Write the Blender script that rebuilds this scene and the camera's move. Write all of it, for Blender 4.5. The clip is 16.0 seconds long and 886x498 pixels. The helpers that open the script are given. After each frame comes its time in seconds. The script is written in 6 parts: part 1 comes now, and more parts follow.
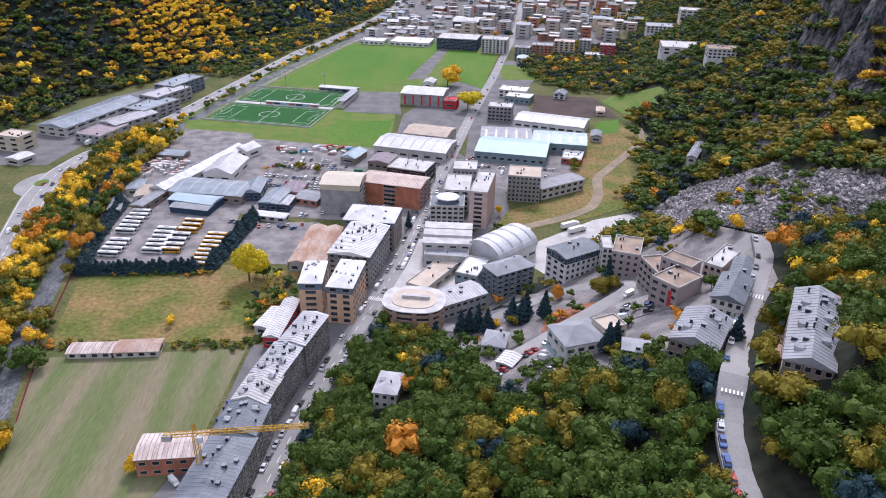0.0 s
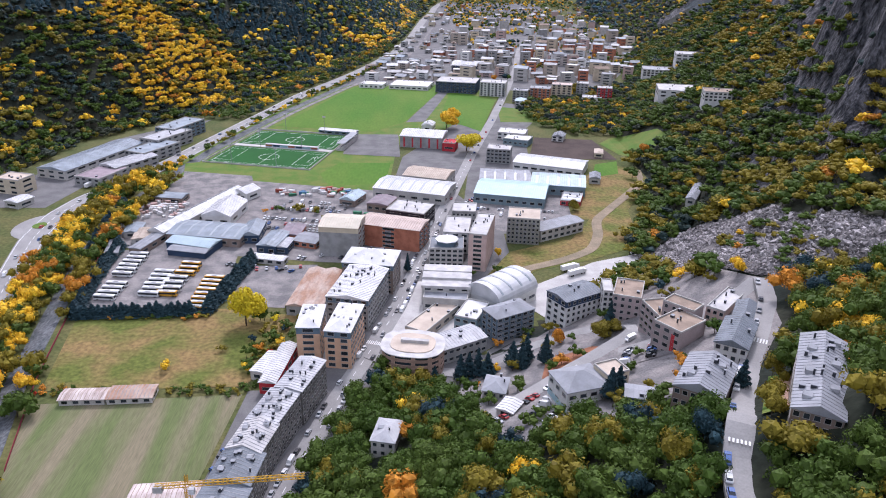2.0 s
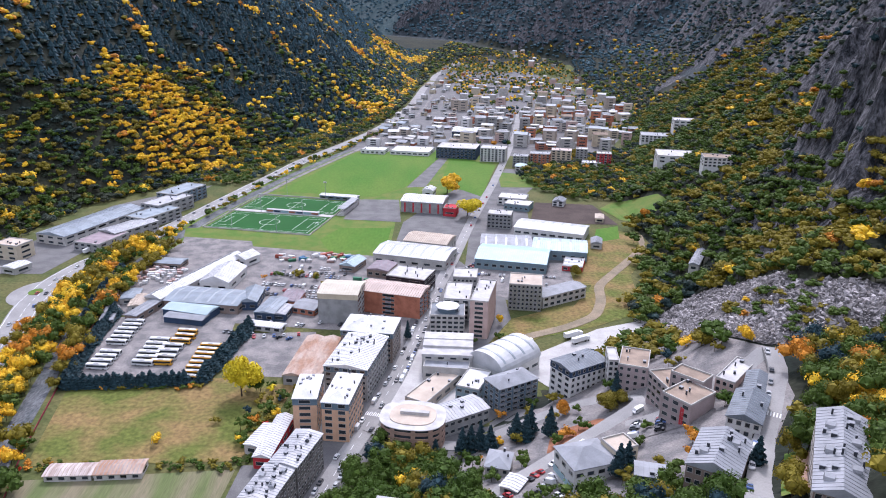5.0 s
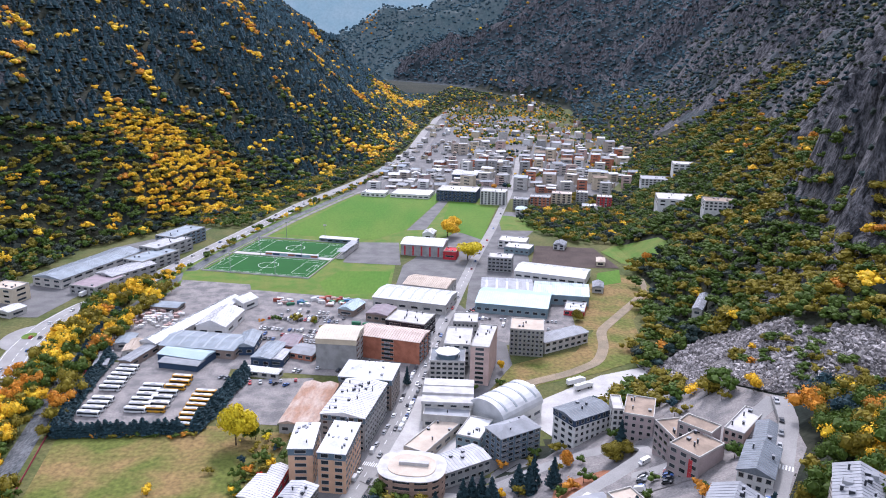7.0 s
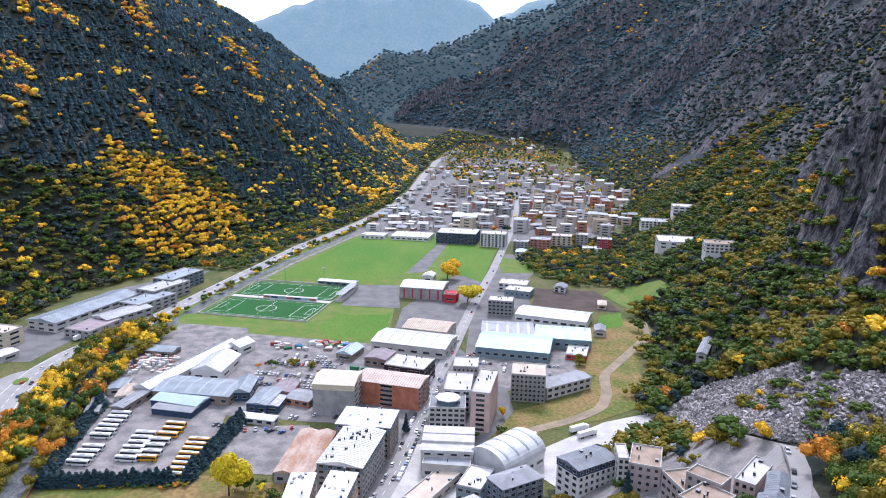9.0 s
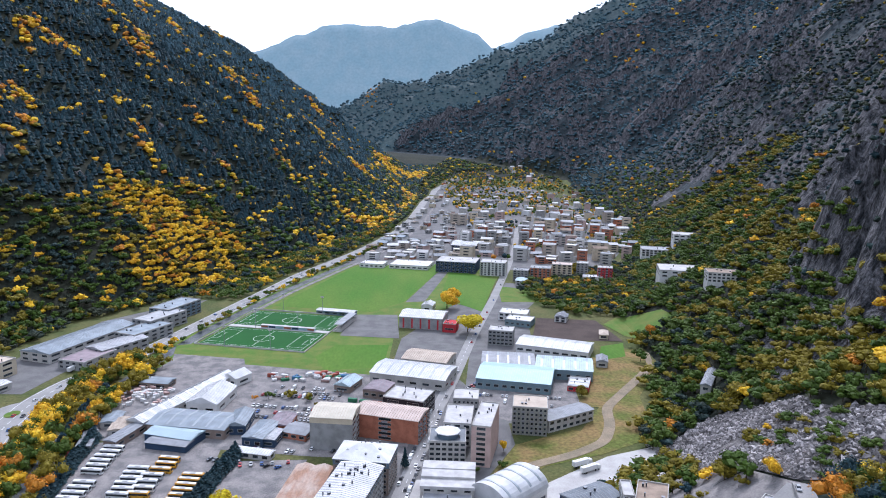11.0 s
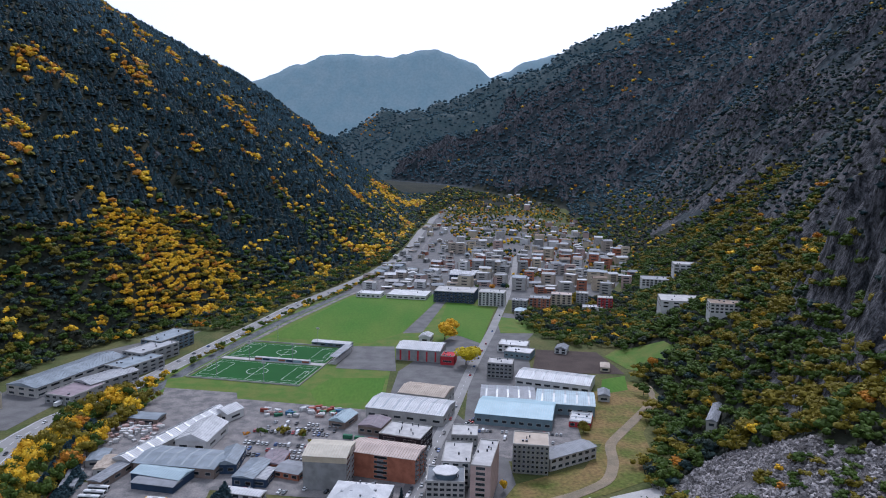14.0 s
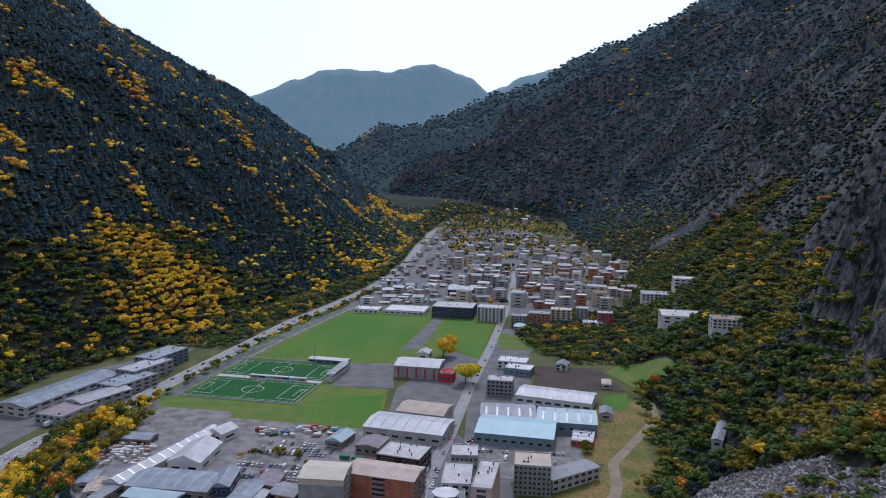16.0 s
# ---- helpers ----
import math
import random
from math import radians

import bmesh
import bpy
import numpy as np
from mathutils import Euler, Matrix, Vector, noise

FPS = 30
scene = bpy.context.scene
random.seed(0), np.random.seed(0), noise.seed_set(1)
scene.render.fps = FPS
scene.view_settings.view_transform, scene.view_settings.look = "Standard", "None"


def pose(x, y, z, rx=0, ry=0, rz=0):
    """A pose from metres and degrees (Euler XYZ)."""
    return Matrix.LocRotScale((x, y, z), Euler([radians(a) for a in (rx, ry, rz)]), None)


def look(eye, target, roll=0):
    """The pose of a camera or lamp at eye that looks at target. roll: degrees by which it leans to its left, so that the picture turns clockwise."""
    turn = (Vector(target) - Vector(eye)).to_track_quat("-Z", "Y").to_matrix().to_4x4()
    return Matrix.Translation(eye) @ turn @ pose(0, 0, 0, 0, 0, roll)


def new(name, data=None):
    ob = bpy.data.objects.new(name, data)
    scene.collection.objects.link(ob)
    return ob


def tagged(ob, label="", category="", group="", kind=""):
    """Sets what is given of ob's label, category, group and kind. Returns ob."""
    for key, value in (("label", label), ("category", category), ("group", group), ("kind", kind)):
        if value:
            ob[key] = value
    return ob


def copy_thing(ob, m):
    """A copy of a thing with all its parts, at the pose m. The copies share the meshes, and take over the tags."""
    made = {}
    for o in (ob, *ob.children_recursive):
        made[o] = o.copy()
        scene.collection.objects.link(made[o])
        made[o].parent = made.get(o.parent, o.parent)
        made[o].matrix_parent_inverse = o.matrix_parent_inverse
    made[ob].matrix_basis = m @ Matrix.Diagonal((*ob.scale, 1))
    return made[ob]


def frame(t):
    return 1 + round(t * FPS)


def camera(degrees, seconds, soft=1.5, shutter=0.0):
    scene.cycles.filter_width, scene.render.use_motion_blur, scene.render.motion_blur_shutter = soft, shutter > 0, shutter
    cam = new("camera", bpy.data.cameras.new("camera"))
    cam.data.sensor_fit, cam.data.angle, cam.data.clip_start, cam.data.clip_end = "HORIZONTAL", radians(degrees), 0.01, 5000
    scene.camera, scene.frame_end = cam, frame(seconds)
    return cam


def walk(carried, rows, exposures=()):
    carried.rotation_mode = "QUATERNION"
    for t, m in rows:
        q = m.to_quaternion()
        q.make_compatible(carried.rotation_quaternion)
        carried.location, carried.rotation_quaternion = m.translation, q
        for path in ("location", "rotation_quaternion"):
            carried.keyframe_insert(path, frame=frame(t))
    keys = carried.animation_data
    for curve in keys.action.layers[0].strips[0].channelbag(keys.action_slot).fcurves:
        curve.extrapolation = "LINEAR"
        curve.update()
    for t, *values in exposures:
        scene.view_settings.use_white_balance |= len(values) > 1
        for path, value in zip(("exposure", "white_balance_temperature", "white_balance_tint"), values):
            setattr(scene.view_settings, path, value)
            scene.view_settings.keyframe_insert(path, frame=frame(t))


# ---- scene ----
# ---- camera ----
cam = camera(62.8, 16.0, soft=1.0)
PATH = [
    (0, (-0.223, 3.29, 189.851), (-0.154, 5.077, 188.957), 1.1),
    (0.5, (-0.304, 4.053, 189.723), (-0.233, 5.852, 188.853), 1.1),
    (1, (-0.174, 4.897, 189.804), (-0.104, 6.708, 188.959), 1.1),
    (1.5, (-0.081, 5.598, 189.789), (-0.011, 7.42, 188.969), 1.0),
    (2, (-0.095, 6.526, 189.863), (-0.024, 8.361, 189.069), 1.0),
    (2.5, (-0.113, 7.386, 189.945), (-0.042, 9.231, 189.176), 1.0),
    (3, (-0.12, 8.398, 189.93), (-0.049, 10.254, 189.188), 1.0),
    (3.5, (-0.14, 9.459, 189.961), (-0.069, 11.325, 189.245), 1.0),
    (4, (-0.143, 10.568, 189.915), (-0.074, 12.444, 189.227), 1.0),
    (4.2, (-0.099, 10.886, 189.931), (-0.03, 12.767, 189.254), 0.9),
    (6.5, (0.033, 16.769, 189.825), (0.101, 18.691, 189.275), 1.0),
    (7, (0.026, 17.968, 189.693), (0.094, 19.898, 189.171), 1.0),
    (7.5, (0.089, 19.44, 189.634), (0.156, 21.377, 189.14), 1.0),
    (8, (0.082, 20.863, 189.462), (0.149, 22.807, 188.997), 1.0),
    (8.5, (0.179, 22.265, 189.394), (0.246, 24.215, 188.956), 1.0),
    (9, (0.027, 23.449, 189.315), (0.095, 25.405, 188.905), 1.0),
    (9.2, (0.042, 23.959, 189.286), (0.113, 25.917, 188.888), 0.7),
    (11.5, (0.04, 30.871, 190.013), (0.109, 32.843, 189.689), 1.0),
    (12, (0.075, 32.727, 190.285), (0.145, 34.701, 189.974), 1.0),
    (12.5, (0.039, 34.556, 190.284), (0.11, 36.532, 189.986), 1.0),
    (13, (0.197, 36.34, 190.213), (0.268, 38.318, 189.929), 1.0),
    (13.5, (0.168, 38.132, 190.253), (0.241, 40.112, 189.982), 1.0),
    (14, (0.259, 40.385, 190.349), (0.333, 42.367, 190.089), 1.0),
    (14.5, (0.185, 42.623, 190.182), (0.261, 44.606, 189.933), 1.0),
    (15, (0.321, 44.81, 190.043), (0.397, 46.794, 189.803), 0.9),
    (15.5, (0.302, 46.946, 190.169), (0.379, 48.931, 189.938), 0.9),
    (16, (-0.213, 49.304, 190.143), (-0.133, 51.29, 189.922), 0.9),
]
EXPOSURES = [(0.0, -0.2, 5800, 24), (4.0, -0.05, 5700, 23), (9.0, 0.1, 5600, 20), (11.5, -0.3, 5450, 17), (16.0, -1.05, 5400, 18)]
walk(cam, [(t, look(eye, target, roll)) for t, eye, target, roll in PATH], EXPOSURES)

# ---- sky and sun: bright thin cloud, the sun high behind it ----
world = bpy.data.worlds.new("sky")
scene.world = world
world.use_nodes = True
wn = world.node_tree.nodes
sky = wn.new("ShaderNodeTexSky")
sky.sky_type, sky.sun_disc = "NISHITA", False
sky.sun_elevation, sky.sun_rotation = radians(47), radians(8)
sky.air_density, sky.dust_density, sky.ozone_density = 1.0, 3.0, 1.5
wn["Background"].inputs[1].default_value = 0.09
world.node_tree.links.new(sky.outputs[0], wn["Background"].inputs[0])
# an even veil of white cloud over the whole sky
veil, both = wn.new("ShaderNodeBackground"), wn.new("ShaderNodeAddShader")
veil.inputs[0].default_value, veil.inputs[1].default_value = (0.95, 0.98, 1.0, 1), 1.45
world.node_tree.links.new(wn["Background"].outputs[0], both.inputs[0])
world.node_tree.links.new(veil.outputs[0], both.inputs[1])
world.node_tree.links.new(both.outputs[0], wn["World Output"].inputs[0])
sun = new("sun", bpy.data.lights.new("sun", "SUN"))
sun.data.energy, sun.data.angle, sun.data.color = 3.6, radians(8), (1.0, 0.95, 0.88)
sun.matrix_world = look((120, 800, 880), (0, 0, 0))

# ---- materials ----
def mat(name, colour, rough=0.8, big=0.25, fine=0.2, size=6.0, grain=0.5, bump=0.0, metal=0.0, other=None, island=0.0, piece=0.0, stretch=(1, 1, 1)):
    """A surface: a base colour that drifts at two scales, with relief, gloss and a chance by island or by piece."""
    m = bpy.data.materials.new(name)
    m.use_nodes = True
    colour = tuple(0.75 * c for c in colour)
    other = other and tuple(0.75 * c for c in other)
    n, l = m.node_tree.nodes, m.node_tree.links
    b = n["Principled BSDF"]
    b.inputs["Roughness"].default_value, b.inputs["Metallic"].default_value = rough, metal
    b.inputs["Specular IOR Level"].default_value = 0.15 if rough > 0.65 else 0.22 if rough > 0.42 else 0.5
    where = n.new("ShaderNodeTexCoord")
    maps = n.new("ShaderNodeMapping")
    maps.inputs["Scale"].default_value = stretch
    l.new(where.outputs["Object"], maps.inputs[0])
    n1, n2 = n.new("ShaderNodeTexNoise"), n.new("ShaderNodeTexNoise")
    n1.inputs["Scale"].default_value, n2.inputs["Scale"].default_value = 1 / size, 1 / grain
    n1.inputs["Detail"].default_value, n2.inputs["Detail"].default_value = 4, 3
    l.new(maps.outputs[0], n1.inputs["Vector"]), l.new(maps.outputs[0], n2.inputs["Vector"])
    mix = n.new("ShaderNodeMix")
    mix.data_type = "RGBA"
    o = other or tuple(c * (1 - big) for c in colour)
    mix.inputs[6].default_value, mix.inputs[7].default_value = (*colour, 1), (*o, 1)
    ramp = n.new("ShaderNodeMapRange")
    ramp.inputs[1].default_value, ramp.inputs[2].default_value = 0.38, 0.62
    l.new(n1.outputs[0], ramp.inputs[0]), l.new(ramp.outputs[0], mix.inputs[0])
    hsv = n.new("ShaderNodeHueSaturation")
    l.new(mix.outputs[2], hsv.inputs["Color"])
    val = n.new("ShaderNodeMapRange")
    val.inputs[1].default_value, val.inputs[2].default_value = 0.25, 0.75
    val.inputs[3].default_value, val.inputs[4].default_value = 1 - fine, 1 + fine
    l.new(n2.outputs[0], val.inputs[0])
    last = val.outputs[0]
    for amount, node, socket in ((island, "ShaderNodeNewGeometry", "Random Per Island"), (piece, "ShaderNodeObjectInfo", "Random")):
        if amount:
            r, s, p = n.new(node), n.new("ShaderNodeMapRange"), n.new("ShaderNodeMath")
            s.inputs[3].default_value, s.inputs[4].default_value = 1 - amount, 1 + amount
            p.operation = "MULTIPLY"
            l.new(r.outputs[socket], s.inputs[0]), l.new(s.outputs[0], p.inputs[0]), l.new(last, p.inputs[1])
            last = p.outputs[0]
    l.new(last, hsv.inputs["Value"]), l.new(hsv.outputs[0], b.inputs["Base Color"])
    if bump:
        k = n.new("ShaderNodeBump")
        k.inputs["Strength"].default_value, k.inputs["Distance"].default_value = 0.6, bump
        l.new(n2.outputs[0], k.inputs["Height"]), l.new(k.outputs[0], b.inputs["Normal"])
    return m


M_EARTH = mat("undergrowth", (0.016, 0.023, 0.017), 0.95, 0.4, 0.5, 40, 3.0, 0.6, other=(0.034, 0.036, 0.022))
M_ROCK = mat("rock", (0.15, 0.145, 0.15), 0.9, 0.5, 0.75, 5, 1.3, 4.0, other=(0.028, 0.03, 0.034), stretch=(1, 1, 0.35))
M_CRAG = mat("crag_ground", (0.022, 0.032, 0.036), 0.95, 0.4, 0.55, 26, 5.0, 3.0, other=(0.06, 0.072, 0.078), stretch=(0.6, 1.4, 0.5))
M_SCREE = mat("scree_stone", (0.40, 0.37, 0.36), 0.9, 0.35, 0.3, 20, 0.8, 0.3, island=0.6)
M_RUBBLE = mat("scree_rubble", (0.19, 0.175, 0.17), 0.95, 0.5, 0.6, 9, 1.2, 0.8, other=(0.05, 0.047, 0.047))
M_ASPHALT = mat("asphalt", (0.14, 0.135, 0.135), 0.85, 0.15, 0.15, 12, 0.6, other=(0.19, 0.185, 0.18))
M_HIGHWAY = mat("road_surface", (0.29, 0.28, 0.27), 0.85, 0.15, 0.12, 14, 0.6, other=(0.35, 0.34, 0.325))
M_YARD = mat("dusty_yard", (0.29, 0.265, 0.25), 0.9, 0.3, 0.3, 9, 0.8, other=(0.17, 0.162, 0.16))
M_PALE = mat("pale_concrete", (0.55, 0.53, 0.50), 0.85, 0.2, 0.1, 10, 0.8, other=(0.45, 0.43, 0.41))
M_FIELD = mat("field_grass", (0.075, 0.18, 0.02), 0.95, 0.3, 0.15, 60, 2.0, other=(0.12, 0.20, 0.03), stretch=(1, 0.3, 1))
M_TURF = mat("pitch_turf", (0.018, 0.11, 0.02), 0.9, 0.12, 0.1, 20, 1.0)
M_MEADOW = mat("dry_meadow", (0.25, 0.17, 0.07), 0.95, 0.3, 0.38, 24, 2.4, 0.6, other=(0.12, 0.14, 0.03))
M_CROP = mat("mown_field", (0.22, 0.19, 0.12), 0.95, 0.3, 0.2, 22, 0.9, other=(0.13, 0.16, 0.06), stretch=(1.8, 0.16, 1))
M_PLOUGH = mat("ploughed_soil", (0.10, 0.075, 0.065), 0.95, 0.25, 0.25, 20, 0.8, 0.2)
M_DIRT = mat("bare_dirt", (0.33, 0.26, 0.18), 0.95, 0.3, 0.2, 10, 0.8, other=(0.24, 0.20, 0.14))
M_LAWN = mat("lawn", (0.10, 0.18, 0.03), 0.95, 0.3, 0.2, 12, 0.9, other=(0.16, 0.19, 0.045))
M_WATER = mat("river_water", (0.07, 0.08, 0.085), 0.7, 0.3, 0.6, 6, 0.9, 0.3, other=(0.15, 0.155, 0.16), stretch=(1, 0.4, 1))
M_WHITE = mat("white_paint", (0.8, 0.8, 0.78), 0.6, 0.06, 0.05, 3, 0.3)
M_VERGE = mat("rough_grass_ground", (0.13, 0.125, 0.045), 0.95, 0.3, 0.35, 30, 2.2, 0.4, other=(0.08, 0.10, 0.03))
M_PATIO = mat("patio_paving", (0.46, 0.30, 0.22), 0.9, 0.25, 0.2, 5, 0.6)
M_CLAY = mat("clay_court", (0.36, 0.16, 0.09), 0.95, 0.25, 0.2, 6, 0.6)
LEAVES = {
    "green": mat("leaf_green", (0.055, 0.10, 0.012), 0.7, 0.3, 0.2, 30, 2.0, island=0.28, other=(0.085, 0.13, 0.02)),
    "olive": mat("leaf_olive", (0.19, 0.155, 0.015), 0.7, 0.3, 0.2, 30, 2.0, island=0.28, other=(0.25, 0.2, 0.02)),
    "yellow": mat("leaf_yellow", (0.92, 0.62, 0.03), 0.7, 0.2, 0.2, 20, 2.0, island=0.3, other=(0.80, 0.45, 0.02)),
    "lemon": mat("leaf_lemon", (0.78, 0.62, 0.02), 0.7, 0.1, 0.1, 20, 2.0, island=0.25),
    "orange": mat("leaf_orange", (0.66, 0.28, 0.03), 0.7, 0.2, 0.2, 20, 2.0, island=0.4),
    "red": mat("leaf_red", (0.5, 0.05, 0.02), 0.7, 0.2, 0.2, 20, 2.0, island=0.35),
    # pine and scrub lean blue: mountain haze is partly put into their colour
    "pine": mat("needle_dark", (0.030, 0.066, 0.078), 0.75, 0.3, 0.2, 40, 2.0, island=0.4),
    "scrub": mat("leaf_scrub", (0.036, 0.068, 0.066), 0.75, 0.3, 0.2, 50, 2.0, island=0.28, other=(0.05, 0.06, 0.035)),
}
# paler blue leaf colour with distance haze painted in, for the farthest trees
LEAVES["hazed"] = mat("leaf_haze_blue", (0.08, 0.15, 0.18), 0.8, 0.3, 0.25, 60, 3.0, island=0.3)
# haze painted on: blue glow on both, bluer base colour on the farthest
M_HAZE = mat("haze_tinted_slope", (0.03, 0.045, 0.042), 0.95, 0.4, 0.6, 60, 9, 3.0, other=(0.06, 0.065, 0.06))
M_HAZE_FAR = mat("haze_tinted_mountain", (0.10, 0.14, 0.17), 0.95, 0.25, 0.3, 90, 14, other=(0.15, 0.17, 0.19))
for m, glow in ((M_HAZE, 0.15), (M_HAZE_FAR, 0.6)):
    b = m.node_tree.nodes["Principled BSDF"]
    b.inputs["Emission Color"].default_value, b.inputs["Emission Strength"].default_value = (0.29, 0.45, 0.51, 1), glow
M_BARK = mat("bark", (0.10, 0.075, 0.055), 0.9, 0.3, 0.3, 2, 0.2)


def translucent(m, share):
    """Let a part of the light through a leaf material."""
    n, l = m.node_tree.nodes, m.node_tree.links
    t, mix = n.new("ShaderNodeBsdfTranslucent"), n.new("ShaderNodeMixShader")
    b = n["Principled BSDF"]
    l.new(b.inputs["Base Color"].links[0].from_socket, t.inputs["Color"])
    mix.inputs[0].default_value = share
    l.new(b.outputs[0], mix.inputs[1]), l.new(t.outputs[0], mix.inputs[2])
    l.new(mix.outputs[0], n["Material Output"].inputs["Surface"])


for leaf in LEAVES.values():
    translucent(leaf, 0.16)


def mesh_from(name, verts, polys, mats, index=None, smooth=False):
    """A mesh from arrays of corners and of equal-sided faces."""
    me = bpy.data.meshes.new(name)
    verts, polys = np.asarray(verts, np.float32), np.asarray(polys, np.int32)
    me.vertices.add(len(verts)), me.loops.add(polys.size), me.polygons.add(len(polys))
    me.vertices.foreach_set("co", verts.ravel())
    me.loops.foreach_set("vertex_index", polys.ravel())
    me.polygons.foreach_set("loop_start", np.arange(0, polys.size, polys.shape[1], dtype=np.int32))
    for m in mats:
        me.materials.append(m)
    if index is not None:
        me.polygons.foreach_set("material_index", np.asarray(index, np.int32))
    me.polygons.foreach_set("use_smooth", np.full(len(polys), smooth))
    me.update(), me.validate()
    return me

# ---- terrain: valley floor, two mountain sides, the far ridge ----
def lattice(ix, iy, seed):
    n = (ix * 374761393 + iy * 668265263 + seed * 974711) & 0x7FFFFFFF
    n = ((n ^ (n >> 13)) * 1274126177) & 0x7FFFFFFF
    return ((n ^ (n >> 16)) & 0xFFFF) / 65535.0


def vnoise(x, y, size, seed):
    """Smooth value noise in -1..1 over a lattice of that size in metres."""
    u, v = np.asarray(x, float) / size, np.asarray(y, float) / size
    iu, iv = np.floor(u).astype(np.int64), np.floor(v).astype(np.int64)
    fu, fv = u - iu, v - iv
    fu, fv = fu * fu * (3 - 2 * fu), fv * fv * (3 - 2 * fv)
    a, b = lattice(iu, iv, seed), lattice(iu + 1, iv, seed)
    c, d = lattice(iu, iv + 1, seed), lattice(iu + 1, iv + 1, seed)
    return 2 * ((a * (1 - fu) + b * fu) * (1 - fv) + (c * (1 - fu) + d * fu) * fv) - 1


TOE_L_Y, TOE_L_X = (-400, 300, 600, 700, 745, 810, 854, 938, 1020, 1119, 1240, 1433, 1832, 2155, 2430, 3200), (-420, -392, -340, -328, -302, -262, -240, -216, -186, -150, -104, -52, -16, 0, 45, 300)
TOE_R_Y, TOE_R_X = (-400, 100, 160, 230, 265, 314, 370, 416, 476, 544, 602, 740, 807, 1065, 1500, 2000, 2300, 5000), (-70, -55, -45, -32, -5, 30, 90, 135, 168, 185, 192, 196, 235, 300, 390, 420, 410, -2020)
K_R_Y, K_R = (-400, 100, 160, 230, 265, 314, 416, 476, 544, 632, 807, 1065, 2000, 2600, 5000), (0.42, 0.44, 0.44, 0.32, 0.33, 0.4, 0.6, 0.7, 0.8, 0.55, 0.48, 0.5, 0.6, 0.56, 0.56)


FAR_X, FAR_H = (-3600, -1226, -951, -813, -607, -401, -194, -56, 117, 327, 441, 572, 833, 1060, 3600), (420, 505, 629, 683, 755, 786, 763, 793, 821, 740, 657, 711, 812, 857, 900)


def softramp(d, w):
    return np.where(d > w, d - w / 2, np.where(d > 0, d * d / (2 * w), 0.0))


def height(x, y):
    """Height of the ground in metres."""
    x, y = np.asarray(x, float), np.asarray(y, float)
    dl = np.interp(y, TOE_L_Y, TOE_L_X) - x
    dr = x - np.interp(y, TOE_R_Y, TOE_R_X)
    wob = 14 * vnoise(x, y, 130, 3)
    left = 0.66 * softramp(dl + np.where(dl > 60, wob, 0) * 0.8, 16)
    crest_y = np.interp(-x, (80, 450, 830, 1150, 2500), (2430, 2410, 2330, 2220, 1900))
    crest_h = np.interp(-x, (-40, 80, 450, 830, 1150, 1500, 3500), (0, 75, 335, 580, 768, 925, 1170))
    left = np.minimum(left, np.maximum(crest_h - 0.6 * (y - crest_y), 0))
    kr = np.interp(y, K_R_Y, K_R)
    steep = np.interp(y, (300, 500, 2000, 2600), (0.0, 0.4, 0.3, 0.0))
    right = kr * softramp(dr + np.where(dr > 90, wob, 0) * 0.6, 14) + steep * softramp(dr - 130, 60)
    right = right + np.interp(y, (120, 230, 258, 285), (13, 13, 6, 0)) * (1 - np.exp(-np.maximum(dr, 0) / 13)) * np.exp(-np.maximum(dr, 0) / 90)
    cliff = np.interp(y, (390, 425, 570, 640), (0, 1, 1, 0)) * np.clip((dr - 100) / 26, 0, 1) * (20 + 22 * vnoise(x, y, 34, 15) + 30 * (0.5 - np.abs(vnoise(0.5 * x, y, 13, 16))) + 11 * vnoise(x, y, 7.5, 18))
    right = right + cliff
    right = np.minimum(right, np.maximum(np.interp(x, (-900, 0, 580, 1200, 3000), (265, 360, 560, 880, 1420)) - 0.6 * (y - 3500 + 0.3 * x), 0))
    h = np.maximum(left, right)
    rise = np.clip((h - 25) / 150, 0, 1.2)
    gully = 26 * vnoise(x + 0.4 * y, y, 210, 5) + 15 * np.abs(vnoise(x, y, 90, 7)) + 8 * vnoise(x, y, 38, 9) + 4 * vnoise(x, y, 17, 11)
    # spurs and gullies that run down the eastern side
    spur = 100 * (0.5 - np.abs(vnoise(0.22 * x, y + 0.3 * x, 210, 13))) + 40 * (0.5 - np.abs(vnoise(0.3 * x, y + 0.3 * x, 75, 14))) + 12 * (0.5 - np.abs(vnoise(0.4 * x, y, 30, 17)))
    gully = gully + np.where(right > left, spur, 0)
    floor = np.interp(y, (2000, 2700, 5000), (0, 75, 120))
    far = np.clip((y - 4100) / 480, 0, 1) * (np.interp(x, FAR_X, FAR_H) + 22 * vnoise(x, y, 130, 21) + 10 * vnoise(x, y, 50, 22) - 60 * (0.5 + 0.5 * vnoise(x, y, 240, 23)) * np.clip((4560 - y) / 200, 0, 1))
    return np.maximum(np.maximum(h + rise * gully, floor * (h < 400)), far)

# ---- the ground: one sheet to the horizon ----
def ground_steps(breaks):
    out = [breaks[0][0]]
    for start, end, step in breaks:
        out += list(np.linspace(start, end, max(1, round((end - start) / step)) + 1)[1:])
    return np.array(out)


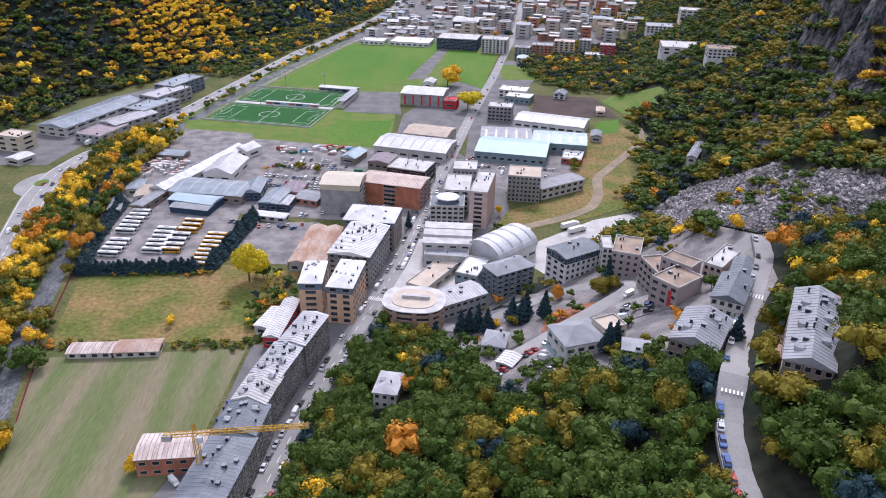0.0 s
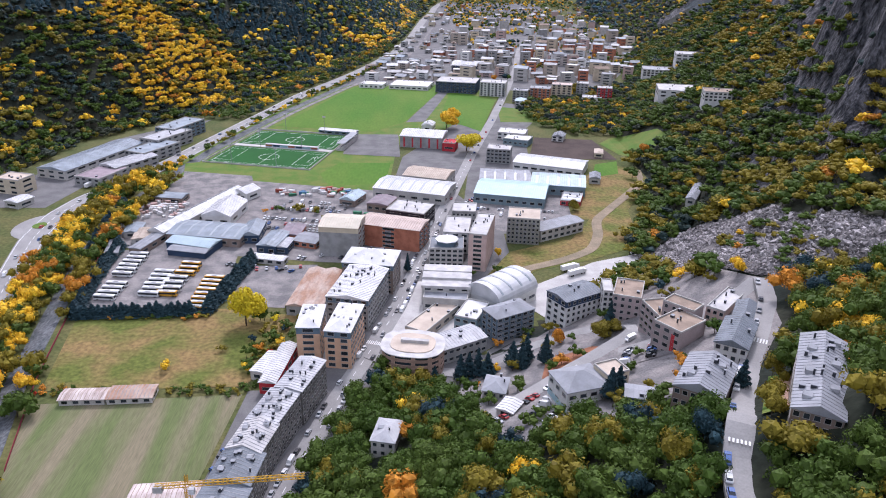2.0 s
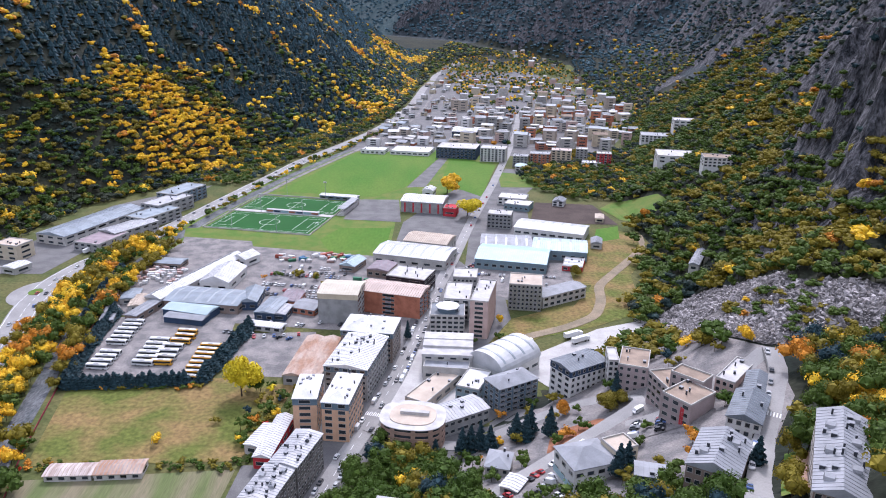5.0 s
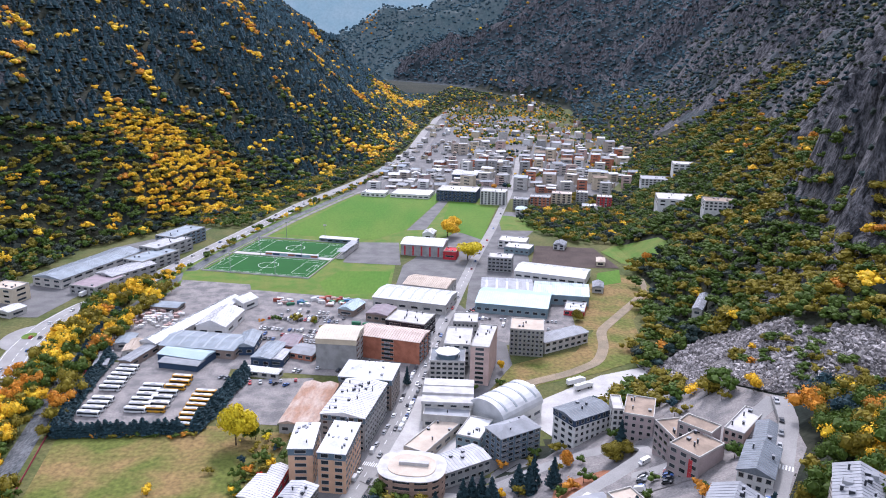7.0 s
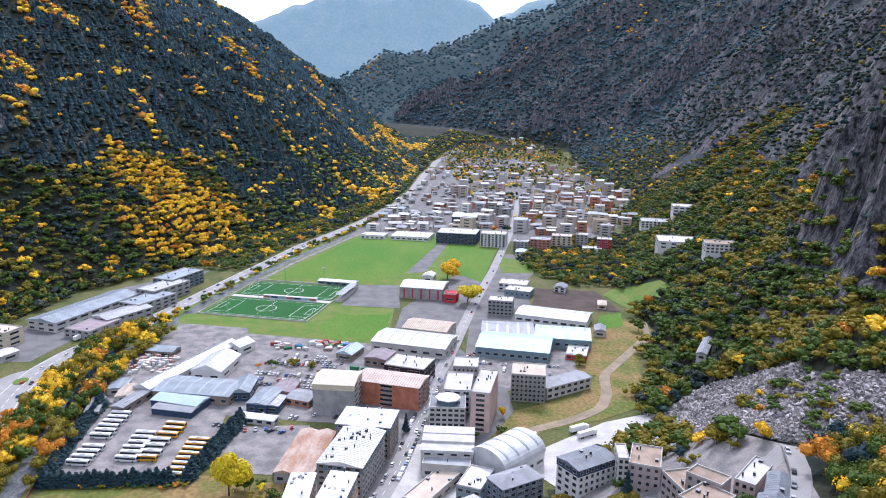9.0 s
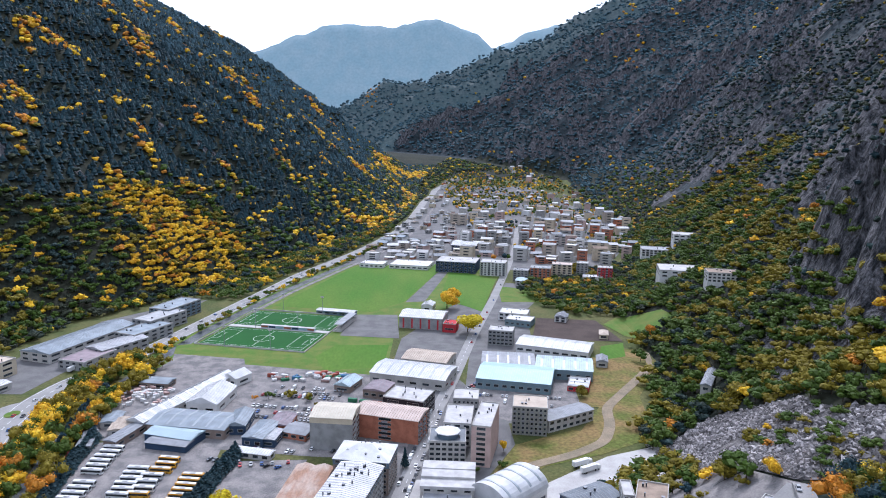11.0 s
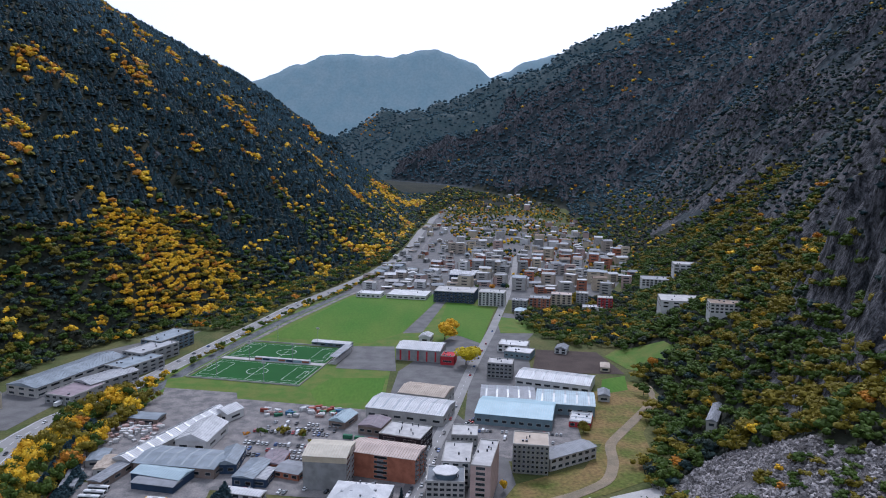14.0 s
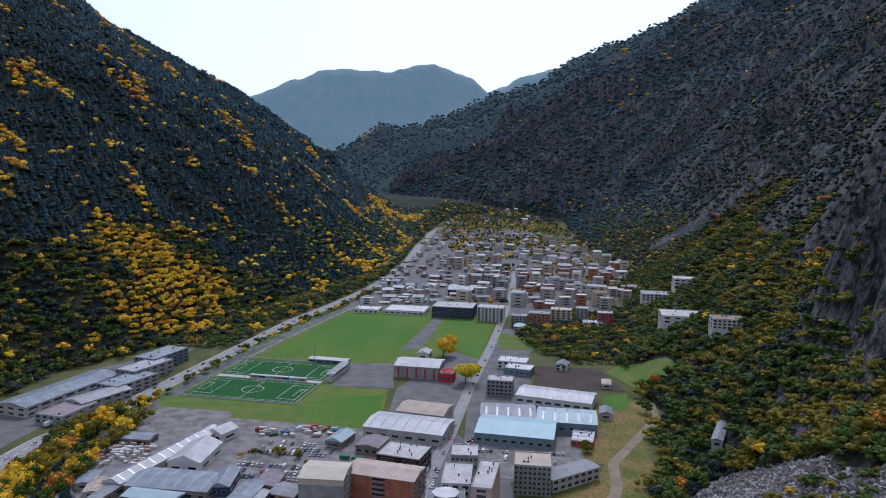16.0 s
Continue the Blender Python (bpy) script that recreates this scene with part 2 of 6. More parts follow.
GX = ground_steps([(-3600, -1600, 100), (-1600, -600, 28), (-600, -420, 14), (-420, 240, 7), (240, 420, 3.6), (420, 800, 10), (800, 1800, 28), (1800, 3600, 100)])
GY = ground_steps([(-900, -100, 80), (-100, 120, 20), (120, 390, 7), (390, 640, 3.8), (640, 700, 7), (700, 1400, 13), (1400, 3700, 28), (3700, 4990, 45)])
gx, gy = np.meshgrid(GX, GY)
gz = height(gx, gy)
nx, ny = len(GX), len(GY)
cell = (np.arange(ny - 1)[:, None] * nx + np.arange(nx - 1)).ravel()
ground_faces = np.stack([cell, cell + 1, cell + 1 + nx, cell + nx], 1)
steepness = np.hypot(np.gradient(gz, GX, axis=1), np.gradient(gz, GY, axis=0)) + 0.35 * vnoise(gx, gy, 60, 31) + 0.2 * vnoise(gx, gy, 24, 32)
def crest_line(x, y):
    """How near a place is to the crest of a spur on the eastern side."""
    return 1 - 2 * np.minimum(np.abs(vnoise(0.22 * x, y + 0.3 * x, 210, 13)), 1.4 * np.abs(vnoise(0.3 * x, y + 0.3 * x, 75, 14)))


side_r = gx - np.interp(gy, TOE_R_Y, TOE_R_X)
bare = (side_r > 102) & (gy > 405) & (gy < 600) & (side_r < 260) & (vnoise(gx, gy, 18, 51) > -0.15)
rocky = (((steepness > np.where(side_r > 0, 1.05, 1.4)) | bare | ((crest_line(gx, gy) > 0.9) & (side_r > 150) & (gz > 90) & (vnoise(gx, gy, 30, 63) > 0))) & (gz > 40))[:-1, :-1].ravel().astype(np.int32)
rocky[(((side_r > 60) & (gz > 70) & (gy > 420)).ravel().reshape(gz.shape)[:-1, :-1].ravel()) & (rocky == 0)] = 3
rocky[((gz < 95) & (np.hypot(np.gradient(gz, GX, axis=1), np.gradient(gz, GY, axis=0)) < 0.2) & (gy > 150) & (gy < 2250))[:-1, :-1].ravel()] = 2
# cells beyond about 3 km take the materials with painted haze
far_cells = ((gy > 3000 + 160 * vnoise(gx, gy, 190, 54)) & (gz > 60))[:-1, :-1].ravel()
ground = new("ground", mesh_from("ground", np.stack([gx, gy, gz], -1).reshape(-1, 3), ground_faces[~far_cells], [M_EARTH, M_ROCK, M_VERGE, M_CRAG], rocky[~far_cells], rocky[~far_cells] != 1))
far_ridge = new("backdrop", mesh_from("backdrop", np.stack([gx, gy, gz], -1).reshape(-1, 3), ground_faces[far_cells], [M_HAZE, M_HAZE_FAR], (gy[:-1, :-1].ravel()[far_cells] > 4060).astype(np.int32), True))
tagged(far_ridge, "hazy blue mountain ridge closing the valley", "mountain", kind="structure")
tagged(ground, "valley floor and rocky wooded mountain sides", "ground", kind="structure")


def inside(x, y, outline):
    r = np.zeros(np.shape(x), bool)
    for (x0, y0), (x1, y1) in zip(outline, outline[1:] + outline[:1]):
        if y0 != y1:
            r ^= ((y0 > y) != (y1 > y)) & (x < (x1 - x0) * (y - y0) / (y1 - y0) + x0)
    return r


def drape(name, outline, material, up, label, step=7.0, category="ground"):
    """A patch of surface inside an outline, following the ground."""
    bm = bmesh.new()
    face = bm.faces.new([bm.verts.new((x, y, 0)) for x, y in outline])
    if face.normal.z < 0 or face.calc_area() and sum((outline[i - 1][0] - p[0]) * (outline[i - 1][1] + p[1]) for i, p in enumerate(outline)) > 0:
        bmesh.ops.reverse_faces(bm, faces=[face])
    xs, ys = [p[0] for p in outline], [p[1] for p in outline]
    for axis, low, high in ((0, min(xs), max(xs)), (1, min(ys), max(ys))):
        for c in np.arange(low + step, high, step):
            no = (1, 0, 0) if axis == 0 else (0, 1, 0)
            bmesh.ops.bisect_plane(bm, geom=bm.verts[:] + bm.edges[:] + bm.faces[:], plane_co=[c * k for k in no], plane_no=no)
    bm.verts.ensure_lookup_table()
    z = height(np.array([v.co.x for v in bm.verts]), np.array([v.co.y for v in bm.verts]))
    for v, h in zip(bm.verts, z):
        v.co.z = h + up
    bmesh.ops.recalc_face_normals(bm, faces=bm.faces)
    me = bpy.data.meshes.new(name)
    bm.to_mesh(me), bm.free()
    me.materials.append(material)
    return tagged(new(name, me), label, category, kind="structure")


def resampled(points, step):
    p = np.array(points, float)
    s = np.r_[0, np.cumsum(np.hypot(*np.diff(p, axis=0).T))]
    q = np.linspace(0, s[-1], max(2, int(s[-1] / step) + 1))
    line = np.stack([np.interp(q, s, p[:, k]) for k in range(2)], 1)
    for _ in range(3):
        line[1:-1] = 0.25 * line[:-2] + 0.5 * line[1:-1] + 0.25 * line[2:]
    return line


def strip(name, points, width, material, up, label, side=0.0, step=5.0, category="road"):
    """A road-like strip along a line, level across, laid on the ground."""
    line = resampled(points, step)
    way = np.gradient(line, axis=0)
    way /= np.linalg.norm(way, axis=1)[:, None]
    nrm = np.stack([way[:, 1], -way[:, 0]], 1)
    mid = line + nrm * side
    z = np.maximum(height(*mid.T), np.maximum(height(*(mid + nrm * width / 2).T), height(*(mid - nrm * width / 2).T)) - 0.8) + up
    rows = [np.c_[mid - nrm * width / 2, z], np.c_[mid + nrm * width / 2, z], np.c_[mid + nrm * (width / 2 + 0.05), z - 1.4], np.c_[mid - nrm * (width / 2 + 0.05), z - 1.4]]
    n = len(line)
    i = np.arange(n - 1)
    faces = np.concatenate([np.stack([a * n + i, b * n + i, b * n + i + 1, a * n + i + 1], 1) for a, b in ((0, 1), (1, 2), (3, 0))])
    return tagged(new(name, mesh_from(name, np.concatenate(rows), faces, [material])), label, category, kind="structure")


MAIN_ROAD = [(-64, 130), (-51.5, 210), (-34.5, 281), (-24, 314), (-10, 366), (0, 418), (14, 494), (28, 556), (51, 670), (83, 809), (121, 991), (150, 1140), (190, 1400)]
HIGHWAY = [(-190, 200), (-222, 330), (-240, 400), (-256, 460), (-260, 504), (-254, 542), (-237, 580), (-219, 643), (-203, 711), (-185, 785), (-167, 856), (-149, 933), (-121, 1014), (-95, 1090), (-73, 1167), (-39, 1313), (-14, 1500), (13, 1834), (45, 2076), (120, 2300)]
RIVER = [(-140, 120), (-165, 230), (-182, 290), (-192, 340), (-204, 400), (-212, 450), (-217, 500), (-214, 545), (-207, 601), (-194, 676), (-176, 749), (-152, 841), (-106, 982), (-70, 1082), (-30, 1250), (0, 1450), (25, 1720)]
RIGHT_ROAD = [(75, 118), (77.5, 140), (83, 157), (93, 176), (111, 210), (127, 236), (142, 263), (148, 283)]
LOT_ROAD = [(28, 230), (36, 238), (51, 250), (65, 264), (84, 275), (97, 281), (98, 291), (88, 302), (66, 306), (48, 302), (20, 296), (-8, 303), (-24, 314)]
PINK_ROAD = [(84, 266), (96, 262), (108, 262), (125, 270), (146, 283)]
strip("main_road", MAIN_ROAD, 9, M_HIGHWAY, 0.29, "grey asphalt high street running up the valley")
strip("highway", HIGHWAY, 17, M_HIGHWAY, 0.29, "wide pale grey valley road with painted lanes")
strip("river", RIVER, 10, M_WATER, 0.12, "shallow stony river with pale rapids", category="river")
strip("riverside_track", RIVER[10:], 5, M_YARD, 0.3, "grey riverside track", side=10)
strip("hill_road", RIGHT_ROAD, 7.4, M_HIGHWAY, 0.55, "grey hillside street with parked cars")
strip("side_street", LOT_ROAD, 7, M_HIGHWAY, 0.53, "grey side street winding up the slope")
strip("upper_street", PINK_ROAD, 8, M_HIGHWAY, 0.56, "grey street beside the pink blocks")
drape("roundabout", [(-259 + 19 * math.cos(a), 483 + 24 * math.sin(a)) for a in np.linspace(0, 6.02, 24)], M_HIGHWAY, 0.31, "pale asphalt roundabout", category="road")
drape("traffic_island", [(-262 + 4.5 * math.cos(a), 484 + 6 * math.sin(a)) for a in np.linspace(0, 5.9, 16)], M_LAWN, 0.55, "small grassy traffic island", category="grass")

FARM_TRACK = [(44, 392), (60, 410), (94, 427), (116, 444), (126, 470), (130, 498), (153, 532), (176, 566), (192, 592), (196, 622)]
strip("farm_track", FARM_TRACK, 7, M_DIRT, 0.45, "pale dirt farm track across rough grass", category="track")
FIELDS = [
    ("village_ground", [(-70, 284), (-60, 330), (-62, 372), (-30, 420), (-2, 500), (30, 560), (60, 480), (60, 440), (38, 396), (60, 366), (40, 340), (60, 318), (84, 306), (66, 262), (20, 286), (-24, 286), (-40, 230), (-52, 180), (-72, 170), (-92, 190), (-80, 226), (-76, 284)], M_ASPHALT, 0.08, "grey asphalt courts between the blocks"),
    ("roadside_ground", [(30, 480), (50, 670), (84, 808), (108, 900), (160, 880), (112, 760), (104, 660), (140, 640), (140, 560), (118, 486), (70, 470)], M_ASPHALT, 0.08, "grey asphalt yards along the road"),
    ("roadside_ground", [(24, 556), (46, 670), (72, 770), (40, 790), (-14, 660), (-22, 560), (0, 500)], M_ASPHALT, 0.09, "grey asphalt yards along the road"),
    ("valley_ground", [(-226, 560), (-200, 700), (-160, 850), (-110, 1000), (40, 1020), (110, 960), (60, 770), (-20, 700), (-24, 560), (-120, 560)], M_LAWN, 0.05, "rough grass of the valley floor"),
    ("village_slope", [(60, 318), (84, 340), (126, 352), (138, 322), (150, 284), (136, 240), (110, 204), (76, 200), (40, 206), (24, 218), (14, 250), (20, 286)], M_YARD, 0.2, "grey paved yards between hillside houses"),
    ("mown_field", [(-146, 190), (-168, 274), (-78, 281), (-82, 226), (-92, 190)], M_CROP, 0.16, "striped pale green mown field"),
    ("dry_meadow", [(-181, 354), (-106, 362), (-64, 354), (-72, 301), (-79, 287), (-168, 284)], M_MEADOW, 0.16, "dry brown and green meadow"),
    ("bus_yard", [(-189, 442), (-115, 445), (-110, 360), (-186, 358)], M_YARD, 0.2, "dusty grey gravel bus yard"),
    ("gravel_yard", [(-106, 418), (-62, 420), (-66, 362), (-104, 366)], M_YARD, 0.16, "grey gravel yard"),
    ("works_yard", [(-206, 448), (-212, 520), (-196, 600), (-20, 560), (6, 500), (-8, 420), (-60, 424)], M_YARD, 0.12, "dusty grey industrial yards"),
    ("gravel_lot", [(-200, 612), (-190, 566), (-128, 556), (-140, 600)], M_YARD, 0.2, "pale gravel lot"),
    ("grass_strip", [(-206, 636), (-200, 610), (-92, 584), (-58, 566), (-24, 572), (-22, 645), (-70, 640), (-78, 676)], M_LAWN, 0.16, "grass around the pitches"),
    ("grass_plot", [(-84, 606), (-72, 574), (-27, 580), (-24, 640), (-70, 640)], M_FIELD, 0.22, "green grass plot"),
    ("big_field", [(-151, 774), (-84, 992), (40, 1017), (-15, 796), (-47, 753), (-90, 762)], M_FIELD, 0.2, "large bright green grass field"),
    ("east_field", [(44, 983), (97, 912), (67, 757), (45, 790), (27, 834)], M_FIELD, 0.2, "bright green grass field beside the road"),
    ("field_lane", [(40, 1016), (47, 1000), (8, 800), (-13, 796)], M_ASPHALT, 0.24, "dark lane between the fields"),
    ("ploughed_field", [(120, 735), (178, 726), (186, 655), (104, 659)], M_PLOUGH, 0.2, "dark ploughed field"),
    ("lane_plaza", [(-66, 742), (-20, 742), (-16, 660), (-70, 668)], M_ASPHALT, 0.24, "grey forecourt by the sports hall"),
    ("verge_field", [(96, 880), (140, 860), (140, 800), (92, 800)], M_LAWN, 0.2, "green verge"),
    ("rough_grass", [(38, 392), (60, 440), (100, 462), (124, 452), (112, 428), (74, 412), (48, 388)], M_MEADOW, 0.16, "rough dry grass"),
    ("garden_paving", [(97.7, 161.3), (117.2, 196.1), (114.4, 197.6), (94.9, 162.9)], M_PATIO, 0.45, "peach paved terraces before the row"),
    ("garden_lawn", [(94.9, 162.9), (114.4, 197.6), (111.8, 199.2), (92.2, 164.4)], M_LAWN, 0.42, "small lawns before the terrace"),
    ("bare_field", [(112, 428), (150, 452), (160, 520), (198, 592), (188, 632), (160, 640), (150, 580), (126, 500), (100, 452)], M_MEADOW, 0.2, "dry grass and bare earth"),
    ("rough_slope", [(112, 500), (126, 500), (150, 580), (158, 612), (118, 600)], M_MEADOW, 0.22, "rough dry grass slope"),
    ("green_corner", [(150, 600), (162, 640), (184, 650), (176, 612)], M_FIELD, 0.26, "small bright green plot"),
    ("orchard_grass", [(182, 712), (200, 735), (236, 704), (238, 668), (206, 655), (192, 672)], M_LAWN, 0.3, "green hillside meadow"),
    ("lorry_yard", [(66, 388), (112, 424), (150, 440), (132, 372), (96, 356), (70, 350), (60, 366)], M_PALE, 0.3, "pale concrete lorry yard"),
    ("plaza", [(-14, 336), (-2, 396), (30, 396), (40, 340), (8, 318), (-16, 312)], M_PALE, 0.2, "pale concrete forecourt"),
    ("roadside_yard", [(34, 496), (44, 545), (118, 548), (112, 486), (60, 476)], M_YARD, 0.22, "grey car park between sheds"),
    ("town_floor", [(-100, 1012), (-66, 1200), (-10, 1554), (20, 1960), (60, 2150), (330, 2150), (395, 1660), (390, 1388), (310, 1120), (250, 985), (160, 960), (60, 1022), (-60, 1005)], M_ASPHALT, 0.1, "pale streets and yards of the town"),
    ("works_floor", [(-318, 610), (-300, 710), (-250, 780), (-226, 800), (-246, 680), (-262, 600), (-275, 520), (-330, 520)], M_ASPHALT, 0.14, "grey forecourts beside the valley road"),
    ("car_park", [(24, 218), (34, 232), (52, 246), (68, 236), (58, 214), (36, 206)], M_YARD, 0.5, "gravel car park on the slope"),
    ("car_park", [(80, 248), (84, 266), (104, 262), (104, 246)], M_YARD, 0.5, "asphalt car park below the pink blocks"),
    ("clay_garden", [(52, 262), (58, 284), (78, 284), (84, 276), (66, 264)], M_CLAY, 0.3, "reddish bare earth garden"),
]
for k, (name, outline, material, up, label) in enumerate(FIELDS):
    drape(name, outline, material, up + 0.0014 * k, label)

# ---- building materials ----
def paint(name, colour, rough=0.8, big=0.15, other=None, size=5.0, fine=0.08, grain=0.5):
    return mat(name, colour, rough, big, fine, size, grain, other=other)


STONE = paint("stone_wall", (0.20, 0.185, 0.17), big=0.4, fine=0.25, grain=0.4)
PEACH = paint("peach_render", (0.70, 0.44, 0.28))
BRICK = paint("brick_wall", (0.52, 0.20, 0.12), big=0.3, fine=0.15, grain=0.3)
BROWN = paint("brown_wall", (0.30, 0.23, 0.19), big=0.25)
GREYWALL = paint("grey_render", (0.36, 0.36, 0.35), big=0.25)
PALEWALL = paint("pale_render", (0.55, 0.53, 0.49), big=0.2)
WHITEWALL = paint("white_render", (0.76, 0.75, 0.72), big=0.12)
CREAM = paint("cream_render", (0.66, 0.57, 0.42), big=0.15)
BEIGEWALL = paint("beige_render", (0.52, 0.45, 0.37))
PINK = paint("pink_render", (0.60, 0.44, 0.39))
MAUVEWALL = paint("mauve_render", (0.44, 0.36, 0.35))
CONCRETE = paint("concrete_wall", (0.33, 0.33, 0.29), big=0.25)
TEALWALL = paint("teal_cladding", (0.22, 0.30, 0.33))
BLUEGREY = paint("blue_grey_cladding", (0.15, 0.21, 0.26))
NAVY = paint("navy_cladding", (0.045, 0.075, 0.13))
BLACK = paint("black_cladding", (0.035, 0.03, 0.035))
REDWALL = paint("red_cladding", (0.55, 0.05, 0.06))
WHITE_ROOF = paint("white_roof", (0.78, 0.77, 0.76), big=0.2, size=7, fine=0.1)
PALEROOF = paint("pale_roof", (0.62, 0.60, 0.58), big=0.25, size=6)
ZINC = paint("zinc_roof", (0.50, 0.50, 0.51), 0.5, 0.25, size=5)
SLATE = paint("slate_roof", (0.20, 0.225, 0.25), 0.6, 0.25, size=5, fine=0.15)
GREYROOF = paint("grey_roof", (0.34, 0.35, 0.37), 0.6, 0.25, size=6)
GREYBLUE = paint("grey_blue_roof", (0.33, 0.38, 0.42), 0.55, 0.3, size=8)
PALEBLUE = paint("pale_blue_roof", (0.48, 0.60, 0.64), 0.55, 0.15, size=8)
BLUEROOF = paint("blue_metal_roof", (0.40, 0.58, 0.64), 0.5, 0.12, size=10)
BEIGE = paint("beige_roof", (0.62, 0.52, 0.42), big=0.2, size=8)
CREAMROOF = paint("cream_roof", (0.68, 0.62, 0.50), big=0.15)
PINKROOF = paint("pinkish_roof", (0.68, 0.55, 0.48), big=0.2, size=6)
BROWNROOF = paint("brown_terrace", (0.38, 0.29, 0.22), big=0.3, size=5)
MAUVE = paint("mauve_roof", (0.36, 0.29, 0.31), big=0.2, size=6)
STRIPED = paint("pale_metal_roof", (0.66, 0.66, 0.66), 0.5, 0.2, size=8)
RUST = mat("rusty_roof", (0.38, 0.23, 0.16), 0.9, 0.3, 0.2, 7, 1.0, other=(0.52, 0.42, 0.35), stretch=(1, 0.4, 1))
STAINED = mat("stained_roof", (0.66, 0.58, 0.54), 0.9, 0.3, 0.15, 5, 0.8, other=(0.42, 0.33, 0.29), stretch=(2, 0.4, 1))
GLASS = mat("window_glass", (0.03, 0.04, 0.05), 0.15, 0.4, 0.3, 4, 1.0, piece=0.6)
FRAME = paint("window_frame", (0.42, 0.40, 0.37))
SHUTTER = paint("white_shutter", (0.62, 0.60, 0.57))
SKYLIGHT = paint("skylight_sheet", (0.34, 0.38, 0.40), 0.35, 0.2)
METAL = paint("galvanised_metal", (0.30, 0.31, 0.33), 0.45)
DARK = paint("dark_vent", (0.06, 0.065, 0.075), 0.6)


SEAM = {"white_roof": GREYROOF, "pale_metal_roof": GREYROOF, "zinc_roof": GREYROOF, "pale_blue_roof": GREYBLUE, "blue_metal_roof": PALEBLUE, "stained_roof": BROWNROOF, "pinkish_roof": BROWNROOF, "cream_roof": BEIGE, "beige_roof": BROWNROOF, "mauve_roof": GREYROOF}


def part(name, bm, material, parent, label=""):
    """One mesh object under a thing or a part."""
    me = bpy.data.meshes.new(name)
    bm.to_mesh(me), bm.free()
    for m in material if isinstance(material, (list, tuple)) else [material]:
        me.materials.append(m)
    ob = new(name, me)
    ob.parent = parent
    return tagged(ob, label)


def share(name, me, parent, m):
    """A piece on a mesh that it shares with its like."""
    ob = new(name, me)
    ob.parent, ob.matrix_basis = parent, m
    return ob


def box(bm, x0, x1, y0, y1, z0, z1, slot=0, taper=0.0):
    v = [bm.verts.new((x, y, z)) for z, k in ((z0, 0.0), (z1, taper)) for x, y in ((x0 + k, y0 + k), (x1 - k, y0 + k), (x1 - k, y1 - k), (x0 + k, y1 - k))]
    for f in ((3, 2, 1, 0), (4, 5, 6, 7), (0, 1, 5, 4), (1, 2, 6, 5), (2, 3, 7, 6), (3, 0, 4, 7)):
        bm.faces.new([v[i] for i in f]).material_index = slot
    return v


def prism(bm, outline, z0, z1, slot=0):
    n = len(outline)
    low, high = [bm.verts.new((x, y, z0)) for x, y in outline], [bm.verts.new((x, y, z1)) for x, y in outline]
    bm.faces.new(high).material_index = slot
    bm.faces.new(low[::-1]).material_index = slot
    for i in range(n):
        bm.faces.new((low[i], low[(i + 1) % n], high[(i + 1) % n], high[i])).material_index = slot


def extrude_profile(bm, profile, y0, y1):
    """A closed profile in x and z, drawn out along y."""
    n = len(profile)
    a, b = [bm.verts.new((x, y0, z)) for x, z in profile], [bm.verts.new((x, y1, z)) for x, z in profile]
    bm.faces.new(a), bm.faces.new(b[::-1])
    for i in range(n):
        bm.faces.new((a[(i + 1) % n], a[i], b[i], b[(i + 1) % n]))
    bmesh.ops.recalc_face_normals(bm, faces=bm.faces)


def window_mesh(name, w, h):
    """A framed two-light window with sill, outer face towards -y."""
    bm = bmesh.new()
    box(bm, -w / 2, w / 2, -0.02, 0.06, 0, h, 1)
    for x0, x1, z0, z1 in ((-w / 2 - 0.1, -w / 2 + 0.03, -0.1, h + 0.1), (w / 2 - 0.03, w / 2 + 0.1, -0.1, h + 0.1), (-w / 2, w / 2, h - 0.03, h + 0.1), (-w / 2 - 0.18, w / 2 + 0.18, -0.14, 0.02)):
        box(bm, x0, x1, -0.12, 0.05, z0, z1, 0)
    me = bpy.data.meshes.new(name)
    bm.to_mesh(me), bm.free()
    me.materials.append(FRAME), me.materials.append(GLASS)
    return me


WINDOWS = {k: window_mesh("window", *k) for k in ((1.4, 1.5), (2.4, 1.5), (3.2, 1.8), (5.0, 1.6), (8.0, 1.5))}


def chimney_mesh(w, h):
    bm = bmesh.new()
    box(bm, -w / 2, w / 2, -w / 2, w / 2, -0.6, h, 0)
    box(bm, -w / 2 - 0.12, w / 2 + 0.12, -w / 2 - 0.12, w / 2 + 0.12, h, h + 0.18, 1)
    me = bpy.data.meshes.new("chimney")
    bm.to_mesh(me), bm.free()
    me.materials.append(DARK), me.materials.append(METAL)
    return me


CHIMNEYS = [chimney_mesh(0.5, 1.7), chimney_mesh(0.8, 1.3), chimney_mesh(1.3, 0.9)]


def dormer_mesh():
    bm = bmesh.new()
    extrude_profile(bm, [(-1.1, -0.6), (1.1, -0.6), (1.1, 1.2), (0, 1.9), (-1.1, 1.2)], -0.9, 1.3)
    box(bm, -0.7, 0.7, -0.98, -0.88, 0.0, 1.1, 1)
    me = bpy.data.meshes.new("dormer")
    bm.to_mesh(me), bm.free()
    me.materials.append(ZINC), me.materials.append(GLASS)
    return me


DORMER = dormer_mesh()
balcony_meshes = {}


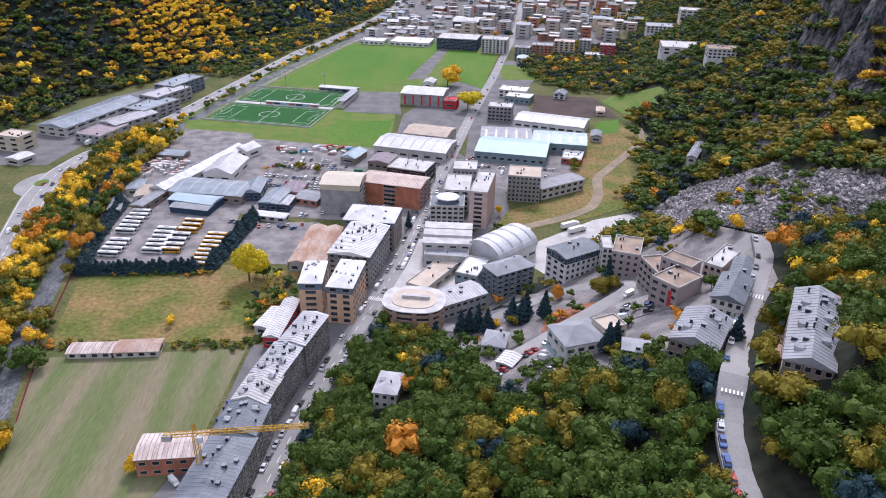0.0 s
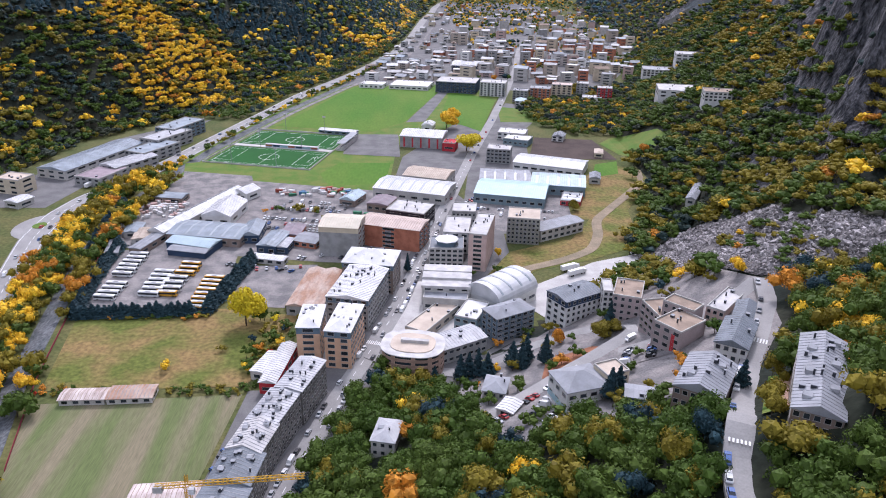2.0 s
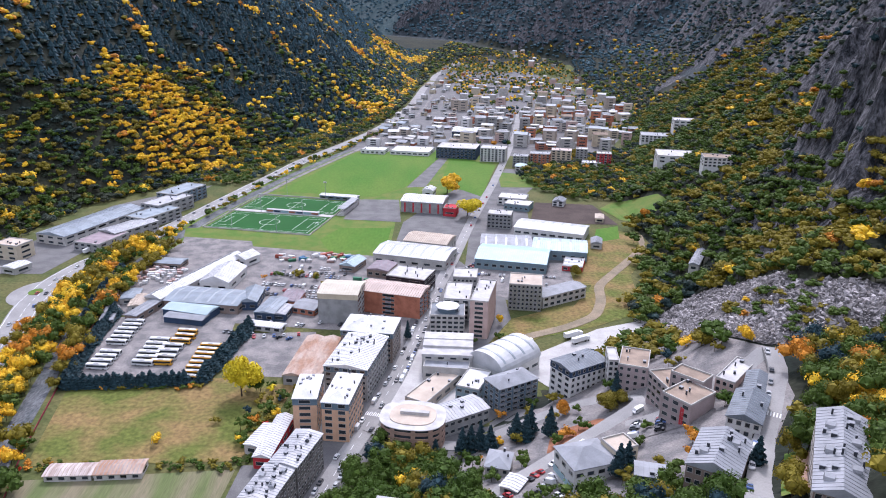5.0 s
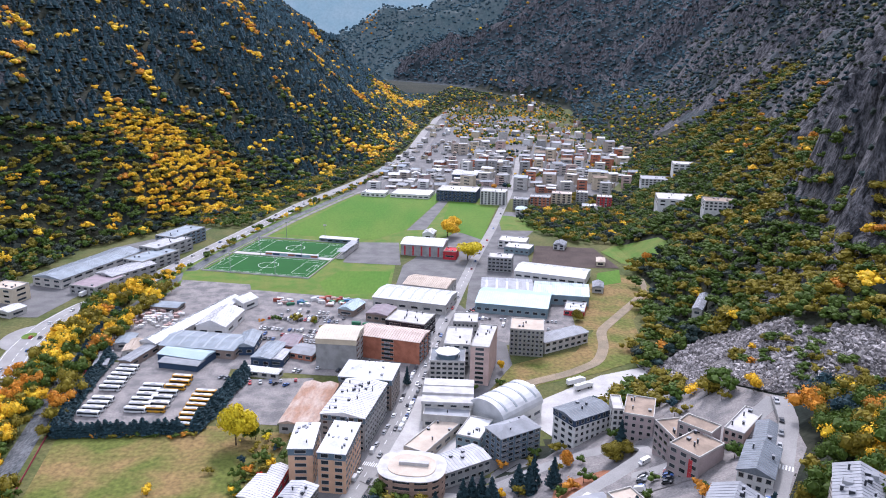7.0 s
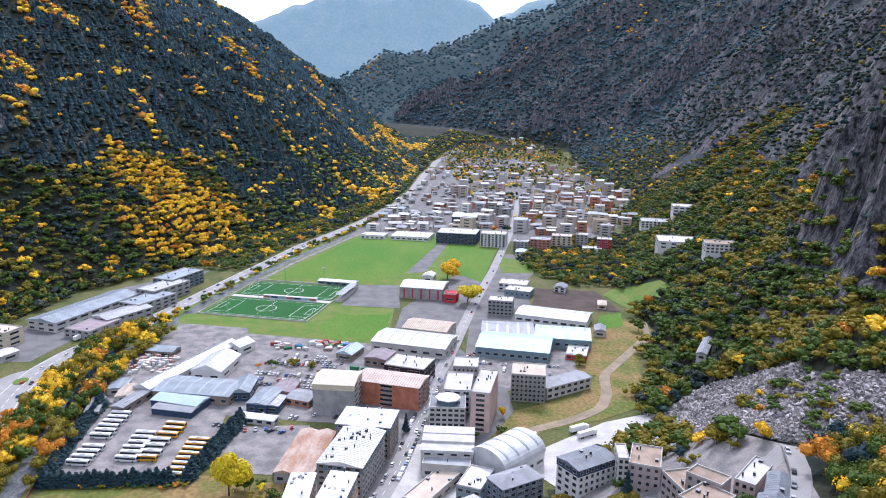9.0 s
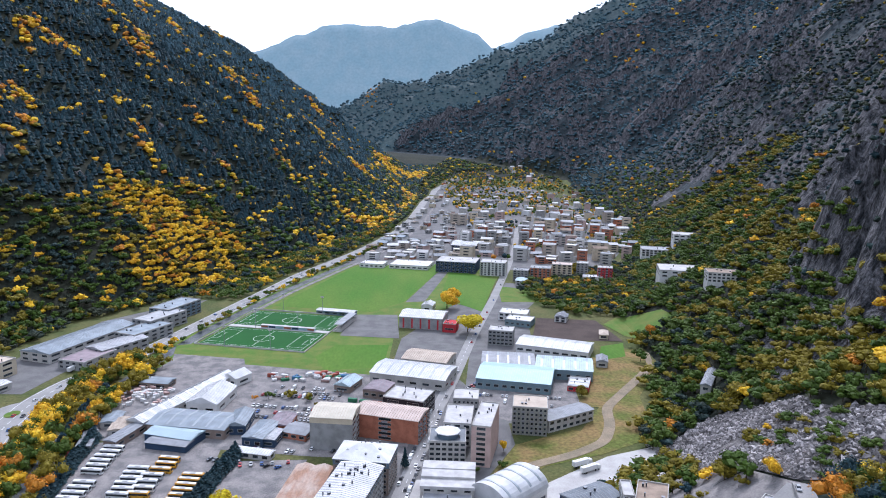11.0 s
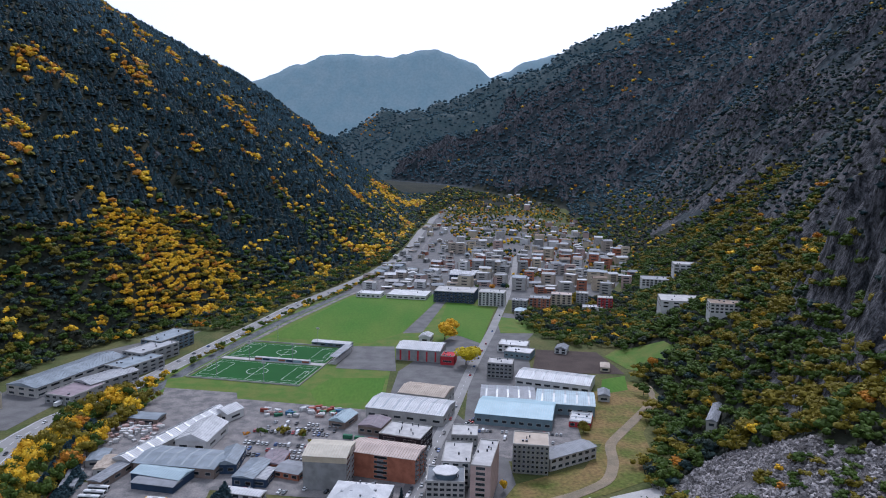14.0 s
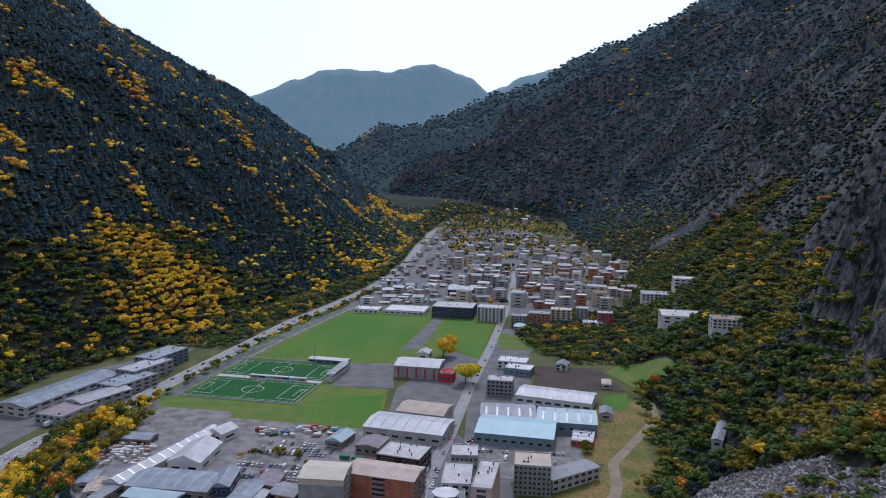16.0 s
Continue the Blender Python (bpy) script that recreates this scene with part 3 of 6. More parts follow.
def balcony_slab(w):
    key = round(w, 1)
    if key not in balcony_meshes:
        bm = bmesh.new()
        box(bm, -w / 2, w / 2, -1.1, 0, -0.15, 0, 0)
        box(bm, -w / 2, w / 2, -1.12, -1.04, 0, 0.95, 1)
        for s in (-1, 1):
            box(bm, s * w / 2 - 0.04, s * w / 2 + 0.04, -1.04, 0, 0, 0.95, 1)
        me = bpy.data.meshes.new("balcony")
        bm.to_mesh(me), bm.free()
        me.materials.append(PALEWALL), me.materials.append(METAL)
        balcony_meshes[key] = me
    return balcony_meshes[key]


def roof_parts(top, kind, material, w, d, h, rng, seams=False):
    """The roof of a block, in local axes, and the height of its surface over a point."""
    over = 0.45
    bm = bmesh.new()
    along = d > w
    a, b = (w, d) if along else (d, w)
    if kind in ("gable", "shallow", "saw", "double", "hip"):
        rise = {"gable": 0.21 * a, "shallow": 0.09 * a, "saw": 0.07 * a, "double": 0.08 * a, "hip": 0.22 * a}[kind]
        e, r = a / 2 + over, min(rise, 4.5)
        if kind == "hip":
            inset = min(a / 2, b * 0.42)
            pts = [(-e, -b / 2 - over, 0), (e, -b / 2 - over, 0), (e, b / 2 + over, 0), (-e, b / 2 + over, 0)]
            low, mid = [bm.verts.new((x, y, h - 0.02)) for x, y, _ in pts], [bm.verts.new((x, y, h + 0.25)) for x, y, _ in pts]
            r0, r1 = bm.verts.new((0, -b / 2 + inset, h + 0.25 + r)), bm.verts.new((0, b / 2 - inset, h + 0.25 + r))
            bm.faces.new(low[::-1])
            for i in range(4):
                bm.faces.new((low[i], low[(i + 1) % 4], mid[(i + 1) % 4], mid[i]))
            bm.faces.new((mid[0], mid[1], r0)), bm.faces.new((mid[1], mid[2], r1, r0)), bm.faces.new((mid[2], mid[3], r1)), bm.faces.new((mid[3], mid[0], r0, r1))
        elif kind == "double":
            q = e / 2
            extrude_profile(bm, [(-e, h - 0.02), (e, h - 0.02), (e, h + 0.25), (q, h + 0.25 + r), (0, h + 0.35), (-q, h + 0.25 + r), (-e, h + 0.25)], -b / 2 - over, b / 2 + over)
        else:
            extrude_profile(bm, [(-e, h - 0.02), (e, h - 0.02), (e, h + 0.22), (0, h + 0.22 + r), (-e, h + 0.22)], -b / 2 - over, b / 2 + over)
        if not along:
            bmesh.ops.rotate(bm, verts=bm.verts, cent=(0, 0, 0), matrix=Matrix.Rotation(radians(-90), 3, "Z"))
        part("roof", bm, material, top)
        slope = r / e
        if seams and kind in ("gable", "shallow", "saw"):
            bm = bmesh.new()
            for at in np.arange(-b / 2 + 0.8, b / 2, 1.7):
                for s in (-1, 1):
                    v = [bm.verts.new((x, at + o, h + 0.22 + z + k)) for x, z in ((s * e, 0), (0.02 * s, r)) for o in (-0.09, 0.09) for k in (0.0, 0.1)]
                    for f in ((0, 1, 5, 4), (1, 3, 7, 5), (3, 2, 6, 7), (0, 2, 3, 1)):
                        bm.faces.new([v[q] for q in f])
            if not along:
                bmesh.ops.rotate(bm, verts=bm.verts, cent=(0, 0, 0), matrix=Matrix.Rotation(radians(-90), 3, "Z"))
            bmesh.ops.recalc_face_normals(bm, faces=bm.faces)
            part("roof_seams", bm, SEAM.get(material.name, METAL), top)
        return lambda x, y: h + 0.2 + max(0.0, r - slope * abs(x if along else y)) * (0.6 if kind in ("hip", "double") else 1)
    if kind == "arch":
        e = a / 2 + over
        arc = [(e * math.cos(t), h + 0.2 + 0.34 * a * math.sin(t)) for t in np.linspace(0, math.pi, 15)]
        extrude_profile(bm, [(-e, h - 0.02), (e, h - 0.02)] + arc, -b / 2 - over, b / 2 + over)
        if not along:
            bmesh.ops.rotate(bm, verts=bm.verts, cent=(0, 0, 0), matrix=Matrix.Rotation(radians(-90), 3, "Z"))
        part("roof", bm, material, top)
        return lambda x, y: h + 0.2 + 0.34 * a * math.sqrt(max(0.02, 1 - ((x if along else y) / e) ** 2))
    if kind == "step":
        for i, (y0, y1, z) in enumerate(((-d / 2, -d / 6, -3.0), (-d / 6, d / 6, -0.4), (d / 6, d / 2, 0.6))):
            box(bm, -w / 2 - 0.3, w / 2 + 0.3, y0 - 0.3, y1, h + z * 0.5, h + z * 0.5 + 1.6)
        part("roof", bm, material, top)
        return lambda x, y: h + 1.6
    box(bm, -w / 2 + 0.35, w / 2 - 0.35, -d / 2 + 0.35, d / 2 - 0.35, h - 0.1, h + 0.12)
    part("roof", bm, material, top)
    bm = bmesh.new()
    for x0, x1, y0, y1 in ((-w / 2, w / 2, -d / 2, -d / 2 + 0.35), (-w / 2, w / 2, d / 2 - 0.35, d / 2), (-w / 2, -w / 2 + 0.35, -d / 2 + 0.35, d / 2 - 0.35), (w / 2 - 0.35, w / 2, -d / 2 + 0.35, d / 2 - 0.35)):
        box(bm, x0, x1, y0, y1, h - 0.1, h + 0.75)
    part("parapet", bm, PALEWALL, top)
    return lambda x, y: h + 0.1


def block(name, label, x, y, z, w, d, h, rot, wall, kind, roof, floors, cols, side_cols, band=None, chimneys=0, dormers=0, balcony=False, stripes=0, sign=False, stripe=False, lantern=False):
    """A building: wall box, roof, framed windows by storey on three sides, and what stands on the roof."""
    top = new(name)
    top.matrix_basis = pose(x, y, z, 0, 0, rot)
    FOOTPRINTS.append((x, y, w, d, rot))
    tagged(top, label, name.replace("_", " ").split(" ")[-1] if name in ("apartment_building", "office_building", "commercial_building", "school_building", "silo_building") else name.replace("_", " "))
    rng = random.Random(int(x * 7 + y * 13))
    deep = -1.0 if z < 0.5 else -min(14.0, 0.55 * (w + d) / 2)
    lift = h - h / floors if band else h
    bm = bmesh.new()
    box(bm, -w / 2, w / 2, -d / 2, d / 2, deep, lift)
    part("wall", bm, wall, top)
    if band:
        bm = bmesh.new()
        box(bm, -w / 2 - 0.12, w / 2 + 0.12, -d / 2 - 0.12, d / 2 + 0.12, lift, h)
        part("attic_storey", bm, band, top)
    over = roof_parts(top, kind, roof, w, d, h, rng, True)
    if kind == "flat" and w * d > 160 and not chimneys:
        chimneys = 4
    tall = h / floors
    for n, length, turn, reach in ((cols, w, 0, d / 2), (side_cols, d, 90 if x < 30 else -90, w / 2)):
        if not n:
            continue
        gap = length / n
        key = min(WINDOWS, key=lambda k: abs(k[0] - 0.55 * gap) + (5 if k[0] > 0.85 * gap and k[0] > 1.4 else 0))
        for f in range(floors):
            sill = f * tall + (0.95 if tall > 2.2 else 0.5) + (tall - 2.9) * 0.35
            for c in range(n):
                at = -length / 2 + gap * (c + 0.5)
                if turn == 0:
                    m = pose(at, -reach - (0.12 if band and f == floors - 1 else 0), sill)
                elif turn == 90:
                    m = pose(reach + (0.12 if band and f == floors - 1 else 0), at, sill, 0, 0, 90)
                else:
                    m = pose(-reach - (0.12 if band and f == floors - 1 else 0), at, sill, 0, 0, -90)
                share("window", WINDOWS[key], top, m)
                if balcony and turn != -90 and f and c % 2 == 0:
                    share("balcony", balcony_slab(min(gap * 0.9, 3.4)), top, m @ pose(0, 0, -0.95))
    for _ in range(chimneys):
        px, py = rng.uniform(-0.4, 0.4) * w, rng.uniform(-0.42, 0.42) * d
        share("chimney", rng.choice(CHIMNEYS), top, pose(px, py, over(px, py)))
    for i in range(dormers):
        s = 1 if i % 2 else -1
        if d > w:
            px, py, turn = s * w * 0.27, -d / 2 + d * (i + 0.7) / (dormers + 0.4), 90 * s
        else:
            px, py, turn = -w / 2 + w * (i + 0.7) / (dormers + 0.4), -d * 0.27, 0
        share("dormer", DORMER, top, pose(px, py, over(px, py) - 0.2, 0, 0, turn))
    if kind in ("saw", "arch") or roof is STRIPED:
        # translucent sheet strips across the roof
        long_x = w >= d
        n = max(3, int(max(w, d) / 8))
        for i in range(n):
            bm = bmesh.new()
            at = (i + 0.5) / n - 0.5
            reach = (d if long_x else w) / 2
            low, high = [], []
            for s in np.linspace(-reach * 0.9, reach * 0.9, 11):
                for off, row in ((-0.7, low), (0.7, high)):
                    px, py = (at * w + off, s) if long_x else (s, at * d + off)
                    row.append([bm.verts.new((px, py, over(px, py) + k)) for k in (0.05, 0.2)])
            for k in range(10):
                (a0, a1), (b0, b1), (c0, c1), (d0, d1) = low[k], low[k + 1], high[k + 1], high[k]
                for f in ((a1, b1, c1, d1), (a0, a1, b1, b0), (d0, c0, c1, d1)):
                    bm.faces.new(f)
            bmesh.ops.recalc_face_normals(bm, faces=bm.faces)
            part("skylight", bm, SKYLIGHT, top)
    for i in range(stripes):
        bm = bmesh.new()
        px = -w / 2 + w * (i + 0.5) / stripes
        box(bm, px - 0.8, px + 0.8, -d / 2 - 0.08, -d / 2, 0.5, h - 1.2)
        part("stripe_panel", bm, REDWALL, top, "vertical red cladding panel")
    if sign:
        bm = bmesh.new()
        box(bm, w * 0.18, w * 0.3, -d / 2 - 0.12, -d / 2, 2, h - 2)
        part("sign_panel", bm, REDWALL, top, "tall plain red sign panel")
    if stripe:
        bm = bmesh.new()
        box(bm, -w / 2 - 0.1, -w / 2, -d / 2, d / 2, 0, 2.4)
        part("plinth_panel", bm, BLUEROOF, top, "turquoise painted lower wall")
    if lantern:
        bm = bmesh.new()
        prism(bm, [(0.3 * w * math.cos(t), -d * 0.1 + 0.3 * d * math.sin(t)) for t in np.linspace(0, 5.5, 8)], h, h + 3.2)
        part("roof_lantern", bm, BLUEGREY, top, "glazed octagonal roof lantern")
        bm = bmesh.new()
        prism(bm, [(0.36 * w * math.cos(t), -d * 0.1 + 0.36 * d * math.sin(t)) for t in np.linspace(0, 5.5, 8)], h + 3.2, h + 3.7)
        part("lantern_roof", bm, WHITE_ROOF, top)
    return top

FOOTPRINTS = []


def house_free(x, y):
    """Whether places stand clear of every building."""
    k = np.ones(np.shape(x), bool)
    for px, py, w, d, rot in FOOTPRINTS:
        c, s = math.cos(radians(rot)), math.sin(radians(rot))
        u, v = (x - px) * c + (y - py) * s, (y - py) * c - (x - px) * s
        k &= (np.abs(u) > w / 2 + 2.5) | (np.abs(v) > d / 2 + 2.5)
    return k

# ---- blocks along the lower street ----
block("apartment_building", "dark stone apartment block with pale flat metal roof", -49.6, 271.8, 0.0, 12.0, 24.5, 17, -16.8, STONE, "shallow", ZINC, 5, 4, 9, chimneys=11)
block("apartment_building", "stone apartment block with stepped grey zinc roof", -57.2, 249.7, 0.0, 12.8, 21.5, 16.3, -15.5, STONE, "shallow", ZINC, 5, 4, 8, chimneys=16, dormers=4)
block("apartment_building", "stone apartment block with patched zinc roof", -61.8, 231.4, 0.0, 13.6, 17.0, 15.6, -12.5, STONE, "gable", PALEROOF, 5, 4, 6, chimneys=9, dormers=4)
block("apartment_building", "stone apartment block with blue-grey gabled roof", -64.2, 214.8, 0.0, 15.6, 16.8, 14.6, -7.0, STONE, "gable", SLATE, 4, 4, 6, chimneys=7, dormers=2)
block("apartment_building", "long stone apartment block with grey flat roof", -68.2, 187.0, 0.0, 16.6, 38.6, 14, -9.2, STONE, "shallow", SLATE, 5, 5, 15, chimneys=12)
block("workshop", "red brick workshop with stained white roof", -88.4, 208.3, 0.0, 23.4, 13.2, 8, 4.5, BRICK, "shallow", STAINED, 2, 5, 3)
block("shed", "white roofed shed with a red gable", -64.4, 297.8, 0.0, 7.5, 33.6, 6, -7.8, REDWALL, "gable", WHITE_ROOF, 1, 1, 4)
block("shed", "low shed with white sheet roof", -70.8, 300.1, 0.0, 6.6, 17.6, 5, -17.9, PALEWALL, "shallow", WHITE_ROOF, 1, 1, 3)
block("apartment_building", "peach apartment tower with blue attic and white roof", -51.3, 317.3, 0.0, 10.8, 22.8, 20, -0.7, PEACH, "hip", WHITE_ROOF, 6, 1, 5, band=BLUEGREY, chimneys=8)
block("apartment_building", "peach apartment tower with blue attic beside the street", -35.0, 315.8, 0.0, 12.4, 28.1, 20, -9.1, PEACH, "hip", WHITE_ROOF, 6, 2, 7, band=BLUEGREY, chimneys=9)
block("apartment_building", "long grey apartment block with white roof terraces", -31.7, 358.7, 0.0, 22.5, 39.7, 18, -13.1, GREYWALL, "shallow", WHITE_ROOF, 6, 5, 10, band=BLUEGREY, chimneys=20)
block("apartment_building", "brown apartment block with blue attic and white roof", -26.5, 392.6, 0.0, 29.5, 22.1, 18, -10.3, BROWN, "hip", WHITE_ROOF, 6, 6, 6, band=BLUEGREY, chimneys=14)
block("warehouse", "old warehouse with rusty corrugated roof", -57.6, 376.8, 0.0, 19.6, 47.4, 6, -7.6, GREYWALL, "double", RUST, 1, 3, 4)
block("apartment_building", "blank grey gable block with cream top floor", -48.4, 444.0, 0.0, 25.1, 23.9, 20, -7.4, GREYWALL, "shallow", CREAMROOF, 6, 0, 2, band=CREAM)
block("apartment_building", "red brick block with pale shallow roof", -15.7, 456.2, 0.0, 42.4, 21.5, 15, -18.0, BRICK, "shallow", PINKROOF, 5, 1, 5, balcony=True)
block("commercial_building", "black clad commercial block with rooftop vents", -4.8, 490.1, 0.0, 28.2, 22.8, 13, -20.6, BLACK, "flat", PALEROOF, 3, 2, 4, chimneys=8)
block("shed", "low shed with mauve sheet roof", -26.7, 523.4, 0.0, 16.5, 19.4, 6, -19.3, BROWN, "shallow", MAUVE, 1, 3, 2)
block("warehouse", "large warehouse with striped pale metal roof", -2.0, 553.9, 0.0, 58.1, 33.6, 8, -17.9, PALEWALL, "saw", STRIPED, 1, 6, 3)
block("warehouse", "large warehouse with beige roof", 9.8, 584.1, 0.0, 36.7, 27.5, 9, -19.1, PALEWALL, "shallow", BEIGE, 1, 5, 4)
block("apartment_building", "tall pink apartment tower with blank gable", 40.7, 429.1, 0.0, 11.0, 36.7, 24, -13.6, PINK, "flat", PALEROOF, 8, 1, 7, chimneys=5)
block("apartment_building", "pale apartment block with glazed roof lantern", 18.6, 427.4, 0.0, 21.1, 19.8, 12, -3.9, PALEWALL, "flat", SLATE, 4, 6, 3, lantern=True)
block("apartment_building", "white apartment block with roof terraces", 26.5, 453.2, 0.0, 16.7, 29.7, 14, -7.5, WHITEWALL, "flat", PALEROOF, 4, 3, 4, chimneys=3)
block("apartment_building", "grey concrete apartment block with green balconies", 72.2, 464.1, 0.0, 21.6, 20.9, 18, -9.4, CONCRETE, "flat", BEIGE, 6, 8, 3, balcony=True)
block("warehouse", "curved grey hall with small square windows", 96.1, 472.6, 0.0, 38.2, 13.9, 8, 30.6, PALEWALL, "shallow", GREYROOF, 2, 7, 2)
block("warehouse", "long warehouse with pale blue metal roof", 74.7, 547.6, 0.0, 54.3, 39.3, 8, -14.7, TEALWALL, "shallow", BLUEROOF, 1, 9, 3)
block("warehouse", "warehouse with grey ribbed roof", 72.7, 581.6, 0.0, 41.2, 30.9, 8, -6.6, GREYWALL, "saw", GREYROOF, 1, 4, 3)
block("warehouse", "warehouse with light blue ribbed roof", 115.2, 570.0, 0.0, 43.1, 32.3, 8, -11.4, TEALWALL, "saw", PALEBLUE, 1, 6, 3)
block("warehouse", "long white warehouse with skylights", 118.3, 625.5, 0.0, 61.2, 30.1, 7, -21.8, WHITEWALL, "saw", STRIPED, 1, 8, 2)
block("apartment_building", "grey apartment block with flat roof", 74.9, 649.3, 0.0, 21.6, 16.2, 13, -12.9, GREYWALL, "flat", PALEROOF, 4, 6, 4, balcony=True)
block("office_building", "small grey office block with pale flat roof", 34.2, 500.6, 0.0, 17.0, 18.8, 9, -6.4, GREYWALL, "flat", PALEROOF, 2, 6, 3, chimneys=2)
block("garage", "low white garage with green front", 100.1, 711.2, 0.0, 25.4, 19.1, 6, -22.4, TEALWALL, "flat", WHITE_ROOF, 1, 5, 2)
block("shop", "low white shop building beside the road", 97.4, 733.6, 0.0, 28.5, 21.4, 7, -16.3, WHITEWALL, "flat", WHITE_ROOF, 2, 5, 2)
block("sports_hall", "grey sports hall with red stripes and white roof", 6.5, 706.3, 0.0, 41.3, 30.9, 11, -12.7, GREYWALL, "shallow", WHITE_ROOF, 1, 0, 0, stripes=5)
block("annex", "bright red annex of the sports hall", 31.5, 687.9, 0.0, 12.4, 16.0, 8, -13.0, REDWALL, "flat", REDWALL, 1, 1, 1)
block("barn", "white barn with pale gabled roof", 11.7, 765.5, 0.0, 11.6, 16.0, 6, -13.0, WHITEWALL, "gable", WHITE_ROOF, 1, 1, 3)
block("factory", "grey factory with stepped white roof", 17.0, 378.0, 0.0, 27.0, 24.5, 12, -5.1, PALEWALL, "step", PALEROOF, 3, 4, 3)
block("factory", "low grey factory annex with flat roof", 16.1, 365.1, 0.0, 24.3, 15.5, 8, -8.1, PALEWALL, "flat", GREYROOF, 1, 4, 2)
block("commercial_building", "low beige flat-roofed hall beside the street", 8.0, 344.2, 0.0, 12.3, 34.0, 5, -32.6, BEIGEWALL, "flat", BEIGE, 1, 3, 4)
block("warehouse", "white arched warehouse with striped skylights", 47.6, 370.6, 0.0, 32.1, 24.1, 8, 43.6, WHITEWALL, "arch", STRIPED, 1, 4, 3)
block("apartment_building", "blue-grey apartment block with slate roof", 46.9, 335.7, 0.0, 23.5, 13.4, 14, 29.3, BLUEGREY, "hip", GREYROOF, 5, 6, 3, balcony=True, chimneys=3)
block("house", "low teal house with white terrace roof", 29.1, 346.1, 0.0, 12.3, 20.8, 8, -23.2, TEALWALL, "flat", WHITE_ROOF, 2, 3, 3)
block("apartment_building", "grey block with pale shallow roof and skylights", 19.3, 317.2, 0.0, 26.5, 14.9, 8, 30.4, GREYWALL, "shallow", ZINC, 2, 7, 2, chimneys=3)
block("apartment_building", "white apartment block with slate roof and blue gable", 79.2, 330.4, 10.8, 23.5, 14.8, 16, 30.1, WHITEWALL, "shallow", SLATE, 5, 7, 3, band=NAVY, chimneys=3)
block("apartment_building", "narrow pale apartment wing", 93.9, 325.8, 18.2, 4.9, 14.2, 14, -8.1, WHITEWALL, "flat", PALEROOF, 5, 2, 2)
block("apartment_building", "mauve rendered apartment block with brown terrace roof", 99.4, 309.2, 25.9, 13.0, 19.0, 13, -20.4, MAUVEWALL, "flat", BROWNROOF, 4, 4, 2)
block("apartment_building", "mauve apartment wing with brown terrace roof", 105.9, 275.0, 33.1, 18.6, 14.2, 13, -78.8, MAUVEWALL, "flat", BROWNROOF, 4, 5, 2)
block("apartment_building", "mauve apartment block with a red sign panel", 103.9, 255.7, 38.2, 12.8, 16.3, 13, -54.0, MAUVEWALL, "flat", BROWNROOF, 4, 3, 4, sign=True)
block("apartment_building", "raised mauve apartment storey with parapet roof", 109.3, 268.0, 35.7, 13.7, 8.6, 17, -46.4, MAUVEWALL, "flat", BROWNROOF, 5, 4, 2)
block("apartment_building", "pink flat-roofed apartment block on the slope", 129.4, 273.2, 42.5, 7.7, 23.6, 9, -42.3, PINK, "flat", PALEROOF, 3, 3, 4)
block("apartment_building", "stone apartment block with grey gabled roof", 88.3, 192.3, 53.6, 14.2, 21.1, 14, -32.5, BROWN, "gable", GREYROOF, 4, 6, 4, chimneys=8, dormers=2)
block("apartment_building", "white apartment block with slate gabled roof", 113.3, 227.8, 48.9, 10.9, 20.9, 13, -32.0, WHITEWALL, "gable", SLATE, 4, 4, 3, chimneys=2)
block("apartment_building", "white stepped apartment block with slate roof", 128.7, 254.0, 46.0, 8.1, 18.5, 10, -28.9, WHITEWALL, "gable", SLATE, 3, 3, 3, chimneys=1)
block("apartment_building", "long terrace with grey metal roof and dormers", 108.6, 169.0, 71.3, 11.9, 41.4, 12, -29.3, BROWN, "gable", GREYROOF, 4, 5, 11, chimneys=14, dormers=6)
block("commercial_building", "white commercial house with grey hipped roof", 59.0, 228.8, 33.4, 16.9, 14.7, 9, 16.9, WHITEWALL, "hip", GREYROOF, 2, 4, 3, stripe=True)
block("house", "cream house with flat roof terrace", 71.6, 232.5, 35.5, 9.8, 8.6, 9, 22.3, CREAM, "flat", BEIGE, 2, 3, 3)
block("house", "navy blue house with pale metal roof", 74.2, 206.5, 43.6, 9.8, 7.4, 8, -15.5, NAVY, "shallow", GREYROOF, 2, 2, 2, chimneys=2)
block("house", "small stone house with grey slate roof", 32.2, 255.9, 15.7, 9.3, 11.5, 6, -15.3, PALEWALL, "hip", GREYROOF, 2, 3, 2, chimneys=2)
block("garage", "small garage with white roof", 35.0, 234.3, 23.4, 6.7, 8.5, 3.5, -32.9, PALEWALL, "shallow", WHITE_ROOF, 1, 1, 1)
block("villa", "grey villa with slate hipped roof among trees", -11.3, 229.5, 12.2, 8.9, 13.4, 7, -11.6, PALEWALL, "hip", ZINC, 2, 3, 3, chimneys=1, dormers=1)
# ---- works on the valley floor ----
block("shed", "long blue shed with pale blue roof", -145.0, 446.5, 0.0, 31.8, 15.1, 5, -17.8, NAVY, "shallow", PALEBLUE, 1, 0, 0)
block("shed", "low blue open-fronted shed", -144.8, 435.5, 0.0, 26.0, 9.4, 4, -13.7, NAVY, "shallow", GREYROOF, 1, 0, 0)
block("warehouse", "very long narrow warehouse with striped skylight roof", -156.8, 504.2, 0.0, 12.9, 95.5, 6, -21.1, PALEWALL, "gable", STRIPED, 1, 1, 8)
block("warehouse", "wide works hall with ribbed grey-blue roof", -138.2, 464.0, 0.0, 50.5, 26.3, 6, -10.5, BROWN, "saw", GREYBLUE, 1, 7, 2)
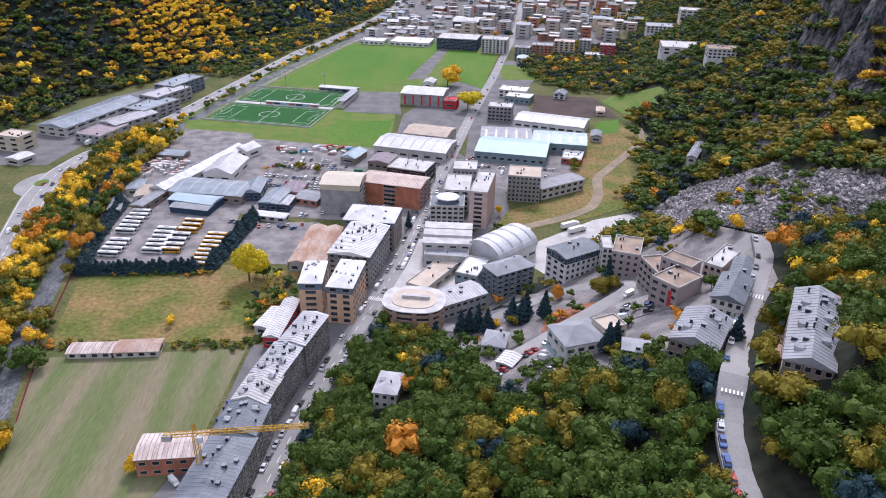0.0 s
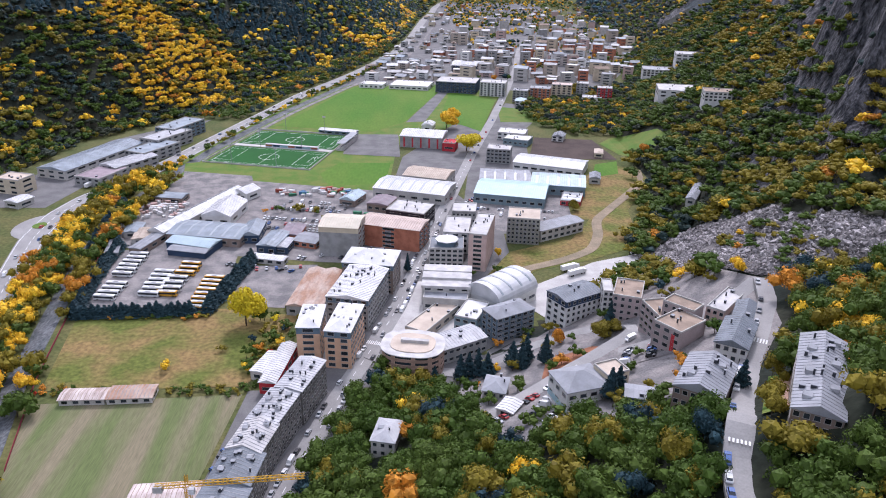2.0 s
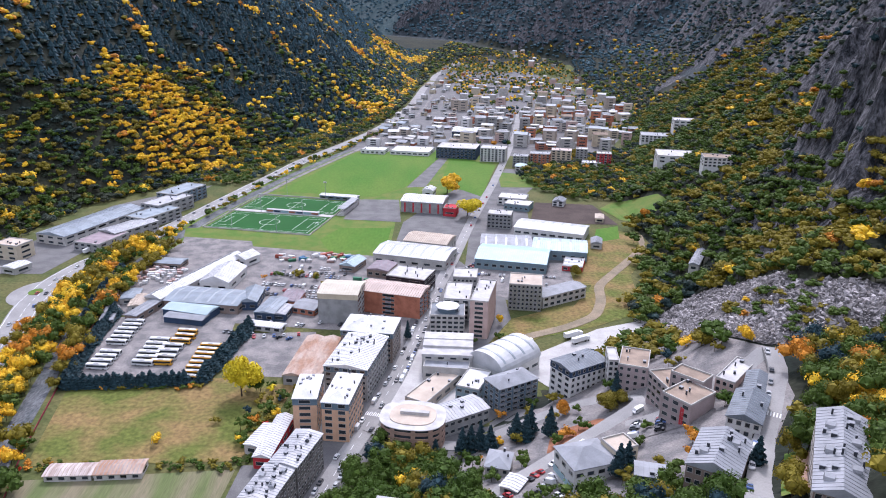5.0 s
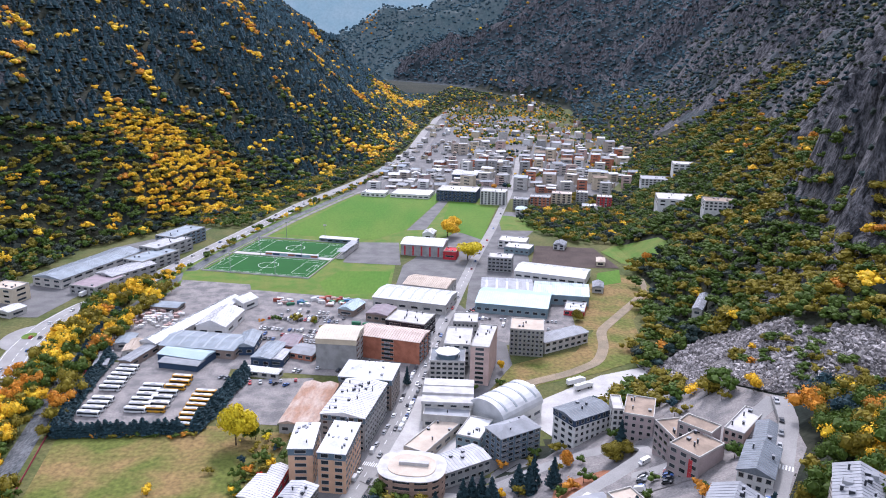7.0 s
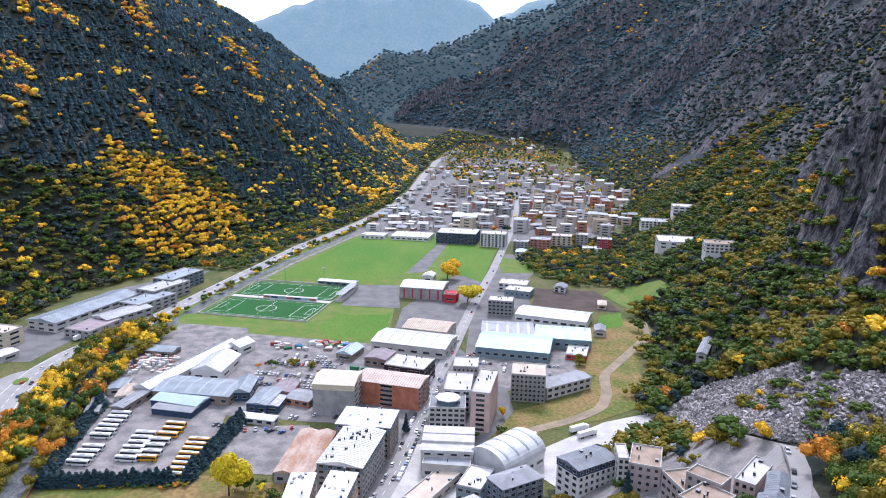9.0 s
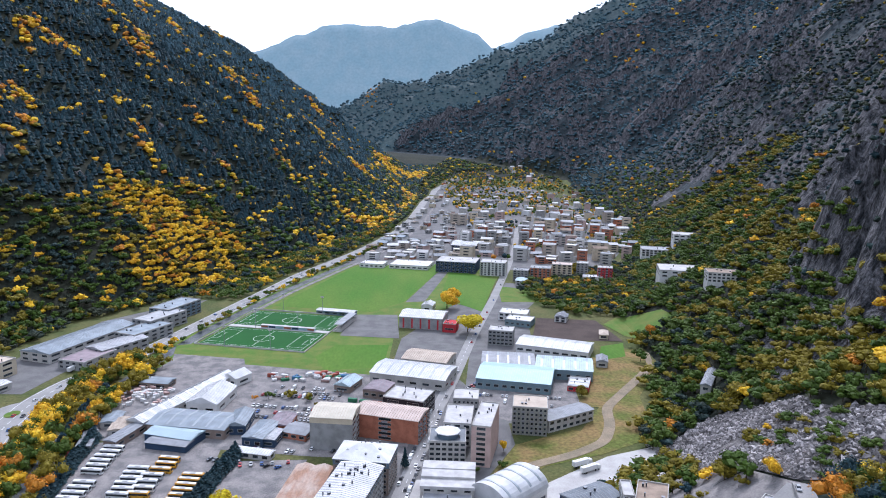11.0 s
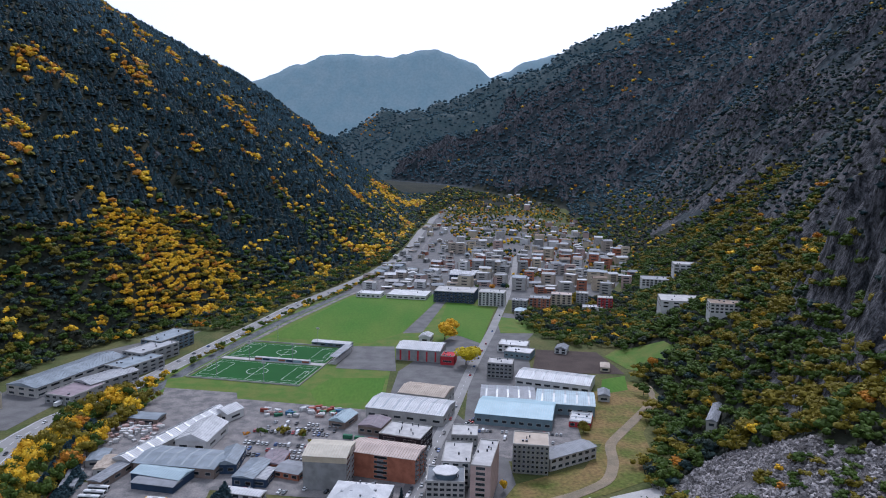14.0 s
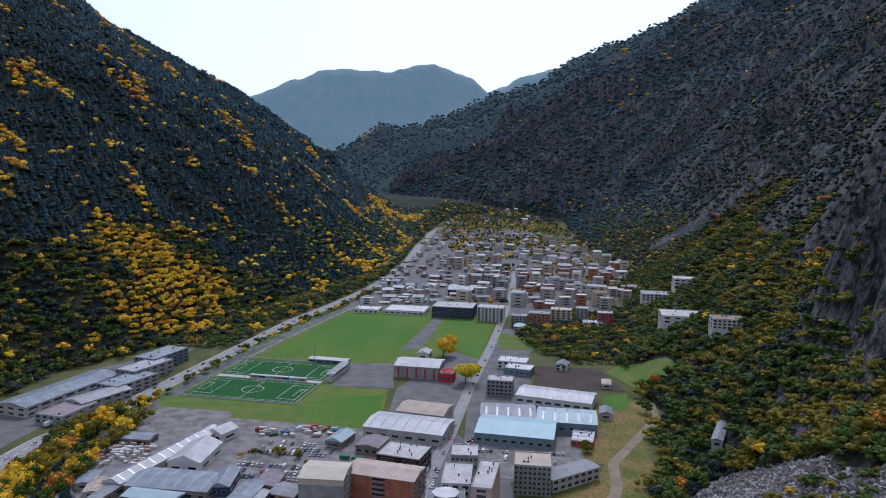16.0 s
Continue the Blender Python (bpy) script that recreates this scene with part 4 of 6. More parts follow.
block("warehouse", "plain hall with a grey-blue roof", -110.8, 466.0, 0.0, 12.1, 25.1, 6, -0.4, NAVY, "gable", GREYBLUE, 1, 2, 2)
block("warehouse", "dark blue hall with grey ribbed roof", -93.9, 448.2, 0.0, 13.0, 25.5, 6, -12.5, NAVY, "shallow", GREYBLUE, 1, 2, 2)
block("shed", "small navy shed with zinc roof", -86.3, 443.6, 0.0, 8.2, 15.4, 5, -8.8, NAVY, "shallow", ZINC, 1, 1, 1)
block("shed", "brick shed with mauve roof", -84.2, 466.3, 0.0, 12.9, 19.6, 5, -6.4, BRICK, "shallow", MAUVE, 1, 2, 2)
block("shed", "low brick shed with grey roof", -71.3, 454.2, 0.0, 16.3, 16.1, 4, -21.1, BRICK, "shallow", GREYROOF, 1, 3, 2)
block("shed", "long low shed with white roof", -93.3, 424.2, 0.0, 23.3, 7.2, 3.5, -14.8, PALEWALL, "shallow", WHITE_ROOF, 1, 4, 1)
block("shed", "long grey open shed", -174.7, 447.4, 0.0, 8.2, 29.2, 5, -15.7, BROWN, "shallow", GREYROOF, 1, 1, 3)
block("shed", "grey roofed lean-to shed", -194.0, 439.3, 0.0, 7.7, 22.5, 4, 11.9, GREYWALL, "shallow", GREYROOF, 1, 1, 2)
block("shed", "blue-grey roofed shed beside containers", -206.1, 468.8, 0.0, 9.4, 22.1, 4, 17.7, NAVY, "shallow", GREYBLUE, 1, 1, 1)
block("shed", "pale roofed workshop shed", -192.3, 471.3, 0.0, 10.4, 17.0, 4, 5.2, PALEWALL, "shallow", GREYBLUE, 1, 1, 1)
block("shed", "cream roofed workshop shed", -183.2, 460.8, 0.0, 10.1, 19.0, 4, 7.7, PALEWALL, "shallow", BEIGE, 1, 1, 1)
block("warehouse", "white gabled workshop hall", -138.7, 503.5, 0.0, 21.1, 34.3, 7, -7.8, WHITEWALL, "gable", WHITE_ROOF, 1, 2, 2)
block("warehouse", "small white gabled hall", -133.0, 546.3, 0.0, 14.5, 16.0, 6, -29.9, WHITEWALL, "gable", WHITE_ROOF, 1, 2, 1)
block("shed", "open shed with turquoise and white roof", -49.6, 535.8, 0.0, 12.4, 20.2, 5, -21.6, BROWN, "gable", PALEBLUE, 1, 1, 1)
block("shed", "long scrapyard shed with grey roof", -190.0, 539.2, 0.0, 26.4, 12.7, 4, -9.6, BROWN, "shallow", GREYBLUE, 1, 2, 1)
# ---- works at the foot of the western mountain ----
block("warehouse", "wide works hall with grey-blue flat roof", -285.0, 634.5, 0.0, 29.2, 95.9, 8, -19.6, PALEWALL, "shallow", GREYBLUE, 2, 3, 8)
block("warehouse", "works hall with mauve roof front", -259.0, 587.6, 0.0, 24.3, 35.3, 7, -18.9, GREYWALL, "flat", MAUVE, 2, 4, 3)
block("warehouse", "works hall with pale striped roof", -248.5, 618.7, 0.0, 20.8, 44.7, 8, -29.9, GREYWALL, "shallow", ZINC, 2, 3, 5)
block("warehouse", "grey works hall with flat roof", -239.8, 654.8, 0.0, 22.9, 44.4, 10, -25.6, GREYWALL, "flat", GREYBLUE, 3, 4, 5)
block("warehouse", "grey works block with pale roof", -239.1, 692.1, 0.0, 22.1, 45.9, 12, -24.6, GREYWALL, "flat", ZINC, 3, 4, 5)
block("warehouse", "dark glazed works block with white roof", -237.2, 730.3, 0.0, 23.0, 47.3, 13, -20.5, BLUEGREY, "flat", GREYBLUE, 4, 4, 6)
block("silo_building", "cream concrete batching tower", -313.9, 558.1, 0.0, 22.3, 16.7, 12, -17.2, CREAM, "flat", BEIGE, 3, 2, 1)
block("shed", "white concrete works shed", -295.9, 526.1, 0.0, 12.7, 14.7, 5, -21.9, PALEWALL, "shallow", WHITE_ROOF, 1, 1, 1)
# ---- pitches, meadow and hillside ----
block("grandstand", "small grandstand with white roof", -81.3, 743.8, 0.0, 39.5, 10.0, 4, -14.8, BLUEGREY, "shallow", WHITE_ROOF, 1, 5, 1)
block("shed", "long low stone shed with mossy roof", -145.5, 277.5, 0.0, 19.1, 8.3, 3, 2.0, PALEWALL, "shallow", STAINED, 1, 4, 1)
block("shed", "long low shed with rust-stained roof", -125.4, 279.1, 0.0, 19.3, 9.8, 3, 3.3, PALEWALL, "shallow", RUST, 1, 4, 1)
block("barn", "grey stone barn at the wood edge", 203.2, 504.7, 15.6, 6.6, 37.9, 5, -29.0, PALEWALL, "gable", GREYROOF, 1, 1, 2)
block("house", "small white house beside the ploughed field", 143.8, 726.7, 0.0, 11.3, 16.0, 5, -20.8, WHITEWALL, "gable", GREYROOF, 2, 2, 1)
block("house", "small cream cottage on the slope", 171.7, 670.1, 0.0, 7.8, 16.0, 4, -13.0, CREAM, "hip", BEIGE, 1, 1, 1)
block("barn", "long grey roofed barn", 150.2, 590.6, 0.0, 8.9, 16.0, 5, -13.0, PALEWALL, "gable", GREYROOF, 1, 1, 3)
block("shed", "red and white striped container shed", 120.4, 538.6, 0.0, 15.3, 21.7, 4, -17.3, REDWALL, "flat", STRIPED, 1, 3, 1)
# ---- edge of the town ----
block("office_building", "dark blue glazed office block", 53.7, 978.1, 0.0, 52.9, 39.7, 14, -13.0, NAVY, "flat", PALEROOF, 4, 10, 3)
block("hotel", "white hotel block with rows of balconies", 98.8, 952.5, 0.0, 33.0, 24.7, 17, -13.0, WHITEWALL, "flat", PALEROOF, 6, 7, 3, balcony=True)
block("market_hall", "market hall with white gabled roof", 72.6, 1129.4, 0.0, 37.5, 28.1, 10, -13.0, NAVY, "gable", WHITE_ROOF, 2, 5, 3)
block("shop", "low white shop with flat roof", -59.4, 998.5, 0.0, 32.9, 24.7, 5, -13.0, WHITEWALL, "flat", WHITE_ROOF, 1, 5, 1)
block("shop", "long low white shop building", -7.9, 997.9, 0.0, 53.4, 40.0, 5, -13.0, WHITEWALL, "flat", WHITE_ROOF, 1, 7, 1)
block("apartment_building", "grey scaffolded apartment block", 129.0, 914.6, 0.0, 18.6, 16.0, 14, -13.0, CONCRETE, "flat", GREYROOF, 5, 4, 2, balcony=True)
block("apartment_building", "red and grey apartment block", 154.6, 921.0, 0.0, 25.2, 18.9, 16, -13.0, BRICK, "flat", GREYROOF, 5, 5, 2, balcony=True)
block("apartment_building", "cream apartment block with blank gable", 184.4, 935.0, 0.0, 25.6, 19.2, 18, -13.0, CREAM, "flat", PINKROOF, 6, 4, 2)
block("apartment_building", "grey apartment block with flat roof", 212.8, 944.4, 0.0, 14.9, 16.0, 18, -13.0, GREYWALL, "flat", PALEROOF, 6, 3, 2)
block("apartment_building", "white and red terraced apartment block", 237.3, 925.2, 0.0, 18.5, 16.0, 16, -13.0, REDWALL, "flat", PALEROOF, 5, 4, 3, balcony=True)
block("house", "white flat-roofed house in trees", 220.8, 921.3, 0.0, 24.7, 18.5, 5, -13.0, WHITEWALL, "flat", WHITE_ROOF, 1, 4, 1)
block("house", "pale house with turquoise roof", 126.5, 892.0, 0.0, 13.1, 16.0, 6, -13.0, PALEWALL, "hip", PALEBLUE, 2, 2, 1)
block("school_building", "long white school wing with grey roof", 327.5, 1001.6, 18.9, 41.7, 31.3, 9, -13.0, WHITEWALL, "flat", GREYROOF, 3, 8, 1)
block("school_building", "white terraced school building on the hillside", 297.7, 819.5, 28.2, 53.9, 40.4, 8, -13.0, WHITEWALL, "flat", PALEROOF, 2, 5, 6)
block("school_building", "white school wing with brown roof", 286.2, 690.0, 49.6, 28.3, 21.2, 9, -13.0, WHITEWALL, "flat", BROWNROOF, 3, 7, 2)
block("school_building", "pale school hall on the hillside", 366.9, 997.2, 41.2, 38.2, 28.6, 8, -13.0, WHITEWALL, "flat", PALEROOF, 2, 5, 1)

# ---- the oval block at the street corner ----
def oval_block(x, y, z, w, d, h, rot):
    top = tagged(new("apartment_building"), "round-ended brick apartment block with tan roof terrace", "building")
    top.matrix_basis = pose(x, y, z, 0, 0, rot)
    def ring(k, off=0.0):
        a, b = w / 2 * k + off, d / 2 * k + off
        return [(math.copysign(abs(math.cos(t)) ** 0.75, math.cos(t)) * a, math.copysign(abs(math.sin(t)) ** 0.75, math.sin(t)) * b) for t in np.linspace(0, 2 * math.pi, 37)[:-1]]
    floors, tall = 4, h / 4
    for f in range(floors):
        bm = bmesh.new()
        prism(bm, ring(1), f * tall + (-6 if f == 0 else 0), (f + 1) * tall - 1.5)
        part("storey_wall", bm, BRICKPALE, top)
        bm = bmesh.new()
        prism(bm, ring(1, -0.35), (f + 1) * tall - 1.5, (f + 1) * tall)
        part("window_band", bm, GLASS, top, "continuous dark band of windows")
        for k in range(0, 36, 3):
            (ax, ay), (bx, by) = ring(1)[k], ring(1)[(k + 1) % 36]
            bm = bmesh.new()
            box(bm, -1.0, 1.0, -0.5, 0.05, 0, 1.5)
            ob = part("pier", bm, BRICKPALE, top)
            ob.matrix_basis = pose((ax + bx) / 2, (ay + by) / 2, (f + 1) * tall - 1.5, 0, 0, math.degrees(math.atan2(by - ay, bx - ax)) + 180)
    bm = bmesh.new()
    prism(bm, ring(1, 0.5), h, h + 0.4)
    part("roof", bm, PALEROOF, top)
    bm = bmesh.new()
    prism(bm, ring(0.72), h + 0.4, h + 0.75)
    part("roof_terrace", bm, BEIGE, top, "tan paved roof terrace")
    bm = bmesh.new()
    box(bm, -w * 0.2, w * 0.25, -0.6, 1.6, h + 0.75, h + 2.3)
    part("stair_housing", bm, PALEROOF, top)


BRICKPALE = paint("pale_brick", (0.44, 0.30, 0.23), big=0.25)
oval_block(-1.9, 303.5, 0.5, 29.4, 24.3, 12, -9.5)


# ---- the far town ----
def town_house(x, y, z, w, d, h, rot, wall, roof, flat, floors, label, name):
    top = tagged(new(name), label, name.split("_")[-1], group="town houses")
    top.matrix_basis = pose(x, y, z, 0, 0, rot)
    bm = bmesh.new()
    box(bm, -w / 2, w / 2, -d / 2, d / 2, -4, h)
    part("wall", bm, wall, top)
    roof_parts(top, "flat" if flat else "gable", roof, w, d, h, random)
    tall = h / floors
    key = (8.0, 1.5) if w > 11 else (5.0, 1.6)
    n = 1
    for f in range(min(floors, 4) if y < 1500 else 1):
        for c in range(n):
            share("window", WINDOWS[key], top, pose(-w / 2 + w * (c + 0.5) / n, -d / 2, f * tall * max(1, floors / 4) + 0.9))


TOWN_WALLS = [(WHITEWALL, "white"), (PALEWALL, "pale grey"), (CREAM, "cream"), (GREYWALL, "grey"), (PINK, "pink"), (BRICK, "brick red"), (BEIGEWALL, "beige"), (WHITEWALL, "white"), (PALEWALL, "pale")]
TOWN_ROOFS = [(GREYROOF, "grey"), (SLATE, "slate"), (PALEROOF, "pale"), (WHITE_ROOF, "white"), (BROWNROOF, "brown"), (GREYBLUE, "blue-grey"), (WHITE_ROOF, "white")]
TOWN = [(-84, 1051), (-62, 1200), (-6, 1554), (26, 2008), (105, 2361), (349, 2500), (450, 2122), (410, 1660), (407, 1388), (330, 1120), (300, 1035), (253, 990), (205, 1000), (150, 1050), (60, 1060), (0, 1045)]
rng = random.Random(5)
for row in range(0, 58):
    yy = 1040 + row * 21 + 0.09 * row * row
    step = 23 + row * 0.2
    for col in range(-10, 24):
        xx = col * step + 0.2 * (yy - 1000) * 0.6 + rng.uniform(-9, 9)
        y2 = yy + rng.uniform(-11, 11)
        if not bool(inside(np.array([xx]), np.array([y2]), TOWN)[0]) or rng.random() < np.interp(y2, (1000, 1250, 1700, 2400), (0.22, 0.34, 0.55, 0.72)) or abs(xx - np.interp(y2, (1000, 1140, 1400, 2300), (122, 150, 190, 260))) < 13:
            continue
        big = rng.random() < np.interp(y2, (1000, 1300, 1700, 2000), (0.6, 0.65, 0.2, 0.06)) and xx > 70
        floors = rng.choice((4, 5, 6, 6, 7)) if big else rng.choice((2, 2, 3))
        if xx < 60 and y2 < 1500:
            floors = rng.choice((1, 2, 2, 3))
        w, d = (rng.uniform(13, 20), rng.uniform(11, 15)) if big or y2 < 1300 else (rng.uniform(8, 13), rng.uniform(8, 12))
        (wall, a), (roof, b) = rng.choice(TOWN_WALLS), rng.choice(TOWN_ROOFS)
        flat = rng.random() < 0.55
        z = float(height(xx, y2))
        town_house(xx, y2, z, w, d, floors * 3.0, -12 + rng.uniform(-22, 22), wall, roof, flat, floors,
                   f"{a} {'apartment block' if floors > 3 else 'town house'} with a {b} {'flat' if flat else 'pitched'} roof", "apartment_building" if floors > 3 else "town_house")

# ---- football pitches ----
PITCH = pose(-191.5, 640, 0.28, 0, 0, -13.4)
def pitch(v0, v1, label):
    bm = bmesh.new()
    box(bm, 1.5, 97.5, v0, v1, -0.3, 0.0)
    ob = part("football_pitch", bm, M_TURF, None)
    ob.matrix_basis = PITCH
    tagged(ob, label, "pitch", kind="structure")
    a, b, c, d = 4.0, 95.0, v0 + 3, v1 - 3
    mid, half = (a + b) / 2, (c + d) / 2
    bm = bmesh.new()
    t = 0.14
    def bar(x0, x1, y0, y1):
        box(bm, x0 - t, x1 + t, y0 - t, y1 + t, 0.0, 0.04)
    bar(a, b, c, c), bar(a, b, d, d), bar(a, a, c, d), bar(b, b, c, d), bar(mid, mid, c, d)
    for s, e in ((1, a), (-1, b)):
        for depth, reach in ((16, 18), (5.5, 9)):
            x = e + s * depth
            bar(x, x, half - reach, half + reach)
            for y in (half - reach, half + reach):
                bar(min(e, x), max(e, x), y, y)
    for k in range(40):
        p, q = 2 * math.pi * k / 40, 2 * math.pi * (k + 1) / 40
        pts = [(mid + r * math.cos(w), half + r * math.sin(w)) for r, w in ((8.9, p), (9.35, p), (9.35, q), (8.9, q))]
        bm.faces.new([bm.verts.new((x, y, 0.04)) for x, y in pts])
    bmesh.ops.recalc_face_normals(bm, faces=bm.faces)
    lines = part("pitch_lines", bm, M_WHITE, ob, "white painted pitch lines")
    for x in (a, b):
        bm = bmesh.new()
        for y in (half - 3.66, half + 3.66):
            box(bm, x - 0.1, x + 0.1, y - 0.1, y + 0.1, 0, 2.5)
        box(bm, x - 0.1, x + 0.1, half - 3.7, half + 3.7, 2.4, 2.6)
        goal = tagged(part("goal", bm, M_WHITE, None), "white metal football goal on the turf", "goal", "football goals")
        goal.matrix_basis = PITCH


pitch(3, 57, "dark green artificial football pitch")
pitch(67, 118, "dark green artificial football pitch beyond the terrace")


def low_wall(name, label, u0, v0, u1, v1, tall, thick, material):
    bm = bmesh.new()
    length = math.hypot(u1 - u0, v1 - v0)
    box(bm, 0, length, -thick / 2, thick / 2, -0.3, tall)
    ob = part(name, bm, material, None)
    ob.matrix_basis = PITCH @ pose(u0, v0, 0, 0, 0, math.degrees(math.atan2(v1 - v0, u1 - u0)))
    return tagged(ob, label, "wall", kind="structure")


for u0, v0, u1, v1 in ((-1, 0, 100, 0), (-1, 0, -1, 122), (100, 0, 100, 122), (-1, 122, 100, 122)):
    low_wall("boundary_wall", "white boundary wall of the pitches", u0, v0, u1, v1, 1.1, 0.45, M_PALE)
low_wall("terrace_slab", "pale concrete strip between the pitches", 0, 62, 99, 62, 0.25, 7, M_PALE)
for k in range(7):
    bm = bmesh.new()
    box(bm, -3.6, 3.6, -1.6, 1.6, 0, 2.6, 0)
    box(bm, -3.3, 3.3, -1.7, -1.6, 0.6, 2.2, 1)
    box(bm, -3.8, 3.8, -2.0, 1.8, 2.6, 2.85, 2)
    hut = part("changing_hut", bm, [PALEBLUE, (BRICK, NAVY, BLUEROOF)[k % 3], PALEROOF], None)
    hut.matrix_basis = PITCH @ pose(36 + k * 7.6, 62, 0.25)
    tagged(hut, "small pale dugout hut with coloured front", "hut", "dugout huts")
stand = tagged(new("spectator_stand"), "stepped concrete spectator stand beside the pitch", "stand")
stand.matrix_basis = PITCH
for k in range(7):
    bm = bmesh.new()
    box(bm, 101 + k * 1.1, 102.1 + k * 1.1, 66, 112, -0.3, 0.5 + 0.55 * k)
    part("step", bm, M_PALE, stand)
bm = bmesh.new()
box(bm, 101.5, 109.5, 67, 111, 6.4, 6.7)
part("stand_roof", bm, GREYROOF, stand)
for v in np.linspace(68, 110, 7):
    bm = bmesh.new()
    box(bm, 108.6, 108.9, v - 0.15, v + 0.15, 3.5, 6.4)
    part("stand_post", bm, METAL, stand)


def mast(u, v):
    bm = bmesh.new()
    prism(bm, [(0.22 * math.cos(t), 0.22 * math.sin(t)) for t in np.linspace(0, 5.5, 8)], 0, 18)
    pole = tagged(part("floodlight_mast", bm, METAL, None), "tall grey floodlight mast beside the pitch", "floodlight", "floodlight masts")
    pole.matrix_basis = PITCH @ pose(u, v, -0.3)
    bm = bmesh.new()
    box(bm, -1.6, 1.6, -0.25, 0.15, 17.4, 19.0)
    part("lamp_panel", bm, PALEROOF, pole)


for u, v in ((28, -0.8), (70, -0.8), (28, 121), (70, 121), (28, 58.5), (70, 58.5)):
    mast(u, v)


# ---- vehicles ----
TYRE = paint("tyre_rubber", (0.02, 0.02, 0.02))
def car_paint(name, colour):
    return mat(name, colour, 0.3, 0.06, 0.04, 2, 0.3)


CAR_PAINTS = {"white": car_paint("white_car_paint", (0.75, 0.75, 0.74)), "silver": car_paint("silver_car_paint", (0.42, 0.43, 0.44)), "black": car_paint("black_car_paint", (0.025, 0.025, 0.03)), "grey": car_paint("grey_car_paint", (0.16, 0.17, 0.18)), "red": car_paint("red_car_paint", (0.45, 0.03, 0.03)), "blue": car_paint("blue_car_paint", (0.04, 0.11, 0.32))}
YELLOW_BUS = car_paint("yellow_bus_paint", (0.72, 0.36, 0.02))


def wheel_mesh(r, w):
    bm = bmesh.new()
    prism(bm, [(r * math.cos(t), r * math.sin(t)) for t in np.linspace(0, 2 * math.pi, 13)[:-1]], -w / 2, w / 2)
    bmesh.ops.rotate(bm, verts=bm.verts, cent=(0, 0, 0), matrix=Matrix.Rotation(radians(90), 3, "X"))
    me = bpy.data.meshes.new("wheel")
    bm.to_mesh(me), bm.free()
    me.materials.append(TYRE)
    return me


BIG_WHEEL = wheel_mesh(0.5, 0.3)


def profile_mesh(name, profile, half, material, pinch=0.0):
    bm = bmesh.new()
    n = len(profile)
    top = max(z for _, z in profile)
    a, b = ([bm.verts.new((x, s * (half - (pinch if z > 0.95 * top else 0)), z)) for x, z in profile] for s in (-1, 1))
    bm.faces.new(a), bm.faces.new(b[::-1])
    for i in range(n):
        bm.faces.new((a[(i + 1) % n], a[i], b[i], b[(i + 1) % n]))
    bmesh.ops.recalc_face_normals(bm, faces=bm.faces)
    me = bpy.data.meshes.new(name)
    bm.to_mesh(me), bm.free()
    me.materials.append(material)
    return me


CAR_BODY = [(-2.1, 0.3), (2.1, 0.3), (2.15, 0.65), (1.9, 0.85), (0.9, 0.98), (-1.9, 1.0), (-2.15, 0.8)]
CAR_CABIN = [(-1.85, 0.98), (1.0, 0.96), (0.25, 1.46), (-1.4, 1.48)]
VAN_BODY = [(-2.5, 0.35), (2.5, 0.35), (2.55, 1.0), (1.9, 1.25), (1.3, 2.2), (-2.5, 2.25)]
VAN_CABIN = [(1.15, 1.3), (1.87, 1.28), (1.36, 2.1), (1.1, 2.1)]
CABIN_ME = profile_mesh("cabin", CAR_CABIN, 0.78, GLASS, 0.12)


def make_car(colour, van):
    kind = "van" if van else "car"
    body = profile_mesh("body", VAN_BODY if van else CAR_BODY, 0.95 if van else 0.88, CAR_PAINTS[colour], 0.1 if van else 0.0)
    bm = bmesh.new()
    bm.from_mesh(body)
    for x in (-1.3, 1.35):
        for y in (-0.8, 0.8):
            prism(bm, [(x + 0.33 * math.cos(t), 0.33 + 0.33 * math.sin(t)) for t in np.linspace(0, 5.5, 8)], -y - 0.12, -y + 0.12, 1)
            bmesh.ops.rotate(bm, verts=bm.verts[-16:], cent=(0, 0, 0), matrix=Matrix.Rotation(radians(90), 3, "X"))
    bm.to_mesh(body), bm.free()
    body.materials.append(TYRE)
    cabin = profile_mesh("windscreen", VAN_CABIN, 0.97, GLASS) if van else CABIN_ME
    if not van:
        bm = bmesh.new()
        bm.from_mesh(body)
        box(bm, -1.38, 0.22, -0.66, 0.66, 1.46, 1.53)
        bm.to_mesh(body), bm.free()
    top = tagged(new(kind), f"{colour} {'delivery van' if van else 'hatchback car'} parked or driving on asphalt", kind, "vehicles")
    share("body", body, top, pose(0, 0, 0))
    share("cabin_glass", cabin, top, pose(0, 0, 0))
    return top


FLEET = [make_car(c, v) for c, v in (("white", 0), ("silver", 0), ("black", 0), ("grey", 0), ("white", 0), ("red", 0), ("blue", 0), ("white", 1), ("silver", 0), ("black", 0))]
for k, ob in enumerate(FLEET):
    ob.matrix_basis = pose(30 + 2.6 * k, 520.5, 0.24, 0, 0, 76)
car_rng = random.Random(9)


def park(x, y, turn, up=0.3, level=None):
    e = 1.5
    z = float(height(x, y))
    c, s = math.cos(radians(turn)), math.sin(radians(turn))
    nose = math.degrees(math.atan2(float(height(x + e * c, y + e * s)) - float(height(x - e * c, y - e * s)), 2 * e))
    copy_thing(car_rng.choice(FLEET), pose(x, y, z + up if level is None else level) @ pose(0, 0, 0, 0, 0, turn) @ pose(0, 0, 0, 0, -nose, 0))


